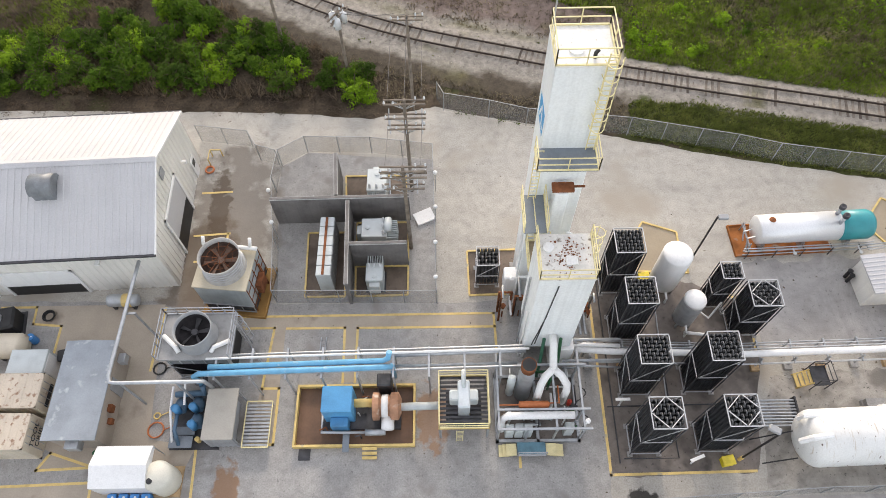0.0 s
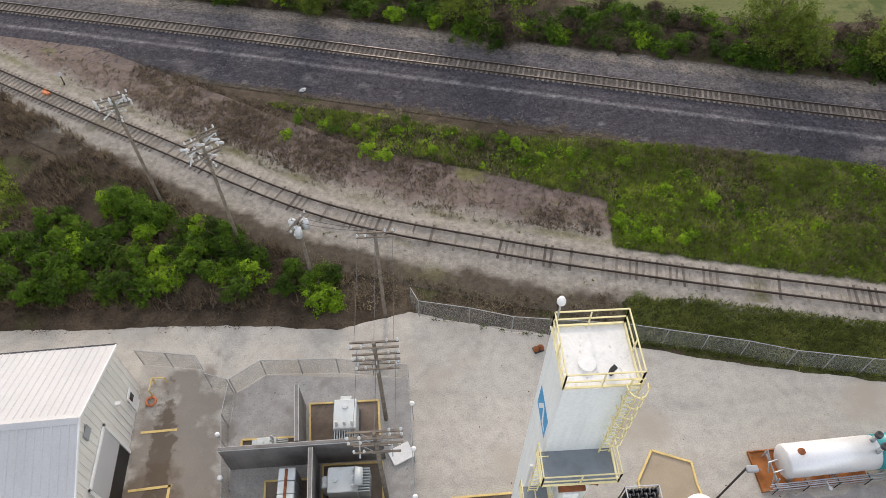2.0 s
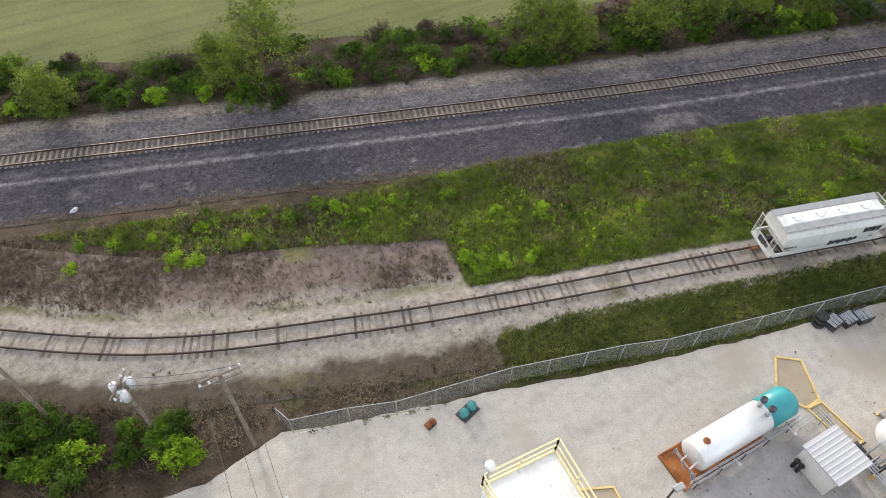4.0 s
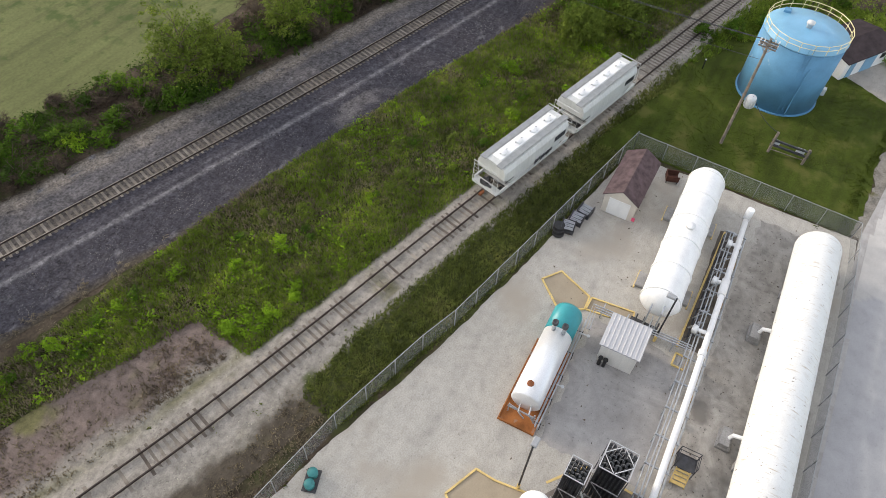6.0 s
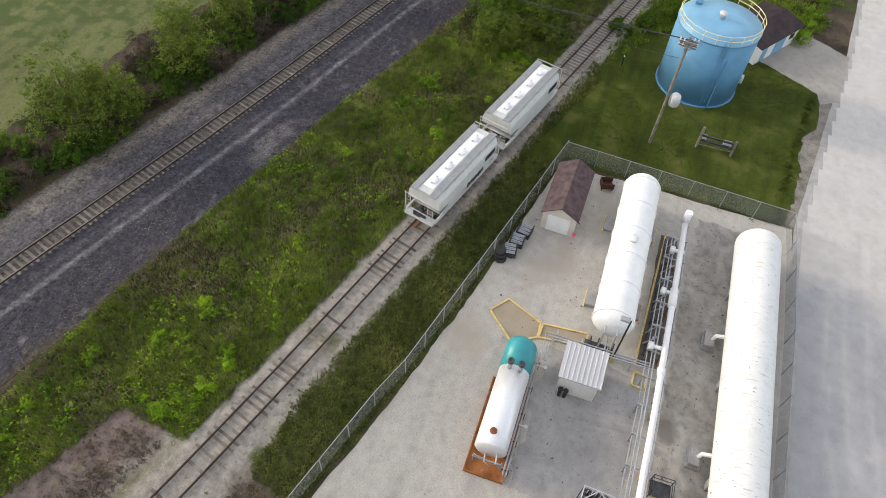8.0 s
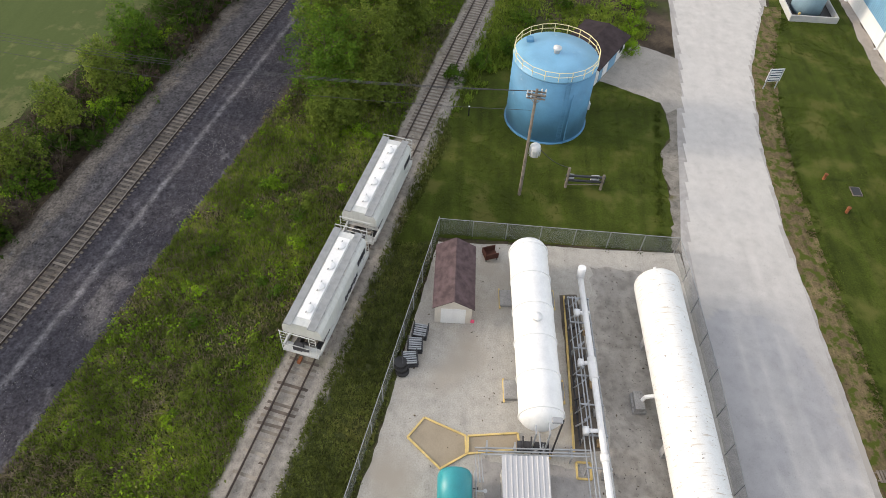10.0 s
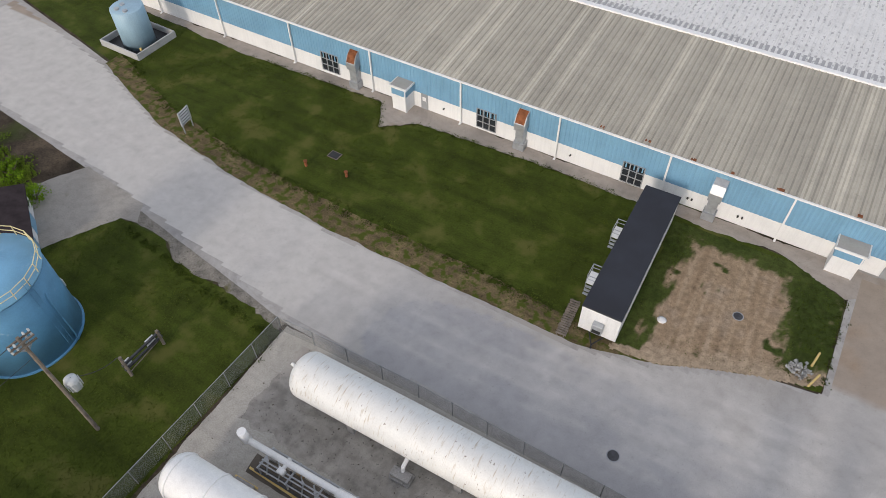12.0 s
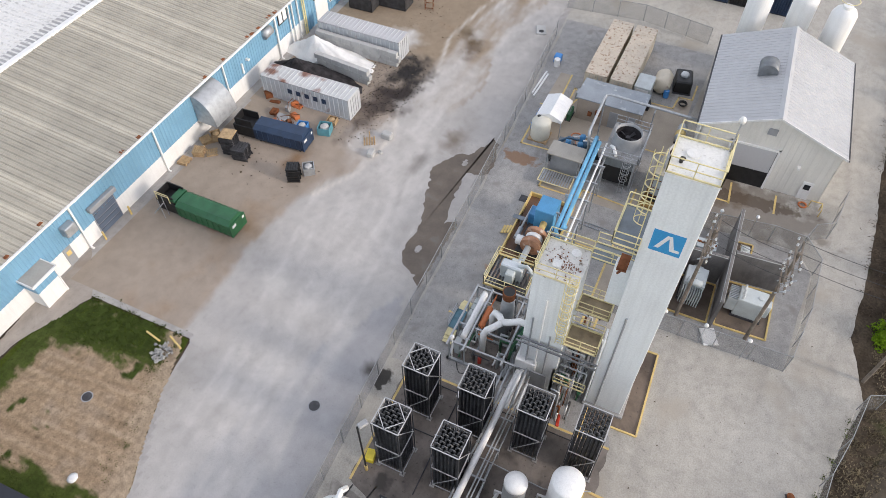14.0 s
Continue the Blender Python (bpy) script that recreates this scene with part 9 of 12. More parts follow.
# ---- plant building ----
PB = thing("plant_building", -31.7, 24.75, 0, 2.4, "gabled metal plant building with a white roof and beige walls", "building")
hx, y0, y1, ev, rd = 7.5, -6.2, 6.2, 5.75, 8.25
part("front_wall", ribbed(Shape().box(-hx, y0 + 0.06, 0, hx, y0 + 0.2, ev), -hx, hx, 0, ev, y0 + 0.02, 0.55, 0.04, -1), M_CLAD, PB, "beige ribbed metal wall")
part("rear_wall", Shape().box(-hx, y1 - 0.2, 0, hx, y1, ev), M_CLAD, PB)
for e in (-1, 1):
    x = e * hx
    s = Shape().add([(x, y0, 0), (x, y1, 0), (x, y1, ev), (x, 0, rd - 0.1), (x, y0, ev), (x - e * 0.2, y0, 0), (x - e * 0.2, y1, 0), (x - e * 0.2, y1, ev), (x - e * 0.2, 0, rd - 0.1), (x - e * 0.2, y0, ev)], [(0, 1, 2, 3, 4), (9, 8, 7, 6, 5)])
    part("gable_wall", s, M_CLAD, PB, "beige ribbed gable wall")
for k in range(22):
    y = y0 + 0.3 + k * 0.55
    part("gable_rib", Shape().box(hx + 0.004, y, 0, hx + 0.045, y + 0.16, ev + (rd - ev) * (1 - abs(y) / 6.5) - 0.15), M_CLAD, PB)
for sd in (-1, 1):
    ye = sd * 6.55
    zz = ev - 0.1
    s = Shape().add([(-hx - 0.25, ye, zz), (hx + 0.25, ye, zz), (hx + 0.25, 0, rd), (-hx - 0.25, 0, rd), (-hx - 0.25, ye, zz + 0.1), (hx + 0.25, ye, zz + 0.1), (hx + 0.25, 0, rd + 0.1), (-hx - 0.25, 0, rd + 0.1)], [(0, 1, 2, 3), (4, 7, 6, 5), (0, 4, 5, 1), (0, 3, 7, 4), (1, 5, 6, 2)])
    rib_sheet(s, (-hx - 0.25, ye, zz + 0.105), (hx + 0.25, ye, zz + 0.105), (0, -ye, rd - zz), (0, 0, 1), 0.5, 0.05)
    part("roof_slope", s, M_ROOFW, PB, "white ribbed metal roof slope")
part("ridge_cap", Shape().add([(-hx - 0.25, -0.35, rd + 0.02), (hx + 0.25, -0.35, rd + 0.02), (hx + 0.25, 0, rd + 0.2), (-hx - 0.25, 0, rd + 0.2), (-hx - 0.25, 0.35, rd + 0.02), (hx + 0.25, 0.35, rd + 0.02)], [(0, 1, 2, 3), (3, 2, 5, 4)]), M_ROOFW, PB)
part("gutter", Shape().box(-hx - 0.25, -6.7, ev - 0.2, hx + 0.25, -6.55, ev - 0.02), M_DARKSTEEL, PB)
part("gutter", Shape().box(-hx - 0.25, 6.55, ev - 0.2, hx + 0.25, 6.7, ev - 0.02), M_DARKSTEEL, PB)
part("rake_trim", Shape().add([(hx + 0.2, -6.6, ev - 0.2), (hx + 0.3, -6.6, ev - 0.2), (hx + 0.3, 0, rd - 0.05), (hx + 0.2, 0, rd - 0.05), (hx + 0.2, -6.6, ev + 0.02), (hx + 0.3, -6.6, ev + 0.02), (hx + 0.3, 0, rd + 0.14), (hx + 0.2, 0, rd + 0.14)], [(1, 2, 6, 5), (4, 5, 6, 7)])
     .add([(hx + 0.2, 6.6, ev - 0.2), (hx + 0.3, 6.6, ev - 0.2), (hx + 0.3, 0, rd - 0.05), (hx + 0.2, 0, rd - 0.05), (hx + 0.2, 6.6, ev + 0.02), (hx + 0.3, 6.6, ev + 0.02), (hx + 0.3, 0, rd + 0.14), (hx + 0.2, 0, rd + 0.14)], [(1, 2, 6, 5), (4, 5, 6, 7)]), M_WHITE, PB, "white rake trim")
# black panel on the closed gable paints the shade inside the doorway
d = part("gable_door", Shape().box(hx + 0.05, -3.1, 0, hx + 0.1, 1.0, 4.6), M_BLACK, PB, "flat black panel painted as the dark half-open doorway")
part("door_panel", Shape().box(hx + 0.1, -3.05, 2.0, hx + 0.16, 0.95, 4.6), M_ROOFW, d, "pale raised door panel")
part("door_jamb", Shape().box(hx + 0.05, -3.3, 0, hx + 0.18, -3.1, 4.8).box(hx + 0.05, 1.0, 0, hx + 0.18, 1.2, 4.8).box(hx + 0.05, -3.3, 4.6, hx + 0.18, 1.2, 4.8), M_WHITE, d)
d = part("side_door", Shape().box(hx + 0.05, 4.2, 0.0, hx + 0.12, 5.15, 2.1), M_WHITE, PB, "white side door")
part("door_window", Shape().box(hx + 0.12, 4.4, 1.2, hx + 0.14, 4.95, 1.8), M_GLASS, d)
part("louvre", Shape().box(hx + 0.05, -0.6, 6.3, hx + 0.14, 0.2, 7.0), M_GREYPAINT, PB, "grey gable louvre")
for x0, x1 in ((-5.1, 0.5), (-11, -6.6)):
    x0 = max(x0, -hx + 0.2)
    # here too a black panel stands for the unlit interior
    d = part("front_door", Shape().box(x0, y0 - 0.06, 0, x1, y0 - 0.03, 3.3), M_BLACK, PB, "flat black panel painted as a dark doorway on the yard side")
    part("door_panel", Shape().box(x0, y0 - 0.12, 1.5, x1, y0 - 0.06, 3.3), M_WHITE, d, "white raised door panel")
    part("door_jamb", Shape().box(x0 - 0.2, y0 - 0.14, 0, x0, y0 - 0.03, 3.5).box(x1, y0 - 0.14, 0, x1 + 0.2, y0 - 0.03, 3.5).box(x0 - 0.2, y0 - 0.14, 3.3, x1 + 0.2, y0 - 0.03, 3.5), M_WHITE, d)
part("wall_lamp", Shape().cbox(3.2, y0 - 0.25, 4.6, 0.3, 0.4, 0.2).cbox(hx + 0.2, 3.2, 3.4, 0.4, 0.25, 0.25), M_WHITE, PB)
M_COWL = mat("weathered_zinc", (0.2, 0.215, 0.23), 0.55, 0.3, dark=0.8, light=1.15, scale=1.5, fine=14, bump=0.03, streak=0.3)
c = part("roof_cowl", Shape().box(-0.75, -2.6, 6.9, 0.75, -1.0, 8.0), M_COWL, PB, "grey curved roof exhaust cowl")
rows = []
for k in range(9):
    a = math.pi * k / 8
    rows.append([(-0.85, -1.8 - 0.9 * math.cos(a), 8.0 + 0.8 * math.sin(a)), (0.85, -1.8 - 0.9 * math.cos(a), 8.0 + 0.8 * math.sin(a))])
s = Shape()
for r in rows:
    s.v += r
s.f = [(2 * i, 2 * i + 1, 2 * i + 3, 2 * i + 2) for i in range(8)] + [tuple(range(0, 18, 2)), tuple(range(17, 0, -2))]
part("cowl_hood", s, M_COWL, c, smooth=True)
for x, y in ((-42.2, 20.3), (-43.4, 24.6), (-42.0, 28.3)):
    t = thing("silo", x, y, 0, 0, "tall white cylindrical tank behind the building", "silo", "white silos")
    part("shell", Shape().lathe([(1.25, 0), (1.25, 9.3), (1.0, 9.8), (0.05, 10.1)], 28), M_WHITE, t, "white painted shell", True)
    if y > 27:
        part("top_rail", Shape().tube([(0.9 * math.cos(k * 0.5236), 0.9 * math.sin(k * 0.5236), 10.8) for k in range(13)], 0.04, 5), M_YRAIL, t, "cream top rail")
        part("top_hatch", Shape().lathe([(0.5, 9.9), (0.5, 10.25), (0.05, 10.3)], 14), M_WHITE, t)
t = thing("gas_cylinder_tank", -28.9, 17.3, 0, 0, "grey and yellow horizontal tank by the wall", "tank")
part("shell", Shape().lathe([(0.05, -0.1), (0.45, 0.05), (0.5, 0.3), (0.5, 2.0), (0.45, 2.3), (0.05, 2.45)], 18, "x", (0, 0, 0.85)), M_STEEL, t, smooth=True)
part("yellow_band", Shape().lathe([(0.515, 1.2), (0.515, 1.9)], 18, "x", (0, 0, 0.85)), M_YELLOW, t)
part("cradle", Shape().box(0.3, -0.4, 0, 0.5, 0.4, 0.5).box(1.8, -0.4, 0, 2.0, 0.4, 0.5), M_DARKSTEEL, t)
t = thing("life_ring", -23.4, 30.0, 0.02, 0, "orange hoop lying by the door", "hoop")
part("ring", Shape().tube([(0.35 * math.cos(k * 0.5236), 0.35 * math.sin(k * 0.5236), 0.08) for k in range(13)], 0.09, 6), M_ORANGE, t)
t = thing("door_guard", -23.4, 31.0, 0, 0, "yellow tubular guard by the side door", "guard rail")
part("frame", Shape().bar((0, -0.5, 0), (0, -0.5, 0.9), 0.09).bar((0, 0.5, 0), (0, 0.5, 0.9), 0.09).bar((0, -0.5, 0.9), (0, 0.5, 0.9), 0.09).bar((0, 0.5, 0.9), (0.9, 0.5, 0.9), 0.09).bar((0.9, 0.5, 0), (0.9, 0.5, 0.9), 0.09), M_YELLOW, t)


# ---- railings, ladders, gratings ----
def railing(name, pts, z, parent, m=None, h=1.05, label="cream-yellow guard rail", gap=1.4, closed=False):
    """A tubular guard rail along points at height z."""
    s = Shape()
    seq = pts + [pts[0]] if closed else pts
    for (x0, y0), (x1, y1) in zip(seq, seq[1:]):
        n = max(1, round(math.hypot(x1 - x0, y1 - y0) / gap))
        for k in range(n + 1):
            x, y = x0 + (x1 - x0) * k / n, y0 + (y1 - y0) * k / n
            s.bar((x, y, z), (x, y, z + h), 0.06)
        for q in (h, h * 0.5):
            s.bar((x0, y0, z + q), (x1, y1, z + q), 0.06)
        s.bar((x0, y0, z + 0.06), (x1, y1, z + 0.06), 0.09)
    return part(name, s, m or M_YRAIL, parent, label)


def cage_ladder(x, y, z0, z1, nx, ny, parent, m=None, cage=True):
    """A ladder with hoops, standing off along (nx, ny)."""
    m = m or M_YRAIL
    s = Shape()
    tx, ty = -ny, nx
    for d in (-0.22, 0.22):
        s.bar((x + tx * d, y + ty * d, z0), (x + tx * d, y + ty * d, z1), 0.06)
    z = z0 + 0.2
    while z < z1:
        s.bar((x - tx * 0.22, y - ty * 0.22, z), (x + tx * 0.22, y + ty * 0.22, z), 0.04)
        z += 0.33
    if cage:
        z = z0 + 2.0
        while z < z1:
            s.tube([(x + tx * 0.4 * math.cos(a) + nx * 0.58 * math.sin(a), y + ty * 0.4 * math.cos(a) + ny * 0.58 * math.sin(a), z) for a in [math.pi * k / 6 for k in range(7)]], 0.03, 4)
            z += 0.9
        for a in (0.5, 1.57, 2.64):
            s.bar((x + tx * 0.4 * math.cos(a) + nx * 0.58 * math.sin(a), y + ty * 0.4 * math.cos(a) + ny * 0.58 * math.sin(a), z0 + 2.0), (x + tx * 0.4 * math.cos(a) + nx * 0.58 * math.sin(a), y + ty * 0.4 * math.cos(a) + ny * 0.58 * math.sin(a), z1), 0.04)
    return part("caged_ladder", s, m, parent, "caged access ladder")


# ---- towers ----
M_LOGO = mat("sky_blue_sign", (0.03, 0.3, 0.6), 0.5, dark=0.95, light=1.05, scale=1, fine=10, bump=0.0)
M_ROOFSTAIN = mat("flaking_white_roof", (0.7, 0.68, 0.64), 0.7, dark=0.9, light=1.05, scale=0.8, fine=8, bump=0.1, stain=(0.14, 0.1, 0.065), stain_at=0.59, stain_scale=2.6, speck=0.4)
M_DECK = mat("grey_deck_plate", (0.2, 0.23, 0.26), 0.6, 0.2, dark=0.85, light=1.1, scale=1.5, fine=20, bump=0.05)
TT = thing("cold_box_tower", 3.47, 18.9, 0, 0, "tall pale blue-white square cold box tower", "tower")
TH_, TX, TY = 24.3, 1.42, 1.32
part("shell", Shape().bev(-TX, -TY, 0.25, TX, TY, TH_, 0.04), M_TOWER, TT, "pale blue-white steel shell")
part("plinth", Shape().bev(-TX - 0.25, -TY - 0.25, 0, TX + 0.25, TY + 0.25, 0.25, 0.04), M_CONC, TT, "concrete plinth")
part("roof_plate", Shape().bev(-TX - 0.05, -TY - 0.05, TH_, TX + 0.05, TY + 0.05, TH_ + 0.06, 0.02), M_WHITE_WORN, TT, "white weathered roof plate")
railing("roof_rail", [(-TX, -TY), (TX, -TY), (TX, TY), (-TX, TY)], TH_ + 0.06, TT, closed=True)
part("roof_hatch", Shape().lathe([(0.35, 0), (0.35, 0.1), (0.03, 0.12)], 16, at=(-0.35, -0.35, TH_ + 0.06)), M_WHITE, TT)
part("roof_vent", Shape().tube([(0.45, -0.8, TH_), (0.45, -0.8, TH_ + 0.35), (0.6, -0.7, TH_ + 0.45)], 0.1, 8), M_BLACK, TT, "small black roof vent")
for e in (-1, 1):
    lg = part("sign", Shape().box(min(e * TX, e * (TX + 0.012)), -0.88, 18.75, max(e * TX, e * (TX + 0.012)), 0.82, 20.4), M_LOGO, TT, "sky-blue square sign")
    xa = e * (TX + 0.012)
    xb = e * (TX + 0.022)
    f = -e
    s = Shape()
    for q in ([(-0.62, 19.05), (-0.38, 19.05), (0.02, 19.95), (0.02, 20.15), (-0.1, 20.15)], [(-0.02, 20.15), (0.16, 20.15), (0.42, 19.25), (0.72, 19.25), (0.72, 19.05), (0.22, 19.05)]):
        s.loft([[(xa, y * e, z) for y, z in q], [(xb, y * e, z) for y, z in q]])
    part("sign_mark", s, M_WHITE, lg, "white angular mark")
bc = part("beacon_mast", Shape().tube([(-TX + 0.1, TY - 0.1, TH_ + 0.06), (-TX + 0.1, TY - 0.1, TH_ + 1.9)], 0.04, 6), M_STEEL, TT)
part("beacon", Shape().lathe([(0.05, 0), (0.17, 0.04), (0.17, 0.16), (0.12, 0.3), (0.03, 0.36)], 12, at=(-TX + 0.1, TY - 0.1, TH_ + 1.9)), M_WHITE, bc, "white warning beacon", True)
cage_ladder(1.15, -TY - 0.2, 18.4, TH_ + 1.0, 0, -1, TT)
pf = part("upper_platform", Shape().box(-1.75, -TY - 1.5, 18.2, 1.5, -TY, 18.3), M_DECK, TT, "grey steel platform")
railing("platform_rail", [(-1.75, -TY), (-1.75, -TY - 1.5), (1.5, -TY - 1.5), (1.5, -TY)], 18.3, pf)
pf = part("lower_platform", Shape().box(-2.1, -TY - 2.6, 13.75, -0.75, -TY, 13.85), M_DECK, TT, "grey steel platform")
railing("platform_rail", [(-2.1, -TY), (-2.1, -TY - 2.6)], 13.85, pf)
railing("platform_rail", [(-0.75, -TY), (-0.75, -TY - 2.6)], 13.85, pf)
cage_ladder(-1.5, -TY - 0.25, 13.9, 18.4, 0, -1, TT, cage=False)
part("connecting_duct", Shape().bev(-0.35, -TY - 1.0, 11.6, 0.45, -TY, 15.3, 0.05), M_TOWER, TT, "pale duct joining the two towers")
part("rusted_flange", Shape().box(-0.5, -TY - 0.85, 15.3, 0.75, -TY - 0.25, 15.5).bar((0.7, -TY - 0.5, 15.4), (1.3, -TY - 0.7, 15.7), 0.12), M_RUST, TT, "rusted ragged flange")
part("side_pipes", Shape().tube([(TX + 0.12, -TY - 0.1, 0.5), (TX + 0.12, -TY - 0.1, 9.5), (TX - 0.3, -TY - 0.15, 9.8)], 0.07, 8).tube([(-TX - 0.1, -TY + 0.1, 0.5), (-TX - 0.1, -TY + 0.1, 7)], 0.06, 8), M_TOWER, TT)
b = part("side_box", Shape().bev(-TX - 1.0, -TY - 0.2, 1.4, -TX, -TY + 0.8, 3.4, 0.1), M_WHITE, TT, "white side enclosure")
part("box_pipe", Shape().tube([(-TX - 0.5, -TY + 0.3, 0), (-TX - 0.5, -TY + 0.3, 1.5)], 0.2, 10), M_WHITE, b)
part("box_pipe", Shape().tube([(-TX - 0.5, -TY, 3.0), (-TX - 0.5, -TY - 0.6, 4.2)], 0.12, 8), M_WHITE, b)

ST = thing("short_cold_box", 3.65, 13.5, 0, 0, "shorter pale square cold box with a stained roof", "tower")
SH, SX, SY = 13.6, 1.58, 1.45
part("shell", Shape().bev(-SX, -SY, 3.6, SX, SY, SH, 0.04), M_TOWER, ST, "pale streaked steel shell")
part("skirt", Shape().box(-SX + 0.1, -SY + 0.6, 0, -SX + 0.3, SY - 0.1, 3.6).box(SX - 0.3, -SY + 0.6, 0, SX - 0.1, SY - 0.1, 3.6).box(-SX + 0.1, SY - 0.3, 0, SX - 0.1, SY - 0.1, 3.6), M_TOWER, ST, "open supporting skirt")
part("roof_plate", Shape().bev(-SX - 0.05, -SY - 0.05, SH, SX + 0.05, SY + 0.05, SH + 0.06, 0.02), M_ROOFSTAIN, ST, "flaking stained roof plate")
railing("roof_rail", [(-SX, SY), (-SX, -SY), (SX, -SY), (SX, SY)], SH + 0.06, ST)
part("roof_port", Shape().lathe([(0.32, 0), (0.32, 0.14), (0.2, 0.16), (0.02, 0.18)], 18, at=(-0.95, 0.55, SH + 0.06)), M_WHITE, ST, "round white roof port")
part("roof_patch", Shape().bev(0.0, -0.6, SH + 0.06, 0.65, 0.0, SH + 0.16, 0.03), M_WHITE_WORN, ST)
s = Shape()
for k in range(130):
    a, b = RNG.normal(0.15, 0.6), RNG.normal(0.1, 0.6)
    if abs(a) < 1.4 and abs(b) < 1.3:
        s.cbox(a, b, SH + 0.06, RNG.uniform(0.03, 0.11), RNG.uniform(0.03, 0.09), 0.02)
tagged(part("paint_flakes", s, M_RUST, ST, "brown flaked patches"), kind="stuff")
cage_ladder(SX + 0.1, 1.1, 7.0, SH + 1.0, 1, 0, ST)
railing("link_rail", [(-SX, SY), (-SX, SY + 2.4)], SH - 0.6, ST)
M_TANGRATE = mat("tan_rusted_grating", (0.3, 0.235, 0.155), 0.8, 0.1, dark=0.7, light=1.2, scale=1.2, fine=16, bump=0.15, stain=(0.16, 0.11, 0.075), stain_at=0.6, stain_scale=0.8)
for x0, x1, z in ((-SX, -0.1, 9.0), (0.15, SX + 0.4, 7.6)):
    pl = part("link_platform", Shape().box(x0, SY, z, x1, SY + 2.3, z + 0.08), M_TANGRATE, ST, "tan rusted grating platform between the towers")
    for a, b in (((x0, SY + 0.04), (x1, SY + 0.04)), ((x0, SY + 2.26), (x1, SY + 2.26)), ((x0 + 0.04, SY), (x0 + 0.04, SY + 2.3)), ((x1 - 0.04, SY), (x1 - 0.04, SY + 2.3))):
        part("toe_board", Shape().bar((*a, z + 0.14), (*b, z + 0.14), 0.1), M_YRAIL, pl, "yellow toe board")
    railing("link_platform_rail", [(x0, SY), (x0, SY + 2.3), (x1, SY + 2.3), (x1, SY)], z + 0.08, pl)
for y in (0.95, 1.75):
    part("grating_joist", Shape().bar((-SX, y + SY, 8.9), (-0.1, y + SY, 8.9), 0.12), M_DARKSTEEL, ST)
for d in (0, 0.32):
    part("tie_beam", Shape().bar((SX + 0.25 + d, -SY - 0.3, 6.4), (SX + 0.25 + d, SY + 2.6, 6.4), 0.14), M_COWL, ST, "dark grey tie beam")
for y in (0.2, 1.1, 1.9):
    part("beam_rung", Shape().bar((SX + 0.25, SY + y, 6.4), (SX + 0.57, SY + y, 6.4), 0.08), M_COWL, ST)
railing("ground_rail", [(SX + 0.9, SY), (SX + 0.9, SY + 2.3)], 3.4, pl)
part("cable_run", Shape().bar((-0.9, -SY - 0.03, 4.2), (-0.4, -SY - 0.03, 12.8), 0.07).bar((-1.1, -SY - 0.03, 4.0), (-0.6, -SY - 0.03, 8.8), 0.06), M_BLACK, ST, "dark cable run")
part("lower_cabinet", Shape().bev(0.4, -SY - 0.2, 0.4, SX + 0.3, -SY + 1.4, 3.4, 0.05), M_WHITE, ST, "white lower cabinet")
part("leaning_panel", Shape().add([(SX + 0.2, -0.4, 0.6), (SX + 0.2, 0.9, 0.6), (SX + 0.5, 0.9, 3.0), (SX + 0.5, -0.4, 3.0), (SX + 0.3, -0.4, 0.6), (SX + 0.3, 0.9, 0.6), (SX + 0.6, 0.9, 3.0), (SX + 0.6, -0.4, 3.0)], [(0, 1, 2, 3), (4, 7, 6, 5), (0, 4, 5, 1), (3, 2, 6, 7), (0, 3, 7, 4), (1, 5, 6, 2)]), M_GREYPAINT, ST)
yp = part("y_pipe", Shape().tube([(0.15, -SY, 5.6), (0.15, -SY - 0.7, 5.6), (0.15, -SY - 1.4, 5.0), (0.15, -SY - 2.1, 4.6)], 0.26, 12), M_WHITE, ST, "thick white insulated pipe", True)
for d in (-1, 1):
    part("pipe_leg", Shape().tube([(0.15, -SY - 2.0, 4.65), (0.15 + d * 0.5, -SY - 2.4, 4.5), (0.15 + d * 0.85, -SY - 2.9, 4.2), (0.15 + d * 0.9, -SY - 3.1, 3.5), (0.15 + d * 0.9, -SY - 3.1, 1.2)], 0.26, 12), M_WHITE, yp, smooth=True)
for d in (-1, 1):
    part("green_leg", Shape().tube([(0.15 + d * 0.55, -SY - 0.2, 5.4), (0.15 + d * 0.6, -SY - 0.8, 3.0), (0.15 + d * 0.6, -SY - 1.0, 0.4)], 0.12, 8), mat("dark_green_pipe", (0.03, 0.13, 0.08), 0.5) if d < 0 else M_GREEN, ST, "green pipe")
curbed_pad("tower_pad", [(-1.5, 21.6), (-1.4, 17.7), (7.6, 17.9), (6.05, 19.4), (6.0, 21.8)], "stained concrete pad under the tower with yellow curbs", M_BROWN)


t = thing("cold_box_piping", 0, 0, 0, 0, "tangle of pipes and valves round the cold boxes", "pipework")
rr = np.random.default_rng(21)
for k in range(34):
    a, b, z = rr.uniform(0.6, 7.2), rr.uniform(15.2, 17.1), rr.uniform(0.6, 5.2)
    run = rr.uniform(0.8, 2.6)
    pts = [(a, b, 0.1), (a, b, z), (min(7.4, a + run), b, z), (min(7.4, a + run), b, max(0.3, z - 1.2))] if k % 2 else [(a, 15.1, z), (a, b, z), (a, b, 0.1)]
    part("pipe", Shape().tube(pts, rr.uniform(0.04, 0.11), 7), (M_STEEL, M_WHITE, M_GREYPAINT, M_RUST, M_DARKSTEEL)[k % 5], t, smooth=True)
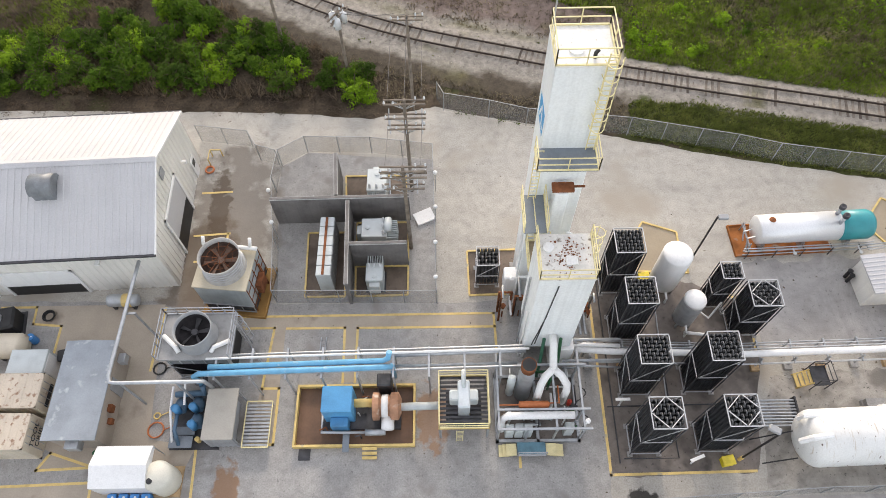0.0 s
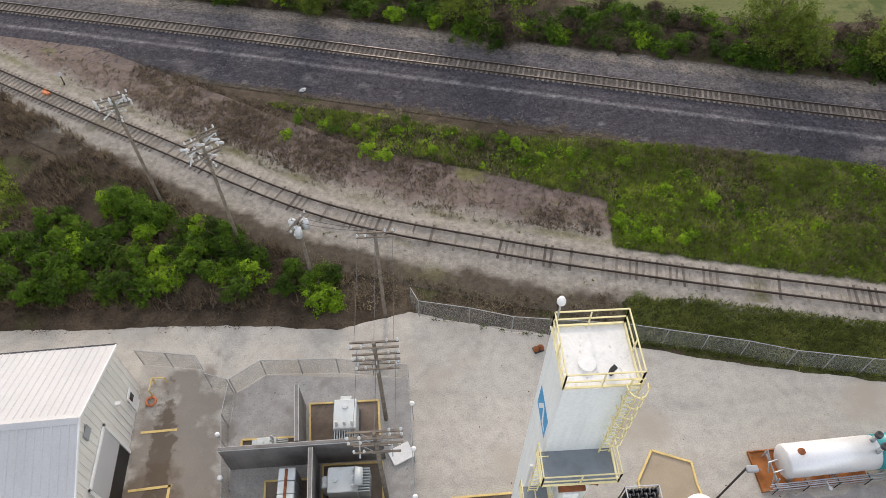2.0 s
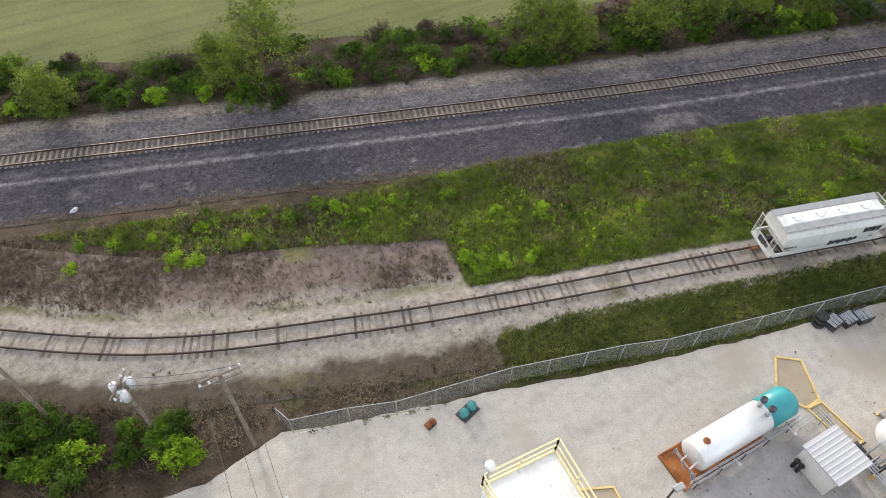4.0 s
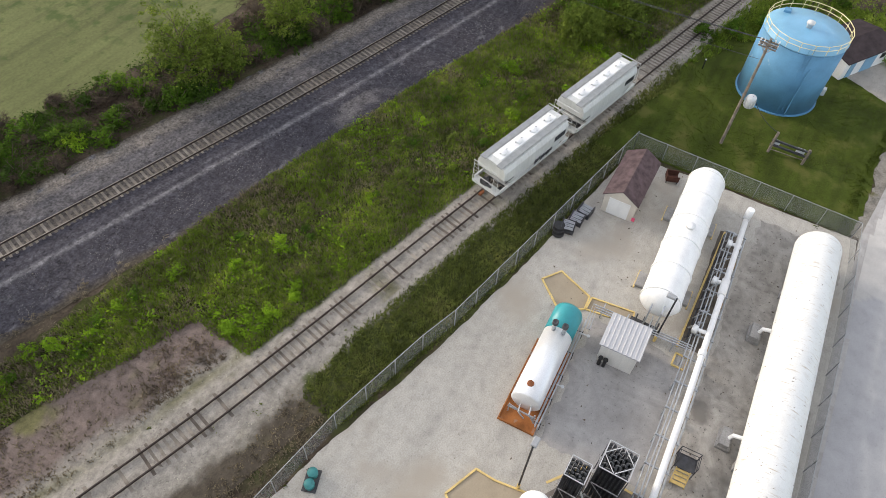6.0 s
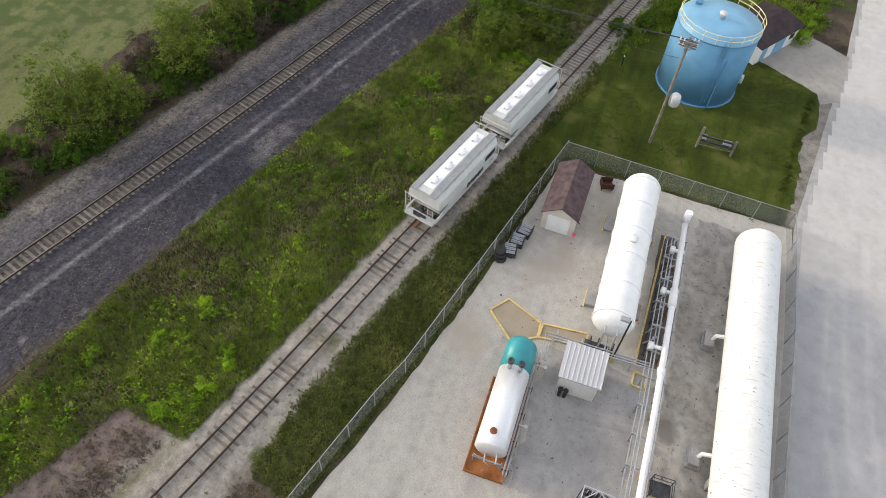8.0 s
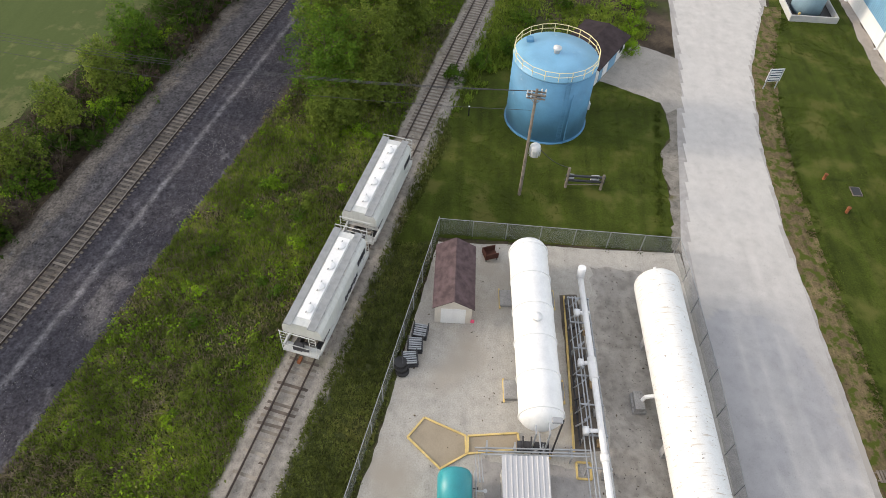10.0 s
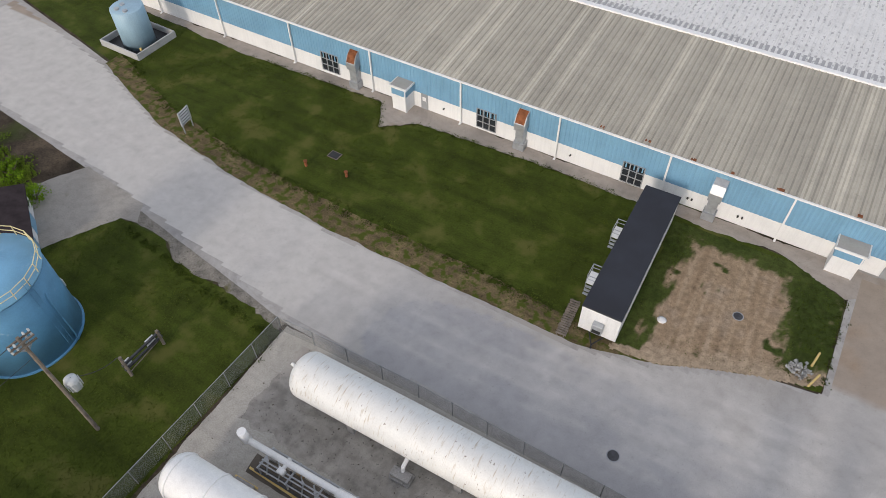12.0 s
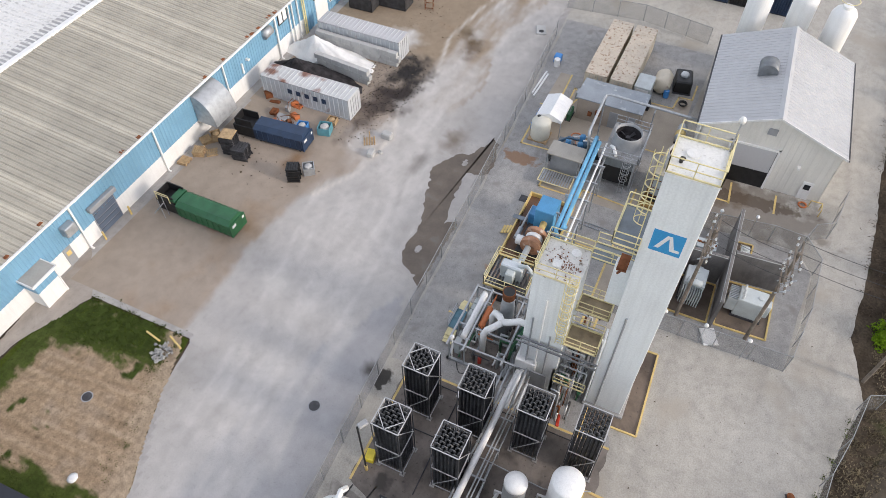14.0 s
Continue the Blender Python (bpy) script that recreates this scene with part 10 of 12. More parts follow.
for k in range(12):
    a, b = rr.uniform(0.8, 6.8), rr.uniform(15.3, 16.9)
    part("valve", Shape().lathe([(0.05, 0), (0.14, 0.05), (0.14, 0.3), (0.05, 0.35), (0.2, 0.4), (0.2, 0.44), (0.03, 0.46)], 10, at=(a, b, rr.uniform(0.6, 3.0))).tube([(a, b, 0.0), (a, b, 0.9)], 0.05, 6), (M_STEEL, M_RUST, M_GREEN)[k % 3], t)
for k, (x, y, z0, z1) in enumerate(((5.32, 12.6, 0.2, 9.0), (5.36, 13.3, 0.2, 11.5), (5.34, 14.0, 0.2, 7.5), (2.0, 12.7, 0.3, 8.0), (1.98, 13.8, 0.3, 10.5), (1.95, 18.2, 0.3, 15.0), (4.95, 18.3, 0.3, 12.0))):
    part("riser", Shape().tube([(x, y, z0), (x, y, z1)], 0.07, 8), (M_STEEL, M_WHITE)[k % 2], t)


# ---- ambient vaporizers ----
M_FIN = mat("dark_finned_tube", (0.085, 0.088, 0.095), 0.5, 0.3, dark=0.7, light=1.4, scale=2, fine=25, bump=0.1)
M_FINEND = mat("grey_fin_end", (0.115, 0.118, 0.122), 0.6, 0.2, dark=0.8, light=1.2, scale=2, fine=20, bump=0.0)
M_CAGE = mat("pale_aluminium_frame", (0.5, 0.51, 0.52), 0.5, 0.3, dark=0.9, light=1.1, scale=2, fine=20, bump=0.0)


def vaporizer(x, y, w, d, h, nx, ny, label, cross=0):
    t = thing("vaporizer", x, y, 0, 0, label, "vaporizer", "ambient vaporizers")
    s, top, bends = Shape(), Shape(), Shape()
    for i in range(nx):
        for j in range(ny):
            cx, cy = -w / 2 + (i + 0.5) * w / nx, -d / 2 + (j + 0.5) * d / ny
            r = min(w / nx, d / ny) * 0.42
            s.lathe([(0.045, 0.25), (0.045, h - 0.05)], 5, at=(cx, cy, 0))
            for k in range(4):
                a = math.pi * k / 4
                c, sn = math.cos(a) * r, math.sin(a) * r
                s.add([(cx - c, cy - sn, 0.35), (cx + c, cy + sn, 0.35), (cx + c, cy + sn, h - 0.12), (cx - c, cy - sn, h - 0.12)], [(0, 1, 2, 3)])
                c, sn = math.cos(a), math.sin(a)
                top.add([(cx - c * r + sn * 0.016, cy - sn * r - c * 0.016, h - 0.1), (cx - c * r - sn * 0.016, cy - sn * r + c * 0.016, h - 0.1), (cx + c * r - sn * 0.016, cy + sn * r + c * 0.016, h - 0.1), (cx + c * r + sn * 0.016, cy + sn * r - c * 0.016, h - 0.1)], [(0, 3, 2, 1)])
            if j % 2 == i % 2 and j < ny - 1:
                run = d / ny
                bends.tube([(cx, cy, h - 0.12), (cx, cy + run * 0.12, h + 0.02), (cx, cy + run * 0.5, h + 0.07), (cx, cy + run * 0.88, h + 0.02), (cx, cy + run, h - 0.12)], 0.042, 5)
    tagged(part("fin_top", top, M_FINEND, t, "grey aluminium fin ends"), kind="stuff")
    tagged(part("return_bend", bends, M_FINEND, t, "grey return bends", True), kind="stuff")
    tagged(part("finned_tube", s, M_FIN, t, "dark finned aluminium tubes"), kind="stuff")
    for z in (0.3, h * 0.5, h):
        q = [(-w / 2, -d / 2), (w / 2, -d / 2), (w / 2, d / 2), (-w / 2, d / 2)]
        s = Shape()
        for (a, b), (c, e) in zip(q, q[1:] + q[:1]):
            s.bar((a * 1.03, b * 1.03, z), (c * 1.03, e * 1.03, z), 0.075)
        part("frame_band", s, M_CAGE, t, "pale angle-iron band")
    for a in (-1, 1):
        for b in (-1, 1):
            part("leg", Shape().bar((a * w / 2 * 1.03, b * d / 2 * 1.03, 0), (a * w / 2 * 1.03, b * d / 2 * 1.03, h), 0.07), M_FIN, t)
            part("foot_pad", Shape().cbox(a * w / 2, b * d / 2, 0, 0.35, 0.35, 0.12), M_CONC, t)
    s = Shape()
    for b in (-1, 1):
        s.bar((-w / 2, b * d / 2 * 1.04, h * 0.5), (w / 2, b * d / 2 * 1.04, h), 0.05)
        s.bar((b * w / 2 * 1.04, -d / 2, 0.3), (b * w / 2 * 1.04, d / 2, h * 0.5), 0.05)
    part("brace", s, M_CAGE, t)
    if cross:
        s = Shape()
        for a in (-1, 1):
            for b in (-1, 1):
                s.bar((a * w / 2, b * 0.05, h + 0.08), (a * 0.05, b * d / 2, h + 0.08), 0.06)
        part("top_brace", s, M_CAGE, t)
    return t


for k, (x, y) in enumerate(((10.15, 6.5), (14.75, 6.6), (10.05, 10.6), (14.55, 10.75), (9.85, 14.75), (9.6, 18.6))):
    vaporizer(x, y, 1.95, 1.9, 6.6, 8, 7, "dark finned vaporizer tower in a pale frame" + (" with cross-braced top" if k < 2 else ""), k < 2)
vaporizer(18.6, 15.0, 1.95, 1.9, 5.4, 8, 7, "lower dark finned vaporizer with a braced top", 1)
vaporizer(16.9, 17.0, 1.4, 1.3, 5.0, 5, 5, "narrow dark finned vaporizer beside a larger one")
vaporizer(-0.05, 19.3, 1.6, 1.55, 3.4, 6, 5, "small dark finned vaporizer beside the tower")
for x, y, r, h in ((13.35, 18.35, 1.08, 5.2), (14.35, 15.3, 0.78, 4.1)):
    t = thing("pressure_vessel", x, y, 0, 0, "upright white domed vessel among the vaporizers", "vessel", "white vessels")
    part("shell", Shape().lathe([(0.3, 0.45), (r * 0.85, 0.55), (r, 0.9), (r, h - 0.22), (r * 0.9, h - 0.08), (r * 0.5, h + 0.06), (0.03, h + 0.1)], 28), M_WHITE if r > 1 else M_STEEL, t, "pale steel shell", True)
    if r < 1:
        part("dome", Shape().lathe([(r + 0.01, h - 0.4), (r + 0.01, h - 0.22), (r * 0.91, h - 0.07), (r * 0.5, h + 0.07), (0.03, h + 0.11)], 28), M_WHITE, t, "white painted dome", True)
    for k in range(4):
        a = math.pi / 4 + k * math.pi / 2
        part("leg", Shape().cbox(r * 0.85 * math.cos(a), r * 0.85 * math.sin(a), 0, 0.14, 0.14, 0.8), M_STEEL, t)
    part("nozzle", Shape().tube([(0, -r * 0.9, 1.0), (0, -r - 0.5, 0.9), (0, -r - 0.5, 0.2)], 0.09, 8), M_WHITE, t)
t = thing("vessel_piping", 0, 0, 0, 0, "white and steel pipe runs between the vessels", "pipework")
for pts, r, m in (([(14.3, 14.2, 0.5), (16.0, 14.0, 0.5), (16.2, 12.6, 0.5)], 0.14, M_WHITE), ([(12.6, 13.0, 0.4), (16.6, 13.1, 0.4)], 0.09, M_STEEL), ([(15.2, 16.4, 0.6), (16.2, 15.2, 0.8), (17.2, 16.2, 1.4)], 0.08, M_WHITE), ([(8.4, 4.9, 0.25), (8.4, 19.4, 0.25)], 0.05, M_DARKSTEEL), ([(8.7, 5.2, 0.3), (12.4, 5.2, 0.3), (12.4, 12, 0.3)], 0.05, M_DARKSTEEL), ([(12.2, 8.4, 0.3), (12.6, 17, 0.3), (11.4, 20, 0.3)], 0.05, M_STEEL), ([(8.0, 8.8, 0.25), (16.8, 8.9, 0.25)], 0.05, M_DARKSTEEL)):
    part("pipe", Shape().tube(pts, r, 8), m, t)
for x, y, a in ((8.85, 8.9, 0), (13.2, 4.9, 20)):
    t = thing("pipe_stand", x, y, 0, a, "white tee-shaped pipe stand", "pipe stand", "tee stands")
    part("post", Shape().tube([(0, 0, 0), (0, 0, 1.5)], 0.06, 8), M_WHITE, t)
    part("crossbar", Shape().box(-0.5, -0.1, 1.5, 0.5, 0.1, 1.62), M_WHITE, t)
for x, y in ((15.6, 4.95), (12.1, 18.9)):
    t = thing("spill_bin", x, y, 0.02, 10, "small yellow plastic bin", "bin", "yellow bins")
    part("tub", Shape().bev(-0.4, -0.3, 0, 0.4, 0.3, 0.5, 0.05), mat("bright_yellow_plastic", (0.75, 0.6, 0.03), 0.5), t)
    part("lid", Shape().bev(-0.43, -0.33, 0.5, 0.43, 0.33, 0.58, 0.03), mat("yellow_plastic_lid", (0.7, 0.55, 0.05), 0.5), t)

# ---- transformer yard ----
def cmu_wall(x0, y0, x1, y1, h, label):
    """A block wall with recessed courses."""
    d = math.hypot(x1 - x0, y1 - y0)
    t = thing("block_wall", x0, y0, 0, math.degrees(math.atan2(y1 - y0, x1 - x0)), label, "wall", "transformer bay walls")
    part("core", Shape().box(0, -0.1, 0, d, 0.1, h), M_BLOCK, t)
    n = int(h / 0.2)
    s = Shape()
    for c in range(n):
        k = -0.2 if c % 2 else 0.0
        while k < d - 0.05:
            s.box(max(0.0, k) + 0.006, -0.125, c * 0.2 + 0.006, min(d, k + 0.4) - 0.006, 0.125, c * 0.2 + 0.194)
            k += 0.4
    tagged(part("blocks", s, M_BLOCK, t, "grey masonry blocks"), kind="stuff")
    part("cap", Shape().box(0, -0.15, n * 0.2, d, 0.15, n * 0.2 + 0.06), M_BLOCKPALE, t, "pale coping")


WZ = 3.5
cmu_wall(-16.85, 24.6, -6.0, 24.75, WZ, "grey concrete block wall across the transformer yard")
cmu_wall(-10.75, 24.4, -10.45, 17.1, WZ, "grey concrete block wall between the bays")
cmu_wall(-10.4, 20.5, -6.1, 20.55, WZ, "grey concrete block wall between two transformers")
cmu_wall(-11.7, 24.9, -12.0, 29.0, WZ, "grey concrete block wall beside the rear transformer")
M_TRPAINT = mat("pale_transformer_paint", (0.5, 0.54, 0.54), 0.45, dark=0.88, light=1.06, scale=1.2, fine=15, bump=0.02)


def bay(poly, label):
    curbed_pad("transformer_bay", poly, label, M_BROWN)


bay([(-10.2, 17.75), (-6.15, 17.8), (-6.15, 20.35), (-10.3, 20.35)], "dark bunded floor of a transformer bay")
bay([(-10.3, 20.75), (-6.15, 20.8), (-6.2, 24.4), (-10.4, 24.4)], "dark bunded floor of a transformer bay")
bay([(-11.3, 25.0), (-6.35, 25.0), (-6.5, 29.1), (-11.6, 29.1)], "dark bunded floor of a transformer bay")
bay([(-14.1, 17.75), (-11.0, 17.75), (-11.2, 23.5), (-14.3, 23.5)], "dark bunded floor under the switchgear")
bay([(-16.2, 25.2), (-12.2, 25.2), (-12.3, 26.6), (-16.3, 26.6)], "narrow bunded floor behind the block wall")


def transformer(x, y, w, d, h, turn, label, fins=8, conservator=True):
    t = thing("transformer", x, y, 0.03, turn, label, "transformer", "power transformers")
    part("tank", Shape().bev(-w / 2, -d / 2, 0.2, w / 2, d / 2, h, 0.05), M_TRPAINT, t, "pale grey steel tank")
    part("base", Shape().box(-w / 2 - 0.1, -d / 2 - 0.1, 0, w / 2 + 0.1, d / 2 + 0.1, 0.2), M_DARKSTEEL, t)
    for k in range(fins):
        yy = -d / 2 + 0.1 + k * (d - 0.2) / (fins - 1)
        part("radiator", Shape().box(w / 2, yy - 0.035, 0.5, w / 2 + 0.75, yy + 0.035, h - 0.25), M_TRPAINT, t)
    if conservator:
        part("conservator", Shape().lathe([(0.03, -0.6), (0.28, -0.55), (0.28, 0.55), (0.03, 0.6)], 14, "y", (w / 2 + 0.1, 0, h + 0.35)), M_TRPAINT, t, smooth=True)
    for k in range(3):
        b = part("bushing", Shape().lathe([(0.1, 0), (0.13, 0.1), (0.08, 0.16), (0.12, 0.24), (0.07, 0.3), (0.1, 0.38), (0.03, 0.5)], 10, at=(w / 2 - 0.3, -d / 3 + k * d / 3, h)), M_INSUL, t, "pale porcelain bushing")
    part("cabinet", Shape().bev(-w / 2 - 0.4, -0.4, 0.5, -w / 2, 0.4, h - 0.3, 0.04), M_TRPAINT, t)
    part("lid_hatch", Shape().lathe([(0.2, 0), (0.2, 0.08), (0.02, 0.1)], 12, at=(-w / 4, 0, h)), M_TRPAINT, t)


transformer(-8.6, 18.9, 1.5, 1.3, 1.9, 90, "pale grey transformer in a block bay", 7, False)
transformer(-8.7, 22.5, 2.0, 1.7, 2.4, 0, "large pale grey transformer with radiators and bushings", 9)
transformer(-8.7, 27.2, 2.2, 1.6, 2.2, -90, "pale grey transformer with deep cooling fins", 9, False)
transformer(-14.3, 25.9, 1.4, 0.8, 1.0, 0, "low pale transformer behind the wall", 5, False)
t = thing("switchgear", -12.35, 20.85, 0.03, 0, "long pale switchgear cabinet with a rust streak", "switchgear")
for k in range(6):
    c = part("cubicle", Shape().bev(-0.55, -2.55 + k * 0.86, 0, 0.55, -1.73 + k * 0.86, 2.55, 0.03), M_TRPAINT, t, "pale steel cubicle")
    part("cubicle_door", Shape().box(0.55, -2.48 + k * 0.86, 0.2, 0.58, -1.8 + k * 0.86, 2.4), M_GREYPAINT, c)
part("cable_tray", Shape().box(-0.12, -2.5, 2.55, 0.06, 2.5, 2.63), M_RUST, t, "rusty cable tray")
t = thing("cover_panel", -4.9, 24.9, 0.02, 25, "white flat cover panel lying by the fence", "panel")
part("panel", Shape().bev(-0.8, -0.6, 0, 0.8, 0.6, 0.15, 0.02), M_WHITE, t)
for x, y in ((-3.95, 18), (-3.95, 21), (-3.95, 24.2), (-3.95, 27.5), (-16.7, 23), (-17.3, 26)):
    t = thing("fence_lamp", x, y, 0, 0, "small round white lamp on a fence post", "lamp", "fence lamps")
    part("stem", Shape().tube([(0, 0, 0), (0, 0, 2.5)], 0.03, 6), M_STEEL, t)
    part("globe", Shape().lathe([(0.05, 2.5), (0.16, 2.55), (0.18, 2.68), (0.1, 2.8), (0.01, 2.82)], 10), M_WHITE, t, "white globe", True)

# ---- cooling towers ----
C1 = thing("cooling_tower", -19.25, 18.4, 0, -6, "square grey cooling tower with a round fan stack", "cooling tower", "cooling towers")
part("tray", Shape().box(-2.3, -2.1, 0, 2.6, 2.1, 0.12).box(-2.3, -2.2, 0, 2.6, -2.1, 0.35).box(2.5, -2.1, 0, 2.6, 2.1, 0.35), mat("ochre_tray", (0.35, 0.2, 0.07), 0.9, dark=0.7, light=1.2, scale=0.8, fine=10, bump=0.1), C1, "rusty ochre drip tray")
part("basin", Shape().bev(-1.9, -1.75, 0.4, 1.9, 1.75, 1.3, 0.05), M_DARKSTEEL, C1)
part("casing", Shape().bev(-1.95, -1.8, 1.3, 1.95, 1.8, 3.9, 0.05), mat("grey_green_casing", (0.36, 0.4, 0.41), 0.5, dark=0.85, light=1.08, scale=0.8, fine=12, bump=0.03, streak=0.3), C1, "grey casing panels")
part("deck", Shape().bev(-2.0, -1.85, 3.9, 2.0, 1.85, 4.0, 0.03), mat("sand_deck", (0.48, 0.43, 0.33), 0.7, dark=0.88, light=1.06, scale=0.8, fine=12, bump=0.03), C1, "sand-coloured deck")
part("fan_stack", Shape().open_lathe([(1.62, 4.0), (1.5, 4.35), (1.42, 5.2), (1.5, 5.6), (1.44, 5.61), (1.36, 5.2)], 40), mat("weathered_stack", (0.4, 0.39, 0.37), 0.6, 0.1, dark=0.85, light=1.1, scale=1.5, fine=12, bump=0.03, streak=0.35), C1, "round weathered fan stack", True)
for k in range(5):
    z = 4.3 + k * 0.26
    part("stack_hoop", Shape().open_lathe([(1.46 - 0.015 * k, z), (1.53 - 0.02 * k, z + 0.03), (1.46 - 0.015 * k, z + 0.06)], 40), M_STEEL, C1)
# added liner: rust brown, darkened to paint the shade inside the stack
part("stack_liner", Shape().open_lathe([(1.36, 5.2), (1.34, 4.45), (0.02, 4.42)], 40), mat("shaded_rust_liner", (0.09, 0.062, 0.05), 0.9, dark=0.6, light=1.4, scale=1.5, fine=10, bump=0.05), C1, "rusty inside of the stack, darkened as shade", True)
M_BLADE = mat("rusty_brown_blade", (0.17, 0.11, 0.08), 0.8)


def fan(tower, z, r0, r1, n, m):
    hub = part("fan_hub", Shape().lathe([(r0 + 0.03, z - 0.06), (r0 + 0.03, z + 0.2), (0.05, z + 0.24)], 14), m, tower, "fan hub")
    for k in range(n):
        a = 2 * math.pi * k / n + 0.2
        q = [(r0 * math.cos(a - 0.25), r0 * math.sin(a - 0.25), z), (r1 * math.cos(a - 0.13), r1 * math.sin(a - 0.13), z - 0.04), (r1 * math.cos(a + 0.16), r1 * math.sin(a + 0.16), z + 0.12), (r0 * math.cos(a + 0.25), r0 * math.sin(a + 0.25), z + 0.12)]
        part("blade", Shape().loft([q, [(u, v, w + 0.02) for u, v, w in q]]), m, hub)


fan(C1, 4.78, 0.22, 1.25, 6, M_BLADE)
s = Shape()
for k in range(10):
    a = 2 * math.pi * k / 10
    s.bar((0.15 * math.cos(a), 0.15 * math.sin(a), 5.3), (1.37 * math.cos(a), 1.37 * math.sin(a), 5.3), 0.03)
for r in (0.5, 0.95):
    s.tube([(r * math.cos(k * 0.3142), r * math.sin(k * 0.3142), 5.3) for k in range(21)], 0.014, 4)
part("fan_guard", s, M_RUST, C1, "rusty radial fan guard")
s = Shape()
for k in range(5):
    s.bar((-1.9 + k * 0.95, -1.84, 0.4), (-1.9 + k * 0.95, -1.84, 1.35), 0.07)
s.bar((-1.95, -1.84, 1.32), (1.95, -1.84, 1.32), 0.08).bar((-1.95, -1.84, 0.42), (1.95, -1.84, 0.42), 0.08)
part("basin_frame", s, M_STEEL, C1, "grey steel basin frame")
s = Shape()
for k in range(5):
    s.bar((1.99, -1.7 + k * 0.85, 0.4), (1.99, -1.7 + k * 0.85, 3.8), 0.06)
for z in (1.2, 2.2, 3.2):
    s.bar((1.99, -1.75, z), (1.99, 1.75, z), 0.05)
part("side_frame", s, M_RUST, C1, "rusty side framing")
part("header_pipe", Shape().tube([(-1.9, 1.5, 4.3), (2.1, 1.5, 4.3)], 0.16, 10).tube([(1.6, 1.5, 4.3), (1.6, 2.0, 4.9)], 0.13, 8).tube([(-1.9, 1.5, 4.3), (-1.9, 1.9, 4.8)], 0.13, 8), M_WHITE, C1, "white distribution pipe", True)
part("side_gear", Shape().bev(1.95, -0.6, 1.2, 2.4, 0.6, 2.4, 0.05).tube([(2.2, 0.7, 0.3), (2.2, 0.7, 3.4)], 0.08, 6), M_RUST, C1)
C2 = thing("cooling_tower", -20.3, 13.0, 0, 0, "dark cooling tower with a wide black fan stack", "cooling tower", "cooling towers")
for sx in (-1, 1):
    for sy in (-1, 1):
        part("corner_post", Shape().cbox(sx * 2.1, sy * 1.45, 0, 0.16, 0.16, 3.8), M_STEEL, C2)
part("fill", Shape().box(-1.95, -1.35, 0.5, 1.95, 1.35, 2.6), M_BLACK, C2, "black louvred fill")
s = Shape()
for k in range(8):
    z = 0.6 + k * 0.25
    s.add([(-2.1, -1.42, z), (2.1, -1.42, z), (2.1, -1.6, z + 0.18), (-2.1, -1.6, z + 0.18)], [(0, 1, 2, 3)])
part("louvres", s, M_DARKSTEEL, C2)
part("upper_casing", Shape().bev(-2.15, -1.5, 2.6, 2.15, 1.5, 3.8, 0.05), mat("slate_grey_casing", (0.17, 0.19, 0.2), 0.5, dark=0.8, light=1.15, scale=0.8, fine=12, bump=0.03, streak=0.3), C2, "slate-grey upper casing")
for k in range(6):
    part("panel_rib", Shape().box(-2.1 + k * 0.84 - 0.03, -1.54, 2.65, -2.1 + k * 0.84 + 0.03, -1.5, 3.75), M_STEEL, C2)
part("deck", Shape().box(-2.5, -1.7, 3.8, 2.5, 1.7, 3.9), mat("pale_grey_deck", (0.3, 0.3, 0.295), 0.7, dark=0.7, light=1.1, scale=1.2, fine=12, bump=0.03), C2, "pale grey deck")
part("fan_stack", Shape().open_lathe([(1.4, 3.9), (1.3, 4.3), (1.24, 5.0), (1.3, 5.3), (1.25, 5.31), (1.18, 5.0)], 36), M_GREYPAINT, C2, "round grey steel fan stack", True)
# added black liner paints the shade down this stack
part("stack_liner", Shape().open_lathe([(1.18, 5.0), (1.17, 4.3), (0.02, 4.28)], 36), M_COAL, C2, "inside of the stack, painted black as shade", True)
fan(C2, 4.5, 0.2, 1.1, 5, M_DARKSTEEL)
s = Shape()
for y in (-1.66, 1.66):
    s.bar((-2.3, y, 3.8), (2.3, y, 3.8), 0.1).bar((-2.2, y, 0.1), (2.2, y, 2.6), 0.06).bar((2.2, y, 0.1), (-2.2, y, 2.6), 0.06)
part("outer_frame", s, M_STEEL, C2, "grey cross-braced frame")
for sx in (-1, 1):
    part("inlet_pipe", Shape().tube([(sx * 2.3, -0.2 - 0.2 * sx, 4.1), (sx * 1.3, -0.9, 4.15), (sx * 1.1, -1.2, 4.0)], 0.16, 10), M_WHITE, C2, "white inlet pipe", True)
railing("deck_rail", [(-2.5, -1.7), (-2.5, 1.7), (2.5, 1.7), (2.5, -1.7)], 3.9, C2, M_STEEL, 1.0, "grey guard rail", 0.9)
cage_ladder(2.65, 0.8, 0, 4.9, 1, 0, C2, M_STEEL)
part("sump_pipe", Shape().tube([(-0.2, -1.6, 1.0), (0, -2.4, 1.0), (0, -2.9, 2.6)], 0.18, 10), M_DARKSTEEL, C2)

# ---- pipe rack ----
M_BLUEPIPE = mat("worn_sky_blue_pipe", (0.13, 0.38, 0.58), 0.5, dark=0.85, light=1.12, scale=1.2, fine=12, bump=0.03, stain=(0.4, 0.5, 0.55), stain_at=0.62, stain_scale=1.5)
PR = thing("pipe_rack", 0, 0, 0, 0, "pipe rack carrying twin blue cooling water pipes", "pipe rack")
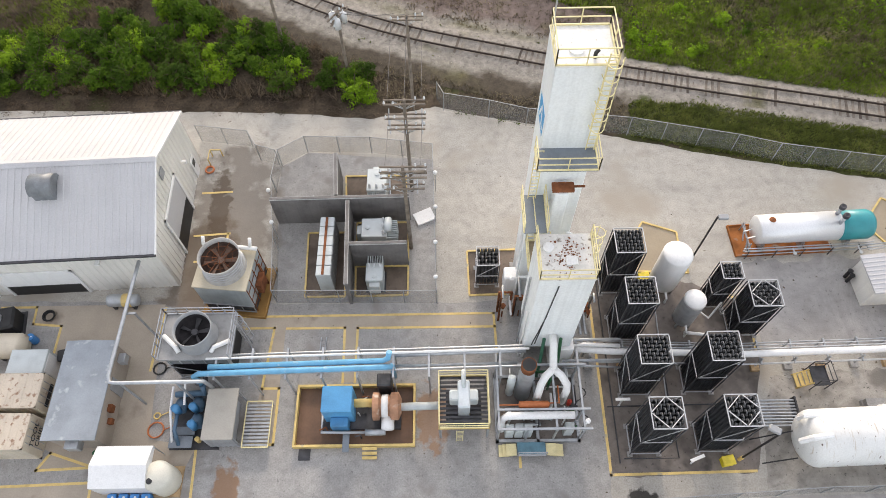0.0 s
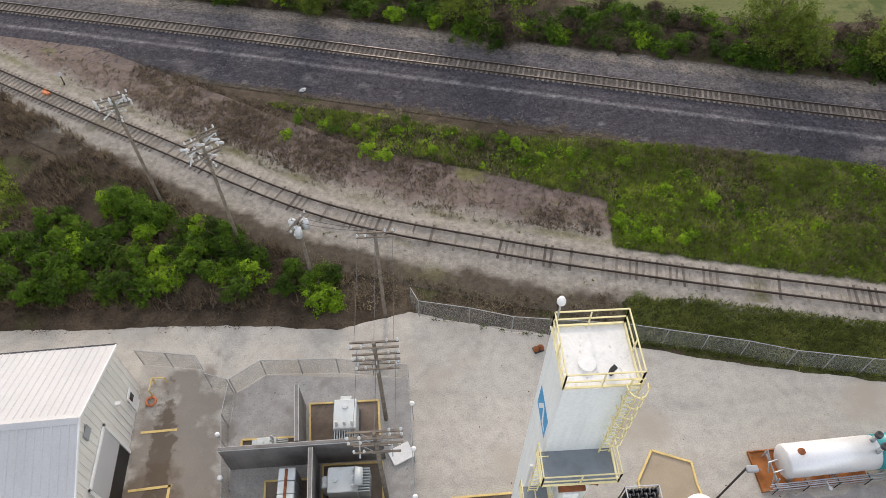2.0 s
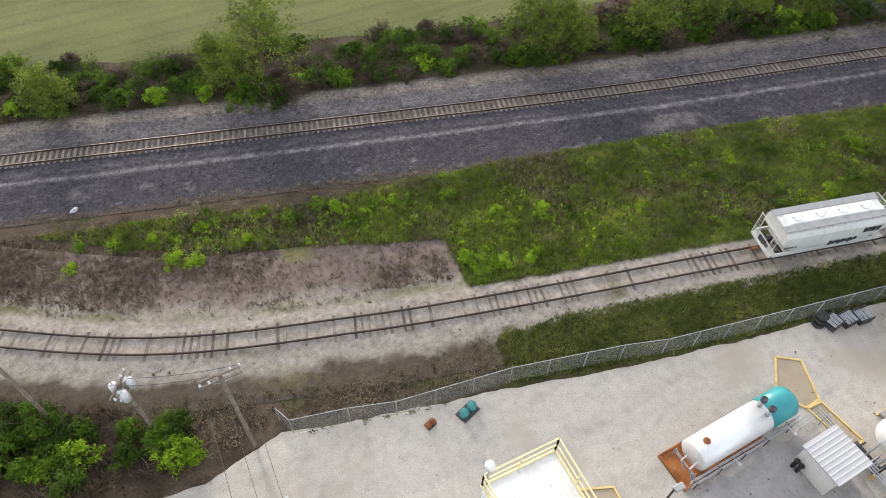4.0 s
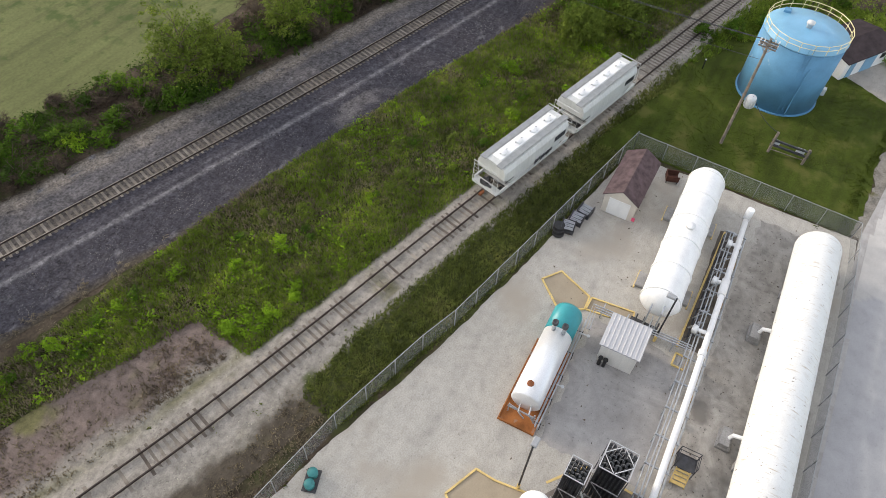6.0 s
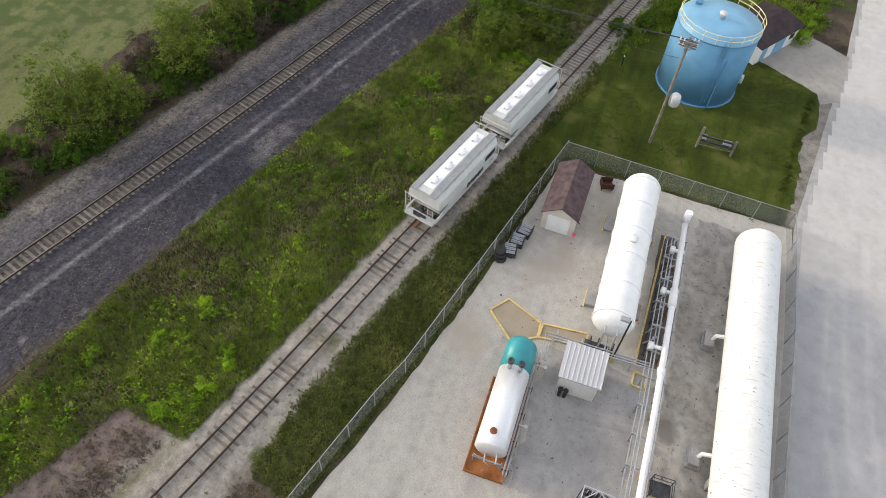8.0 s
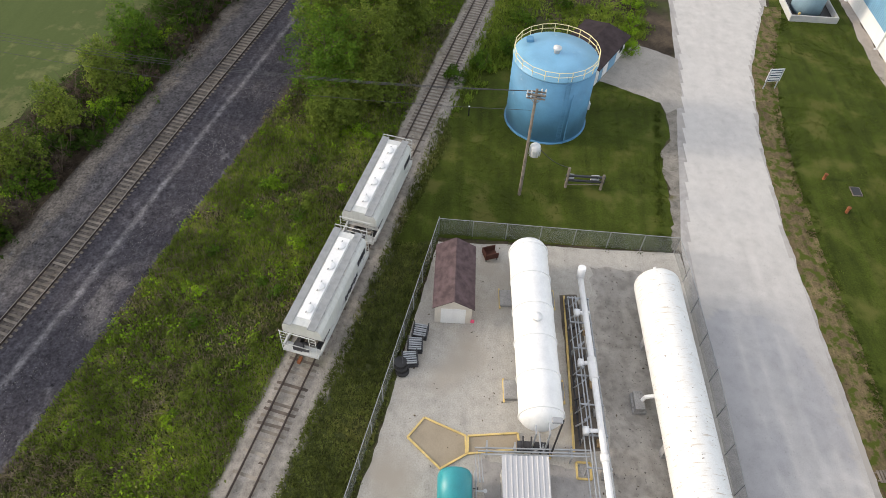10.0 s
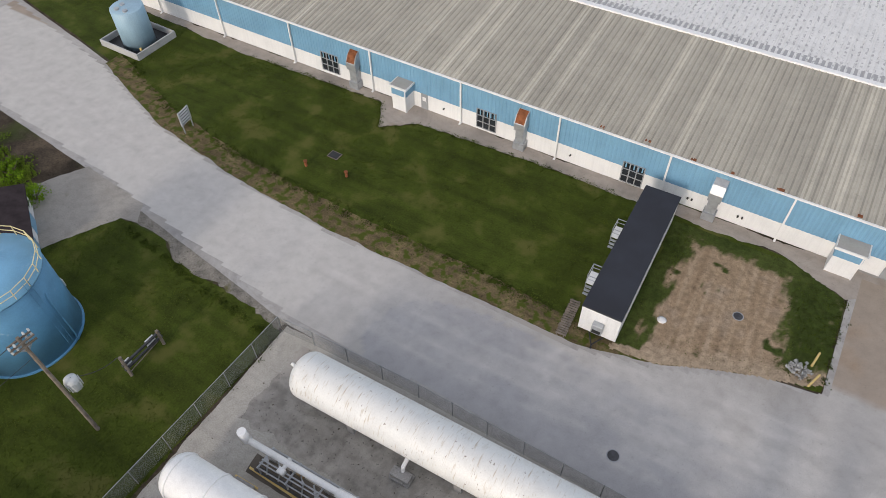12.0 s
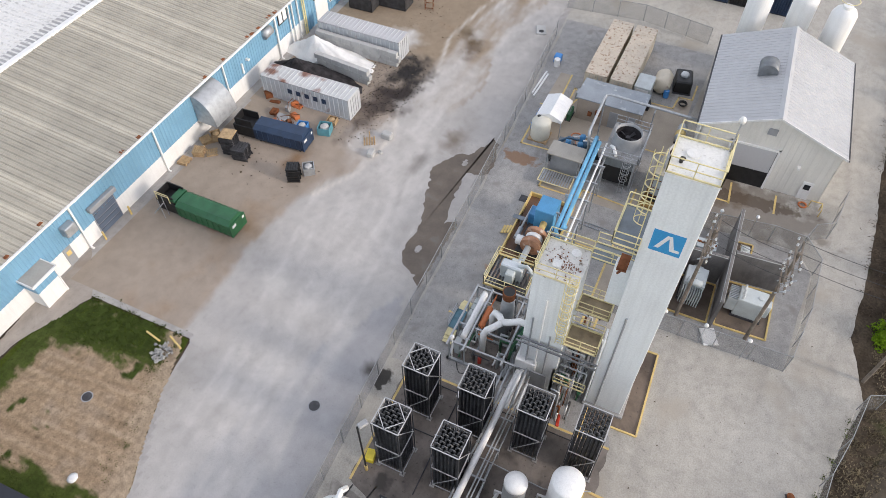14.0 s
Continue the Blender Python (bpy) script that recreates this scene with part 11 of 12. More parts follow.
part("blue_pipe", Shape().tube([(-20.2, 10.2, 2.0), (-20.2, 10.2, 3.7), (-19.8, 10.25, 4.05), (-7.4, 10.55, 4.05), (-6.95, 10.6, 4.0), (-6.9, 10.9, 3.4), (-6.9, 10.9, 1.2)], 0.19, 12), M_BLUEPIPE, PR, "worn sky-blue pipe", True)
part("blue_pipe", Shape().tube([(-19.2, 10.7, 4.05), (-7.5, 11.0, 4.05), (-7.1, 11.05, 4.4), (-7.0, 11.3, 4.9)], 0.19, 12), M_BLUEPIPE, PR, "worn sky-blue pipe", True)
for y, z, r, m in ((10.25, 3.6, 0.07, M_STEEL), (11.35, 3.9, 0.09, M_WHITE), (11.7, 3.6, 0.07, M_STEEL)):
    part("pipe", Shape().tube([(-19.5, y, z), (-0.4, y + 0.4, z), (2.4, y + 0.45, z)], r, 8), m, PR)
part("grey_pipe", Shape().tube([(-6.8, 11.5, 3.7), (0.3, 11.7, 3.7), (2.2, 11.7, 3.7)], 0.14, 10).tube([(-6.8, 10.9, 3.3), (1.6, 11.0, 3.3)], 0.11, 8).tube([(0.4, 12.2, 3.0), (0.4, 11.7, 3.7)], 0.1, 8), M_STEEL, PR, smooth=True)
for k in range(9):
    x = -18.8 + k * 2.4
    part("bent", Shape().cbox(x, 10.05, 0, 0.12, 0.12, 3.85).cbox(x, 11.95, 0, 0.12, 0.12, 3.85).box(x - 0.07, 9.9, 3.72, x + 0.07, 12.1, 3.86), M_STEEL, PR, "steel rack frame")
GP = thing("vent_pipe", 0, 0, 0, 0, "long grey overhead pipe past the control hut", "pipe")
part("pipe", Shape().tube([(-25.1, 18.4, 5.0), (-25.15, 16.6, 5.0), (-25.3, 9.9, 5.0), (-25.2, 9.45, 4.9), (-24.8, 9.4, 4.9), (-19.4, 9.5, 4.7), (-19.2, 9.6, 4.4), (-19.2, 9.8, 2.5)], 0.13, 10), M_STEEL, GP, "grey steel pipe", True)
for x, y in ((-25.25, 14.4), (-25.3, 9.5), (-21.5, 9.45)):
    part("support", Shape().cbox(x + 0.6, y, 0, 0.12, 0.12, 4.8).box(x - 0.2, y - 0.06, 4.72, x + 0.7, y + 0.06, 4.84), M_STEEL, GP)

# ---- control hut, containers and west yard ----
t = thing("control_hut", -28.15, 9.75, 0, 0, "long low control hut with a blotchy grey roof", "hut")
part("wall", Shape().box(-1.6, -3.3, 0, 1.6, 3.3, 2.7), mat("tan_hut_wall", (0.36, 0.31, 0.26), 0.7, dark=0.9, light=1.06, scale=0.8, fine=12, bump=0.04), t, "tan walls")
part("roof", Shape().add([(-1.8, -3.5, 2.7), (1.8, -3.5, 2.7), (1.8, 3.5, 2.7), (-1.8, 3.5, 2.7), (-1.8, -3.5, 2.8), (1.8, -3.5, 2.8), (1.8, 3.5, 2.8), (-1.8, 3.5, 2.8), (0, -3.5, 2.95), (0, 3.5, 2.95)], [(0, 3, 2, 1), (4, 8, 9, 7), (8, 5, 6, 9), (0, 1, 5, 8, 4), (1, 2, 6, 5), (2, 3, 7, 9, 6), (3, 0, 4, 7)]), mat("blotchy_grey_roof", (0.27, 0.3, 0.33), 0.6, dark=0.85, light=1.1, scale=0.7, fine=10, bump=0.03, stain=(0.42, 0.45, 0.47), stain_at=0.58, stain_scale=1.2), t, "blotchy blue-grey roof")
part("door", Shape().box(1.6, 0.2, 0, 1.64, 1.1, 2.0), M_GREYPAINT, t)
part("wall_box", Shape().cbox(1.75, -1.0, 1.2, 0.3, 0.5, 0.5).cbox(1.75, -1.8, 0.9, 0.3, 0.4, 0.4), M_RUST, t)
part("air_conditioner", Shape().bev(1.6, 2.2, 1.3, 2.1, 2.9, 1.9, 0.04), M_STEEL, t)
part("air_conditioner", Shape().bev(-0.4, -3.9, 1.5, 0.5, -3.3, 2.3, 0.04), M_STEEL, t)


def lettering(parent, words, x, y, z, size, rx, rz, m=M_TEXT):
    c = bpy.data.curves.new("lettering", "FONT")
    c.body, c.size, c.extrude, c.align_x = words, size, 0.005, "CENTER"
    ob = bpy.data.objects.new("lettering", c)
    scene.collection.objects.link(ob)
    dg = bpy.context.evaluated_depsgraph_get()
    me = bpy.data.meshes.new_from_object(ob.evaluated_get(dg))
    bpy.data.objects.remove(ob)
    me.materials.clear()
    me.materials.append(m)
    o = new("lettering", me)
    o.matrix_basis = pose(x, y, z, rx, 0, rz)
    o.parent = parent
    return tagged(o, "black stencilled lettering")


ca = container("tool_container", -42.3, 6.95, 0.02, 0, 11.2, M_CREAM, M_CREAMTOP, "cream shipping container used as a tool crib")
lettering(ca, "TOOL", 11.23, 0.0, 1.5, 0.62, 90, 90)
lettering(ca, "CRIB", 11.23, 0.0, 0.9, 0.62, 90, 90)
cb = container("tool_container", -42.3, 9.75, 0.02, 0, 11.3, M_CREAM, M_CREAMTOP, "cream shipping container with a rust-speckled roof")
part("lettering_bar", Shape().box(11.3, -0.8, 1.2, 11.32, 0.8, 1.6), M_TEXT, cb, "row of dark marks")
t = thing("equipment_cabinet", -32.8, 12.0, 0, 0, "grey steel equipment cabinet beside the containers", "cabinet")
part("body", Shape().bev(-1.3, -0.9, 0.1, 1.3, 0.9, 2.2, 0.04), M_TRPAINT, t)
part("plinth", Shape().box(-1.3, -0.9, 0, 1.3, 0.9, 0.1), M_CONC, t)
part("door", Shape().box(1.3, -0.7, 0.2, 1.33, 0.7, 2.0), M_WHITE, t)
t = thing("wheelie_bin", -31.0, 12.9, 0, 15, "black wheeled bin by the cabinet", "bin")
part("tub", Shape().loft([[(-0.3, -0.3, 0.05), (0.3, -0.3, 0.05), (0.3, 0.3, 0.05), (-0.3, 0.3, 0.05)], [(-0.4, -0.4, 1.0), (0.4, -0.4, 1.0), (0.4, 0.4, 1.0), (-0.4, 0.4, 1.0)]]), M_BLACK, t)
part("lid", Shape().bev(-0.43, -0.43, 1.0, 0.43, 0.43, 1.1, 0.03), M_BLACK, t)
t = thing("round_tank", -35.2, 13.6, 0, 0, "cream horizontal ribbed tank behind the containers", "tank")
part("shell", Shape().lathe([(0.05, -1.3), (0.8, -1.2), (0.95, -0.9), (0.95, 0.9), (0.8, 1.2), (0.05, 1.3)], 20, "x", (0, 0, 1.1)), M_CREAM, t, smooth=True)
part("cradle", Shape().box(-0.8, -0.7, 0, -0.5, 0.7, 0.6).box(0.5, -0.7, 0, 0.8, 0.7, 0.6), M_DARKSTEEL, t)
t = thing("dark_machine", -36.6, 15.6, 0, 10, "dark covered machine in an oily patch", "machine")
part("body", Shape().bev(-1.3, -0.9, 0.1, 1.3, 0.9, 1.5, 0.15), M_BLACK, t)
part("top_dome", Shape().lathe([(0.5, 1.5), (0.4, 1.8), (0.05, 1.9)], 14), M_INSUL, t, smooth=True)
part("skid", Shape().box(-1.5, -1.0, 0, 1.5, 1.0, 0.1), M_DARKSTEEL, t)
t = thing("blue_drum", -34.0, 14.4, 0.02, 0, "blue plastic drum by the round tank", "drum")
part("drum", Shape().lathe([(0.28, 0), (0.3, 0.1), (0.3, 0.8), (0.27, 0.88), (0.02, 0.88)], 14), M_CYAN, t)
part("bung", Shape().lathe([(0.05, 0.88), (0.05, 0.92)], 8, at=(0.12, 0, 0)), M_WHITE, t)
t = thing("hose_reel", -33.5, 16.4, 0.02, 0, "coiled black hose on the ground", "hose")
for k in range(3):
    part("coil", Shape().tube([((0.35 + 0.05 * k) * math.cos(a * 0.5236), (0.35 + 0.05 * k) * math.sin(a * 0.5236), 0.06 + k * 0.07) for a in range(13)], 0.05, 6), M_BLACK, t)
for x, y, r, m, lb in ((-24.2, 12.1, 0.45, M_BLACK, "coiled black hose on the concrete"), (-23.6, 7.6, 0.55, M_ORANGE, "orange hose coil on the concrete"), (-23.7, 8.6, 0.22, M_YELLOW, "small yellow hose coil")):
    t = thing("hose_coil", x, y, 0.02, 0, lb, "hose", "hose coils")
    part("coil", Shape().tube([(r * math.cos(a * 0.5236), r * math.sin(a * 0.5236), 0.06) for a in range(13)], 0.06, 6), m, t)
    part("tail", Shape().tube([(r, 0, 0.05), (r + 0.6, 0.3, 0.05), (r + 0.9, -0.2, 0.05)], 0.04, 6), m, t)
t = thing("canopy_tent", -24.5, 4.65, 0, 0, "white gabled canopy tent", "tent")
part("canopy", Shape().add([(-1.85, -1.35, 2.2), (1.85, -1.35, 2.2), (1.85, 0, 2.75), (-1.85, 0, 2.75), (-1.85, 1.35, 2.2), (1.85, 1.35, 2.2), (-1.85, -1.35, 1.9), (1.85, -1.35, 1.9), (-1.85, 1.35, 1.9), (1.85, 1.35, 1.9)], [(0, 1, 2, 3), (3, 2, 5, 4), (0, 6, 7, 1), (4, 5, 9, 8), (0, 3, 4, 8, 6), (1, 7, 9, 5, 2)]), M_WHITE, t, "white fabric canopy")
for x in (-1.8, 1.8):
    for y in (-1.3, 1.3):
        part("pole", Shape().tube([(x, y, 0), (x, y, 2.2)], 0.04, 6), M_STEEL, t)
part("side_sheet", Shape().box(-1.83, -1.34, 0.1, 1.83, -1.31, 1.9), M_WHITE, t)
t = thing("poly_tank", -22.1, 4.1, 0, 0, "off-white upright plastic tank", "tank")
part("shell", Shape().lathe([(0.98, 0.15), (1.0, 0.3), (1.0, 2.0), (0.85, 2.25), (0.3, 2.4), (0.05, 2.42)], 28), mat("translucent_poly", (0.62, 0.6, 0.52), 0.5, dark=0.9, light=1.05, scale=1, fine=12, bump=0.02), t, smooth=True)
part("cap", Shape().lathe([(0.2, 2.38), (0.2, 2.48), (0.02, 2.5)], 14, at=(-0.3, -0.4, -0.1)), M_BLACK, t, "black screw cap")
part("pallet", Shape().box(-1.0, -1.0, 0, 1.0, 1.0, 0.15), M_WOOD, t)
for k in range(4):
    t = thing("blue_jug", -25.4 + k * 0.75, 3.0, 0.02, 0, "blue plastic container beside the tent", "jug", "blue containers")
    part("body", Shape().bev(-0.3, -0.25, 0, 0.3, 0.25, 0.7, 0.06), M_CYAN, t)
    part("cap", Shape().lathe([(0.08, 0.7), (0.08, 0.76)], 8, at=(0.1, 0, 0)), M_WHITE, t)
t = thing("green_drum_rack", -26.6, 5.9, 0, 0, "dark green drums on a rack", "drums")
for k in range(4):
    part("drum", Shape().lathe([(0.22, 0), (0.22, 0.75), (0.02, 0.77)], 10, at=(-0.5 + k * 0.4, 0, 0.05)), M_GREEN, t)
part("rack", Shape().box(-0.8, -0.3, 0, 1.0, 0.3, 0.05), M_DARKSTEEL, t)
for x, y, a in ((-30.2, 1.3, 100), (-30.6, 1.0, 100)):
    t = thing("white_plank", x, y, 0.02, -2, "long white plank lying by the fence", "plank", "white planks")
    part("plank", Shape().box(-2.2, -0.1, 0, 2.2, 0.1, 0.12), M_WHITE, t)
    part("end_cap", Shape().box(-2.22, -0.11, 0, -2.2, 0.11, 0.13), M_STEEL, t)
t = thing("blue_pallet_jack", -35.3, 1.5, 0, 0, "blue bin with a white drum by the fence", "bin")
part("bin", Shape().bev(-0.5, -0.4, 0, 0.4, 0.4, 0.8, 0.05), M_CYAN, t)
part("drum", Shape().lathe([(0.35, 0), (0.35, 0.9), (0.03, 0.95)], 14, at=(0.9, 0.2, 0)), M_WHITE, t)

# ---- pump station ----
M_BLUEMACH = mat("blue_machine_paint", (0.05, 0.22, 0.42), 0.45, dark=0.8, light=1.15, scale=1.2, fine=12, bump=0.03)
M_SLATE = mat("slate_pump_paint", (0.08, 0.15, 0.22), 0.5, dark=0.75, light=1.2, scale=1.5, fine=12, bump=0.05)
PS = thing("pump_station", -20.4, 8.2, 0, 0, "slate-blue water pumps with valves on a skid", "pumps")
part("skid", Shape().box(-2.0, -2.0, 0, 1.4, 2.0, 0.15), M_DARKSTEEL, PS)
for k, (x, y) in enumerate(((-1.4, 0.8), (-0.2, 0.9), (-0.1, -0.3))):
    p = part("pump", Shape().lathe([(0.1, -0.5), (0.4, -0.4), (0.45, 0.1), (0.3, 0.5), (0.1, 0.55)], 14, "y", (x, y, 0.9)), M_SLATE, PS, "slate-blue pump casing", True)
    part("motor", Shape().lathe([(0.28, 0), (0.28, 0.9), (0.1, 0.95)], 12, at=(x, y - 0.4, 1.1)), M_BLUEMACH, p, smooth=True)
part("header", Shape().tube([(-1.7, 1.5, 1.4), (0.3, 1.6, 1.4), (0.3, 1.9, 2.2)], 0.22, 10).tube([(-1.4, 0.5, 1.3), (-1.4, -1.0, 1.3), (-1.2, -1.8, 0.6)], 0.14, 8), M_SLATE, PS, smooth=True)
part("white_pipes", Shape().tube([(-1.9, 2.0, 1.6), (-1.8, 0.3, 1.6), (-1.7, -1.6, 0.6)], 0.09, 8).tube([(-0.9, 2.2, 2.2), (-0.8, 0.6, 1.9)], 0.08, 8), M_WHITE, PS)
part("grate", Shape().box(-1.9, -2.0, 0.6, -0.3, -1.2, 0.66).box(-1.9, -1.1, 0.4, -0.3, -0.5, 0.46), M_DECK, PS, "steel grating")
part("yellow_valve", Shape().lathe([(0.18, 0), (0.18, 0.5), (0.03, 0.52)], 10, at=(0.0, -1.4, 0.15)), M_YELLOW, PS)
t = thing("pump_shelter", -18.45, 8.0, 0, 0, "small steel shelter with a flat tan roof", "shelter")
part("roof", Shape().bev(-1.05, -1.75, 2.4, 1.05, 1.75, 2.52, 0.03), mat("tan_roof_sheet", (0.4, 0.37, 0.32), 0.6, dark=0.9, light=1.06, scale=0.8, fine=12, bump=0.03), t, "flat tan sheet roof")
for x in (-0.95, 0.95):
    for y in (-1.6, 1.6):
        part("post", Shape().cbox(x, y, 0, 0.1, 0.1, 2.4), M_STEEL, t)
part("cabinet", Shape().bev(-0.8, -1.4, 0.1, 0.6, 1.4, 2.0, 0.04), M_GREYPAINT, t)
part("side_panel", ribbed(Shape(), -1.0, 1.0, 0.5, 2.4, -1.7, 0.3, 0.03, -1), M_STEEL, t)
t = thing("grated_platform", -16.4, 7.8, 0, 0, "low grated platform with yellow edges", "platform")
for k in range(12):
    part("slat", Shape().box(-0.85, -1.5 + k * 0.25, 0.5, 0.85, -1.36 + k * 0.25, 0.56), M_STEEL, t)
part("edge_frame", Shape().bar((-0.9, -1.6, 0.56), (0.9, -1.6, 0.56), 0.1).bar((-0.9, 1.6, 0.56), (0.9, 1.6, 0.56), 0.1).bar((-0.9, -1.6, 0.56), (-0.9, 1.6, 0.56), 0.08).bar((0.9, -1.6, 0.56), (0.9, 1.6, 0.56), 0.08), M_YRAIL, t, "yellow edge frame")
for x in (-0.85, 0.85):
    for y in (-1.5, 1.5):
        part("leg", Shape().cbox(x, y, 0, 0.08, 0.08, 0.52), M_STEEL, t)
t = thing("aluminium_ladder", -12.4, 12.9, 0.03, 88, "aluminium ladder lying flat on the concrete", "ladder")
part("stile", Shape().box(-1.5, -0.22, 0, 1.5, -0.17, 0.08), M_STEEL, t)
part("stile", Shape().box(-1.5, 0.17, 0, 1.5, 0.22, 0.08), M_STEEL, t)
for k in range(9):
    part("rung", Shape().bar((-1.3 + k * 0.32, -0.2, 0.04), (-1.3 + k * 0.32, 0.2, 0.04), 0.04), M_STEEL, t)

# ---- compressor skid ----
CS = thing("compressor_skid", -9.65, 8.4, 0, 0, "compressor skid with blue motor and rusty casing in a yellow bund", "compressor")
part("bund_floor", Shape().box(-4.1, -2.1, 0, 4.1, 2.1, 0.06), mat("rust_water_floor", (0.13, 0.07, 0.04), 0.5, dark=0.6, light=1.4, scale=0.5, fine=8, bump=0.05), CS, "rust-brown bund floor")
for q in ((-4.2, -2.2, 4.2, -2.05), (-4.2, 2.05, 4.2, 2.2), (-4.2, -2.05, -4.05, 2.05), (4.05, -2.05, 4.2, 2.05)):
    part("bund_wall", Shape().box(q[0], q[1], 0, q[2], q[3], 0.5), M_YELLOW, CS, "yellow bund wall")
m = part("motor", Shape().bev(-2.0, -0.5, 0.5, 0.05, 1.3, 2.9, 0.06), mat("bright_blue_motor", (0.09, 0.34, 0.6), 0.45, dark=0.88, light=1.08, scale=1, fine=12, bump=0.02), CS, "bright blue motor housing")
part("motor_foot", Shape().bev(-1.5, -1.15, 0.3, -0.3, -0.5, 1.7, 0.05), M_BLUEMACH, m)
part("base_frame", Shape().box(-2.3, -1.0, 0.06, 3.2, 1.2, 0.5), M_DARKSTEEL, CS)
part("coupling_guard", Shape().lathe([(0.3, 0.05), (0.3, 1.3)], 14, "x", (0, 0.5, 1.5)), M_YELLOW, CS, "yellow coupling guard", True)
c = part("casing", Shape().lathe([(0.6, 1.3), (0.95, 1.35), (0.95, 1.75), (0.7, 1.85), (0.75, 2.5), (0.95, 2.6), (0.95, 3.1), (0.5, 3.3)], 22, "x", (0, 0.3, 1.35)), mat("orange_rust_casing", (0.38, 0.2, 0.12), 0.85, dark=0.7, light=1.35, scale=1.2, fine=12, bump=0.1, stain=(0.55, 0.47, 0.4), stain_at=0.55, stain_scale=1.3), CS, "rust-orange compressor casing")
part("wrap_band", Shape().lathe([(0.78, 1.95), (0.78, 2.4)], 22, "x", (0, 0.3, 1.4)), M_WHITE, c, "white lagging wrap", True)
part("cooler", Shape().lathe([(0.05, -0.5), (0.45, -0.4), (0.45, 0.4), (0.05, 0.5)], 16, "y", (2.35, -0.8, 1.0)), M_WHITE, CS, "white lagged cooler", True)
part("suction_pipe", Shape().tube([(3.1, 0.2, 1.5), (4.8, 0.2, 1.6), (5.9, 0.2, 1.7)], 0.27, 12), M_TRPAINT, CS, "pale suction pipe", True)
part("filter_box", Shape().bev(1.6, 1.5, 0.3, 2.6, 2.4, 2.2, 0.08), M_DARKSTEEL, CS)
part("oil_pipe", Shape().tube([(-2.2, 0.2, 0.8), (-2.2, -1.3, 0.8), (0.8, -1.35, 0.8)], 0.11, 8).tube([(0.8, -1.35, 0.8), (2.2, -1.35, 0.85)], 0.22, 10), M_STEEL, CS, "steel oil pipe and cooler", True)
part("walk_plate", Shape().box(-0.75, -2.6, 0.52, -0.3, -0.9, 0.58), M_DECK, CS)
s = Shape()
for k in range(3):
    s.box(0.6, -2.45 - k * 0.28, 0.42 - k * 0.14, 1.6, -2.25 - k * 0.28, 0.48 - k * 0.14)
part("steps", s, M_YELLOW, CS, "yellow access steps")
part("grate_pad", Shape().box(-3.8, -3.0, 0, -3.0, -2.25, 0.08), M_DARKSTEEL, CS)
for k in range(14):
    a, b = RNG.uniform(-2, 3.6), RNG.uniform(-1.6, 1.7)
    part("small_pipe", Shape().tube([(a, b, 0.1), (a, b, 0.9), (a + RNG.uniform(-0.8, 0.8), b + RNG.uniform(-0.3, 0.3), 1.0)], 0.05, 6), (M_STEEL, M_DARKSTEEL, M_RUST)[k % 3], CS)

EP = thing("expander_platform", -2.1, 8.6, 0, 0, "raised steel platform with yellow rails and a silver machine", "platform")
for x in (-1.6, 1.6):
    for y in (-1.7, 1.7):
        part("column", Shape().cbox(x, y, 0, 0.16, 0.16, 2.6), M_STEEL, EP)
s = Shape()
for k in range(12):
    s.box(-1.65, -1.75 + k * 0.3, 2.55, 1.65, -1.6 + k * 0.3, 2.62)
part("grating", s, M_DARKSTEEL, EP, "dark open grating")
part("edge_beam", Shape().box(-1.7, -1.85, 2.45, 1.7, -1.75, 2.65).box(-1.7, 1.75, 2.45, 1.7, 1.85, 2.65).box(-1.7, -1.8, 2.45, -1.6, 1.8, 2.65).box(1.6, -1.8, 2.45, 1.7, 1.8, 2.65), M_YELLOW, EP, "yellow edge beams")
railing("platform_rail", [(-1.65, -1.8), (1.65, -1.8), (1.65, 1.8), (-1.65, 1.8)], 2.6, EP, M_YRAIL, 1.05, "yellow guard rail", 1.6, True)
mc = part("machine", Shape().bev(-0.4, -0.9, 2.0, 0.4, 1.0, 4.1, 0.1), mat("silver_lagging", (0.55, 0.6, 0.63), 0.4, 0.3, dark=0.88, light=1.06, scale=1, fine=10, bump=0.03), EP, "silver lagged machine body")
part("machine_arm", Shape().bev(-0.95, -0.3, 2.7, 0.95, 0.45, 3.8, 0.1), M_TRPAINT, mc, "silver side arms")
part("machine_pipe", Shape().tube([(0, 0.5, 4.0), (0, 1.2, 4.4), (0, 1.6, 4.0), (0, 1.8, 2.8)], 0.16, 10), M_TRPAINT, mc, smooth=True)
part("lower_gear", Shape().bev(-1.2, -1.1, 0.1, 1.2, 1.1, 1.8, 0.1), M_DARKSTEEL, EP)
cage_ladder(-0.3, -2.0, 0, 2.6, 0, -1, EP, cage=False)

# ---- process skid under the short tower ----
SK = thing("process_skid", 3.0, 8.8, 0, 0, "crowded process skid with pipes, cabinets and a stack", "process skid")
part("base_beams", Shape().box(-2.9, -2.4, 0, 2.9, -2.2, 0.3).box(-2.9, 2.2, 0, 2.9, 2.4, 0.3).box(-2.9, -2.4, 0, -2.7, 2.4, 0.3).box(2.7, -2.4, 0, 2.9, 2.4, 0.3).box(-0.1, -2.4, 0, 0.1, 2.4, 0.3), M_STEEL, SK, "steel base beams")
part("drip_floor", Shape().box(-2.7, -2.2, 0.02, 2.7, 2.2, 0.1), M_OILY, SK)
for x in (-2.8, -0.9, 1.0, 2.8):
    for y in (-2.2, -0.9, 2.2):
        part("column", Shape().cbox(x, y, 0.3, 0.12, 0.12, 2.6), M_STEEL, SK)
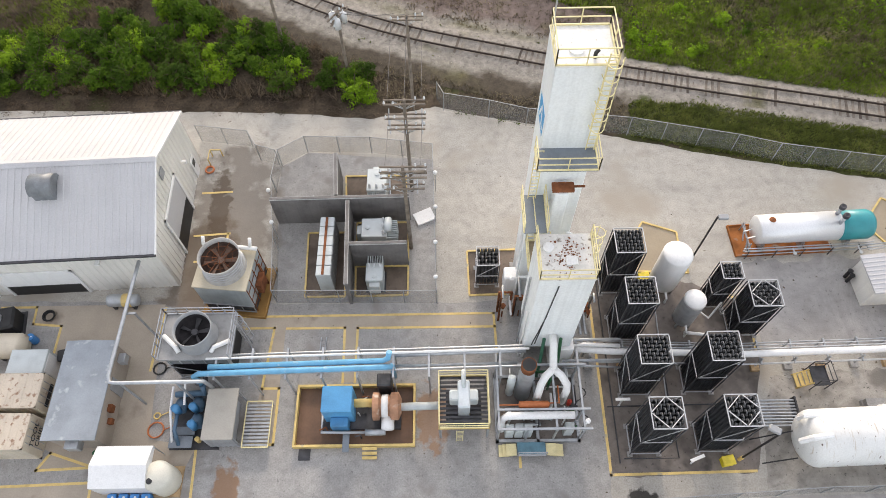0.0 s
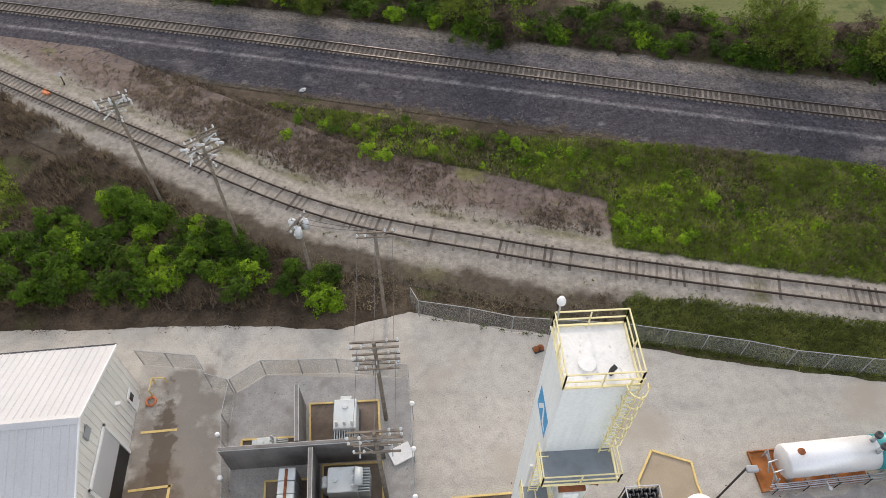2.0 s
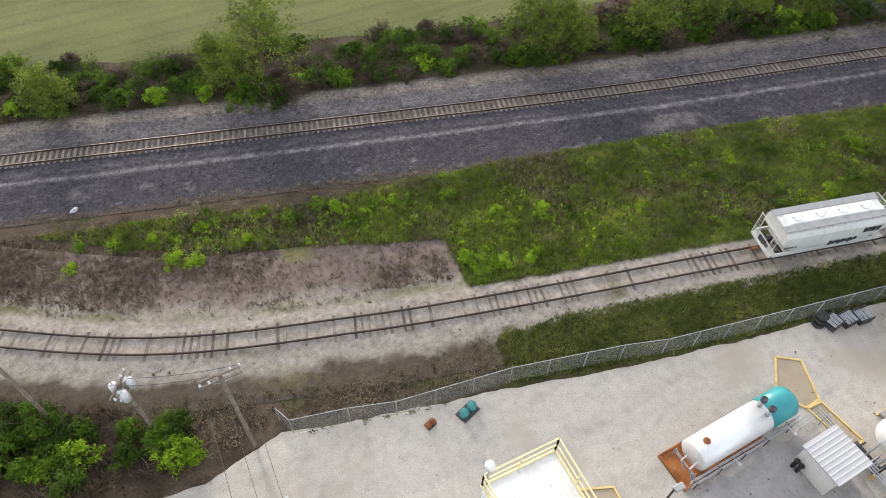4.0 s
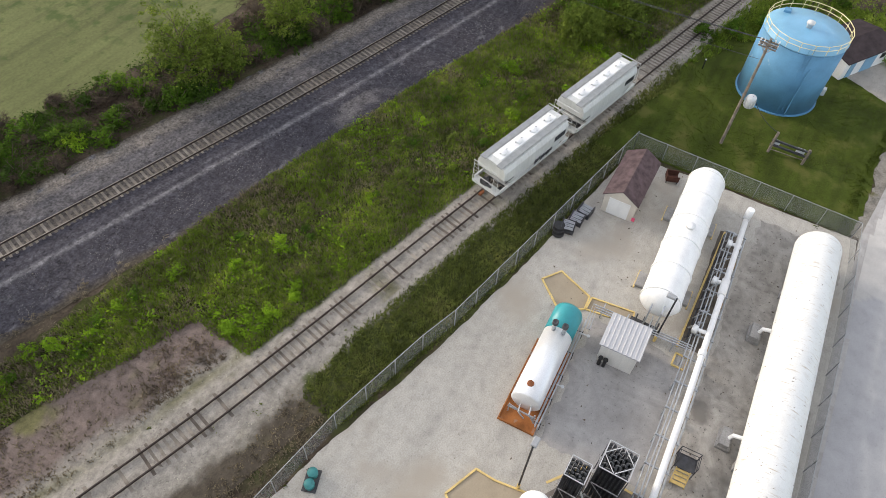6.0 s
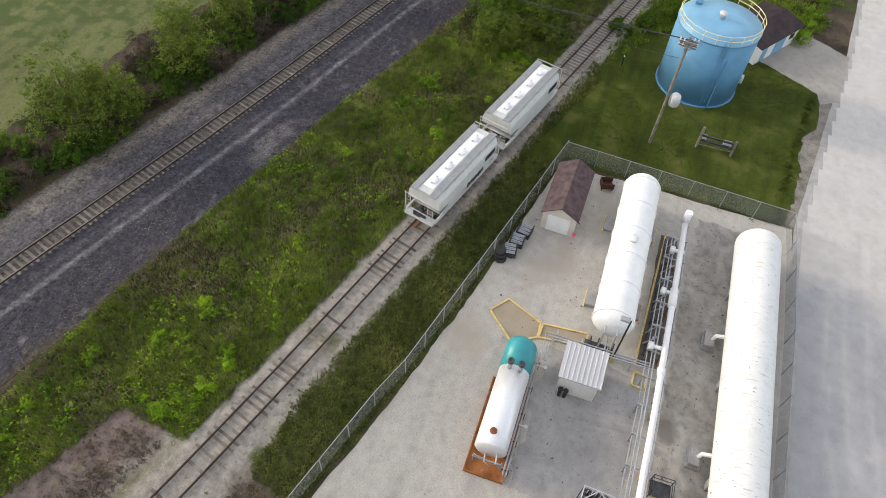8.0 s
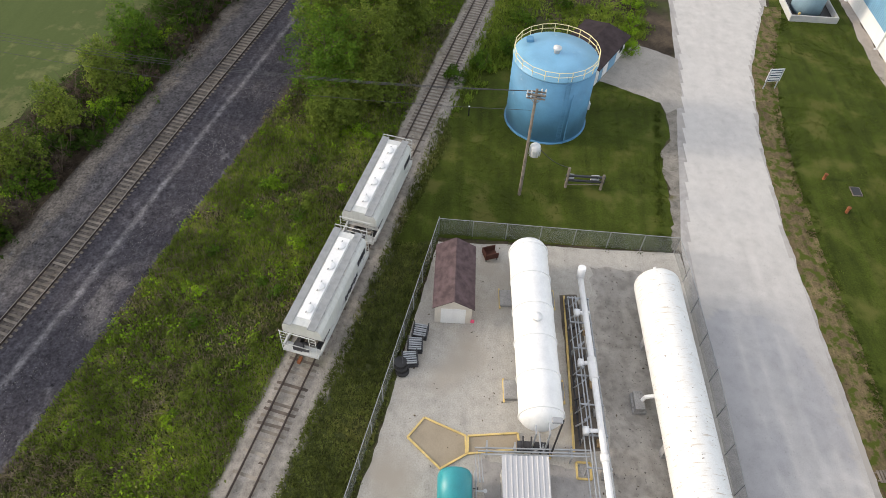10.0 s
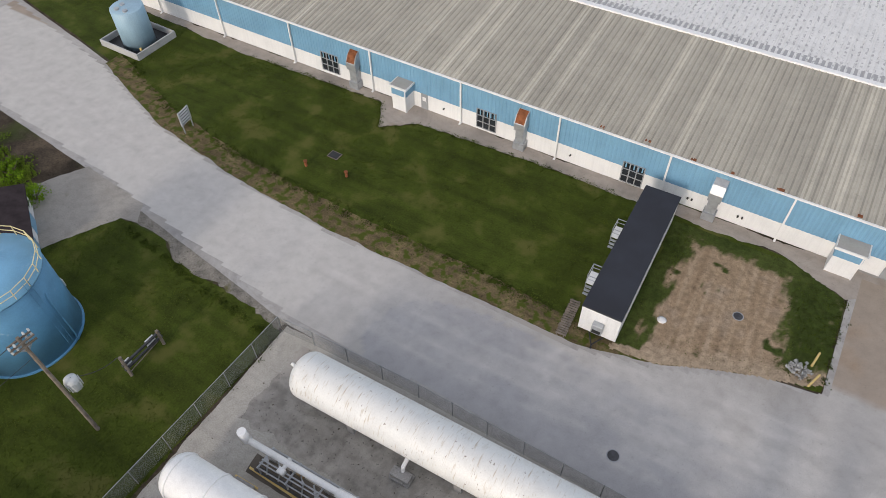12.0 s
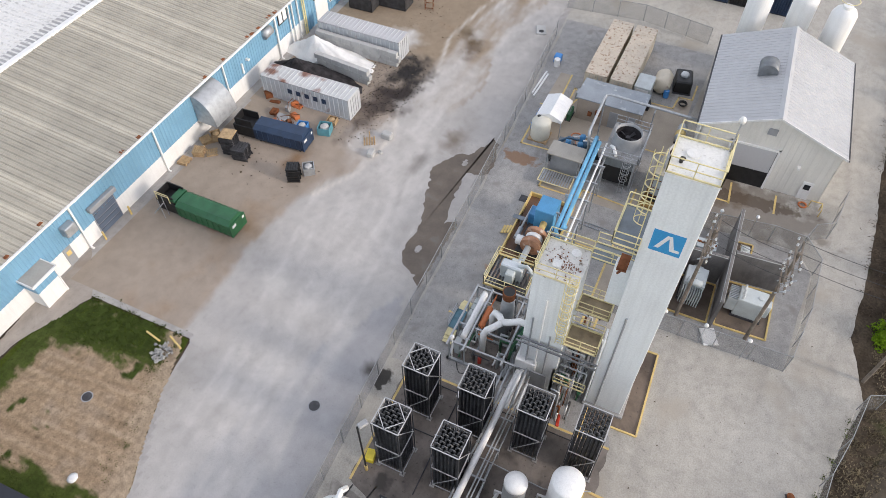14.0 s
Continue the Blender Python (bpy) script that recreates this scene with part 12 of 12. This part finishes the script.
for y in (-2.2, -0.9, 2.2):
    part("top_beam", Shape().box(-2.9, y - 0.07, 2.8, 3.3, y + 0.07, 2.95), M_STEEL, SK, "grey steel beam")
for x in (-2.8, 2.8, 1.0):
    part("cross_beam", Shape().box(x - 0.07, -2.3, 2.7, x + 0.07, 3.2, 2.82), M_STEEL, SK)
part("white_header", Shape().tube([(-2.6, -1.8, 1.4), (-2.6, -1.45, 2.5), (-2.2, -1.3, 2.85), (2.2, -1.3, 2.85)], 0.26, 12), M_WHITE, SK, "thick white insulated header", True)
part("orange_vessel", Shape().lathe([(0.05, -1.45), (0.26, -1.35), (0.26, 0.55), (0.05, 0.65)], 14, "x", (0, -0.5, 2.6)), M_ORANGE, SK, "faded orange vessel", True)
for pts in ([(-2.8, -0.5, 2.6), (-1.4, -0.5, 2.6)], [(0.6, -0.4, 2.6), (1.3, -0.4, 2.6), (1.3, 0.8, 2.6)]):
    part("orange_pipe", Shape().tube(pts, 0.055, 6), M_ORANGE, SK)
st = part("stack", Shape().lathe([(0.55, 0.3), (0.55, 4.4), (0.48, 5.0), (0.48, 6.2)], 24, at=(-0.95, 1.0, 0)), M_STEEL, SK, "grey lagged exhaust stack", True)
part("stack_rust", Shape().lathe([(0.49, 5.5), (0.5, 6.2), (0.5, 6.22)], 24, at=(-0.95, 1.0, 0)), M_RUST, st, "rusted stack mouth", True)
# black disc on the capped top paints the dark of an open mouth
part("stack_mouth", Shape().lathe([(0.44, 6.221), (0.44, 6.23)], 24, at=(-0.95, 1.0, 0)), M_BLACK, st)
part("side_vessel", Shape().lathe([(0.1, 0.4), (0.28, 0.6), (0.28, 3.6), (0.1, 3.8)], 16, at=(-1.85, 1.0, 0)), M_TRPAINT, SK, "slim grey vessel", True)
for k in range(3):
    part("cabinet", Shape().bev(-2.3 + k * 0.62, -2.1, 0.3, -1.74 + k * 0.62, -1.6, 1.9, 0.03), M_TRPAINT, SK, "pale control cabinet")
part("far_cabinet", Shape().bev(1.7, -2.0, 0.3, 2.3, -1.5, 1.9, 0.03), M_TRPAINT, SK)
for k in range(26):
    a, b, z = RNG.uniform(-2.5, 2.6), RNG.uniform(-1.9, 2.1), RNG.uniform(0.5, 2.4)
    e = RNG.uniform(0.5, 1.8)
    pts = [(a, b, 0.2), (a, b, z), (min(2.7, a + e), b, z)] if k % 2 else [(a, b, 0.2), (a, b, z), (a, min(2.2, b + e), z)]
    part("pipe", Shape().tube(pts, RNG.uniform(0.05, 0.12), 7), (M_STEEL, M_GREEN, M_WHITE, M_DARKSTEEL, M_TRPAINT)[k % 5], SK, smooth=True)
part("red_fire_box", Shape().lathe([(0.16, 0.3), (0.16, 1.0), (0.03, 1.05)], 10, at=(2.3, 0.2, 0)), mat("red_paint", (0.5, 0.04, 0.02), 0.5), SK, "red extinguisher")
bl = part("walk_deck", Shape().box(-1.5, -3.4, 0.55, 0.4, -2.5, 0.62), mat("blue_grey_deck", (0.1, 0.22, 0.28), 0.6), SK, "blue-grey access deck")
for x in (-1.9, 0.8):
    s = Shape()
    for k in range(3):
        s.box(x - 0.35, -3.35, 0.45 - k * 0.16, x + 0.35, -2.55, 0.5 - k * 0.16) if k == 0 else s.box(x - 0.35 - (0.25 * k if x < 0 else -0.25 * k), -3.35, 0.45 - k * 0.16, x + 0.35 - (0.25 * k if x < 0 else -0.25 * k), -2.55, 0.5 - k * 0.16)
    part("steps", s, M_YRAIL, bl, "yellow steps")
railing("deck_rail", [(-1.5, -3.4), (0.4, -3.4)], 0.62, bl, M_STEEL, 0.9, "steel hand rail")
part("lamp_mast", Shape().tube([(2.9, -1.9, 0.3), (2.9, -1.9, 3.4)], 0.04, 6).lathe([(0.05, 3.4), (0.17, 3.45), (0.17, 3.6), (0.02, 3.7)], 10, at=(2.9, -1.9, 0)), M_WHITE, SK)
t = thing("link_pipes", 0, 0, 0, 0, "bundle of pipes from the cold box to the vaporizers", "pipework")
for k, (y, z, r, m) in enumerate(((12.9, 2.6, 0.1, M_STEEL), (12.55, 2.2, 0.14, M_WHITE), (11.6, 2.0, 0.1, M_STEEL), (11.2, 1.6, 0.08, M_STEEL), (13.2, 2.0, 0.07, M_STEEL))):
    part("pipe", Shape().tube([(4.9, y, z), (5.6, y, z), (6.4, y, z + (0.4 if k % 2 else 0)), (9.0, y, z)], r, 8), m, t, smooth=True)
for k in range(4):
    part("drop_pipe", Shape().tube([(5.5 + k * 0.4, 12.0 + 0.2 * k, 0.1), (5.5 + k * 0.4, 12.0 + 0.2 * k, 2.3), (5.5 + k * 0.4, 12.9, 2.4)], 0.08, 8), M_STEEL, t)
t = thing("ground_hose", 0, 0, 0, 0, "thin black hose looping over the concrete", "hose")
part("hose", Shape().tube([(6.2 + 0.5 * math.sin(k * 0.9), 10.4 - k * 0.28, 0.04) for k in range(14)], 0.03, 5), M_BLACK, t)
for x, y, a in ((7.2, 16.2, 10),):
    t = thing("red_rag", x, y, 0.04, a, "red cloth lying on the pad", "cloth")
    part("cloth", Shape().bev(-0.5, -0.12, 0, 0.5, 0.12, 0.06, 0.03), mat("red_cloth", (0.65, 0.06, 0.03), 0.8), t)
t = thing("valve_cage", 23.0, 10.6, 0, 3, "small steel access cage with a yellow stair", "cage")
s = Shape()
for x in (-0.5, 0.6):
    for y in (-0.7, 0.7):
        s.bar((x, y, 0), (x, y, 2.0), 0.06)
for z in (1.0, 1.5, 2.0):
    s.bar((-0.5, -0.7, z), (0.6, -0.7, z), 0.05).bar((-0.5, 0.7, z), (0.6, 0.7, z), 0.05).bar((0.6, -0.7, z), (0.6, 0.7, z), 0.05)
part("cage_frame", s, M_DARKSTEEL, t)
part("floor", Shape().box(-0.5, -0.7, 0.9, 0.6, 0.7, 0.96), M_DARKSTEEL, t)
s = Shape()
for k in range(4):
    s.box(-1.4 + k * 0.25, -0.5, 0.2 + k * 0.2, -1.15 + k * 0.25, 0.5, 0.25 + k * 0.2)
s.bar((-1.4, -0.5, 0), (-0.5, -0.5, 1.0), 0.08).bar((-1.4, 0.5, 0), (-0.5, 0.5, 1.0), 0.08)
part("stair", s, M_YELLOW, t, "yellow stair")
t = thing("tank_vaporizer", 19.6, 8.1, 0, 0, "low horizontal bank of steel tubes beside the tank", "heat exchanger")
for k in range(9):
    part("tube", Shape().tube([(-1.6, -0.9 + k * 0.22, 0.7), (1.3, -0.9 + k * 0.22, 0.7)], 0.07, 6), M_STEEL, t)
part("frame", Shape().box(-1.7, -1.1, 0, -1.6, 1.1, 0.9).box(1.3, -1.1, 0, 1.4, 1.1, 0.9), M_DARKSTEEL, t)
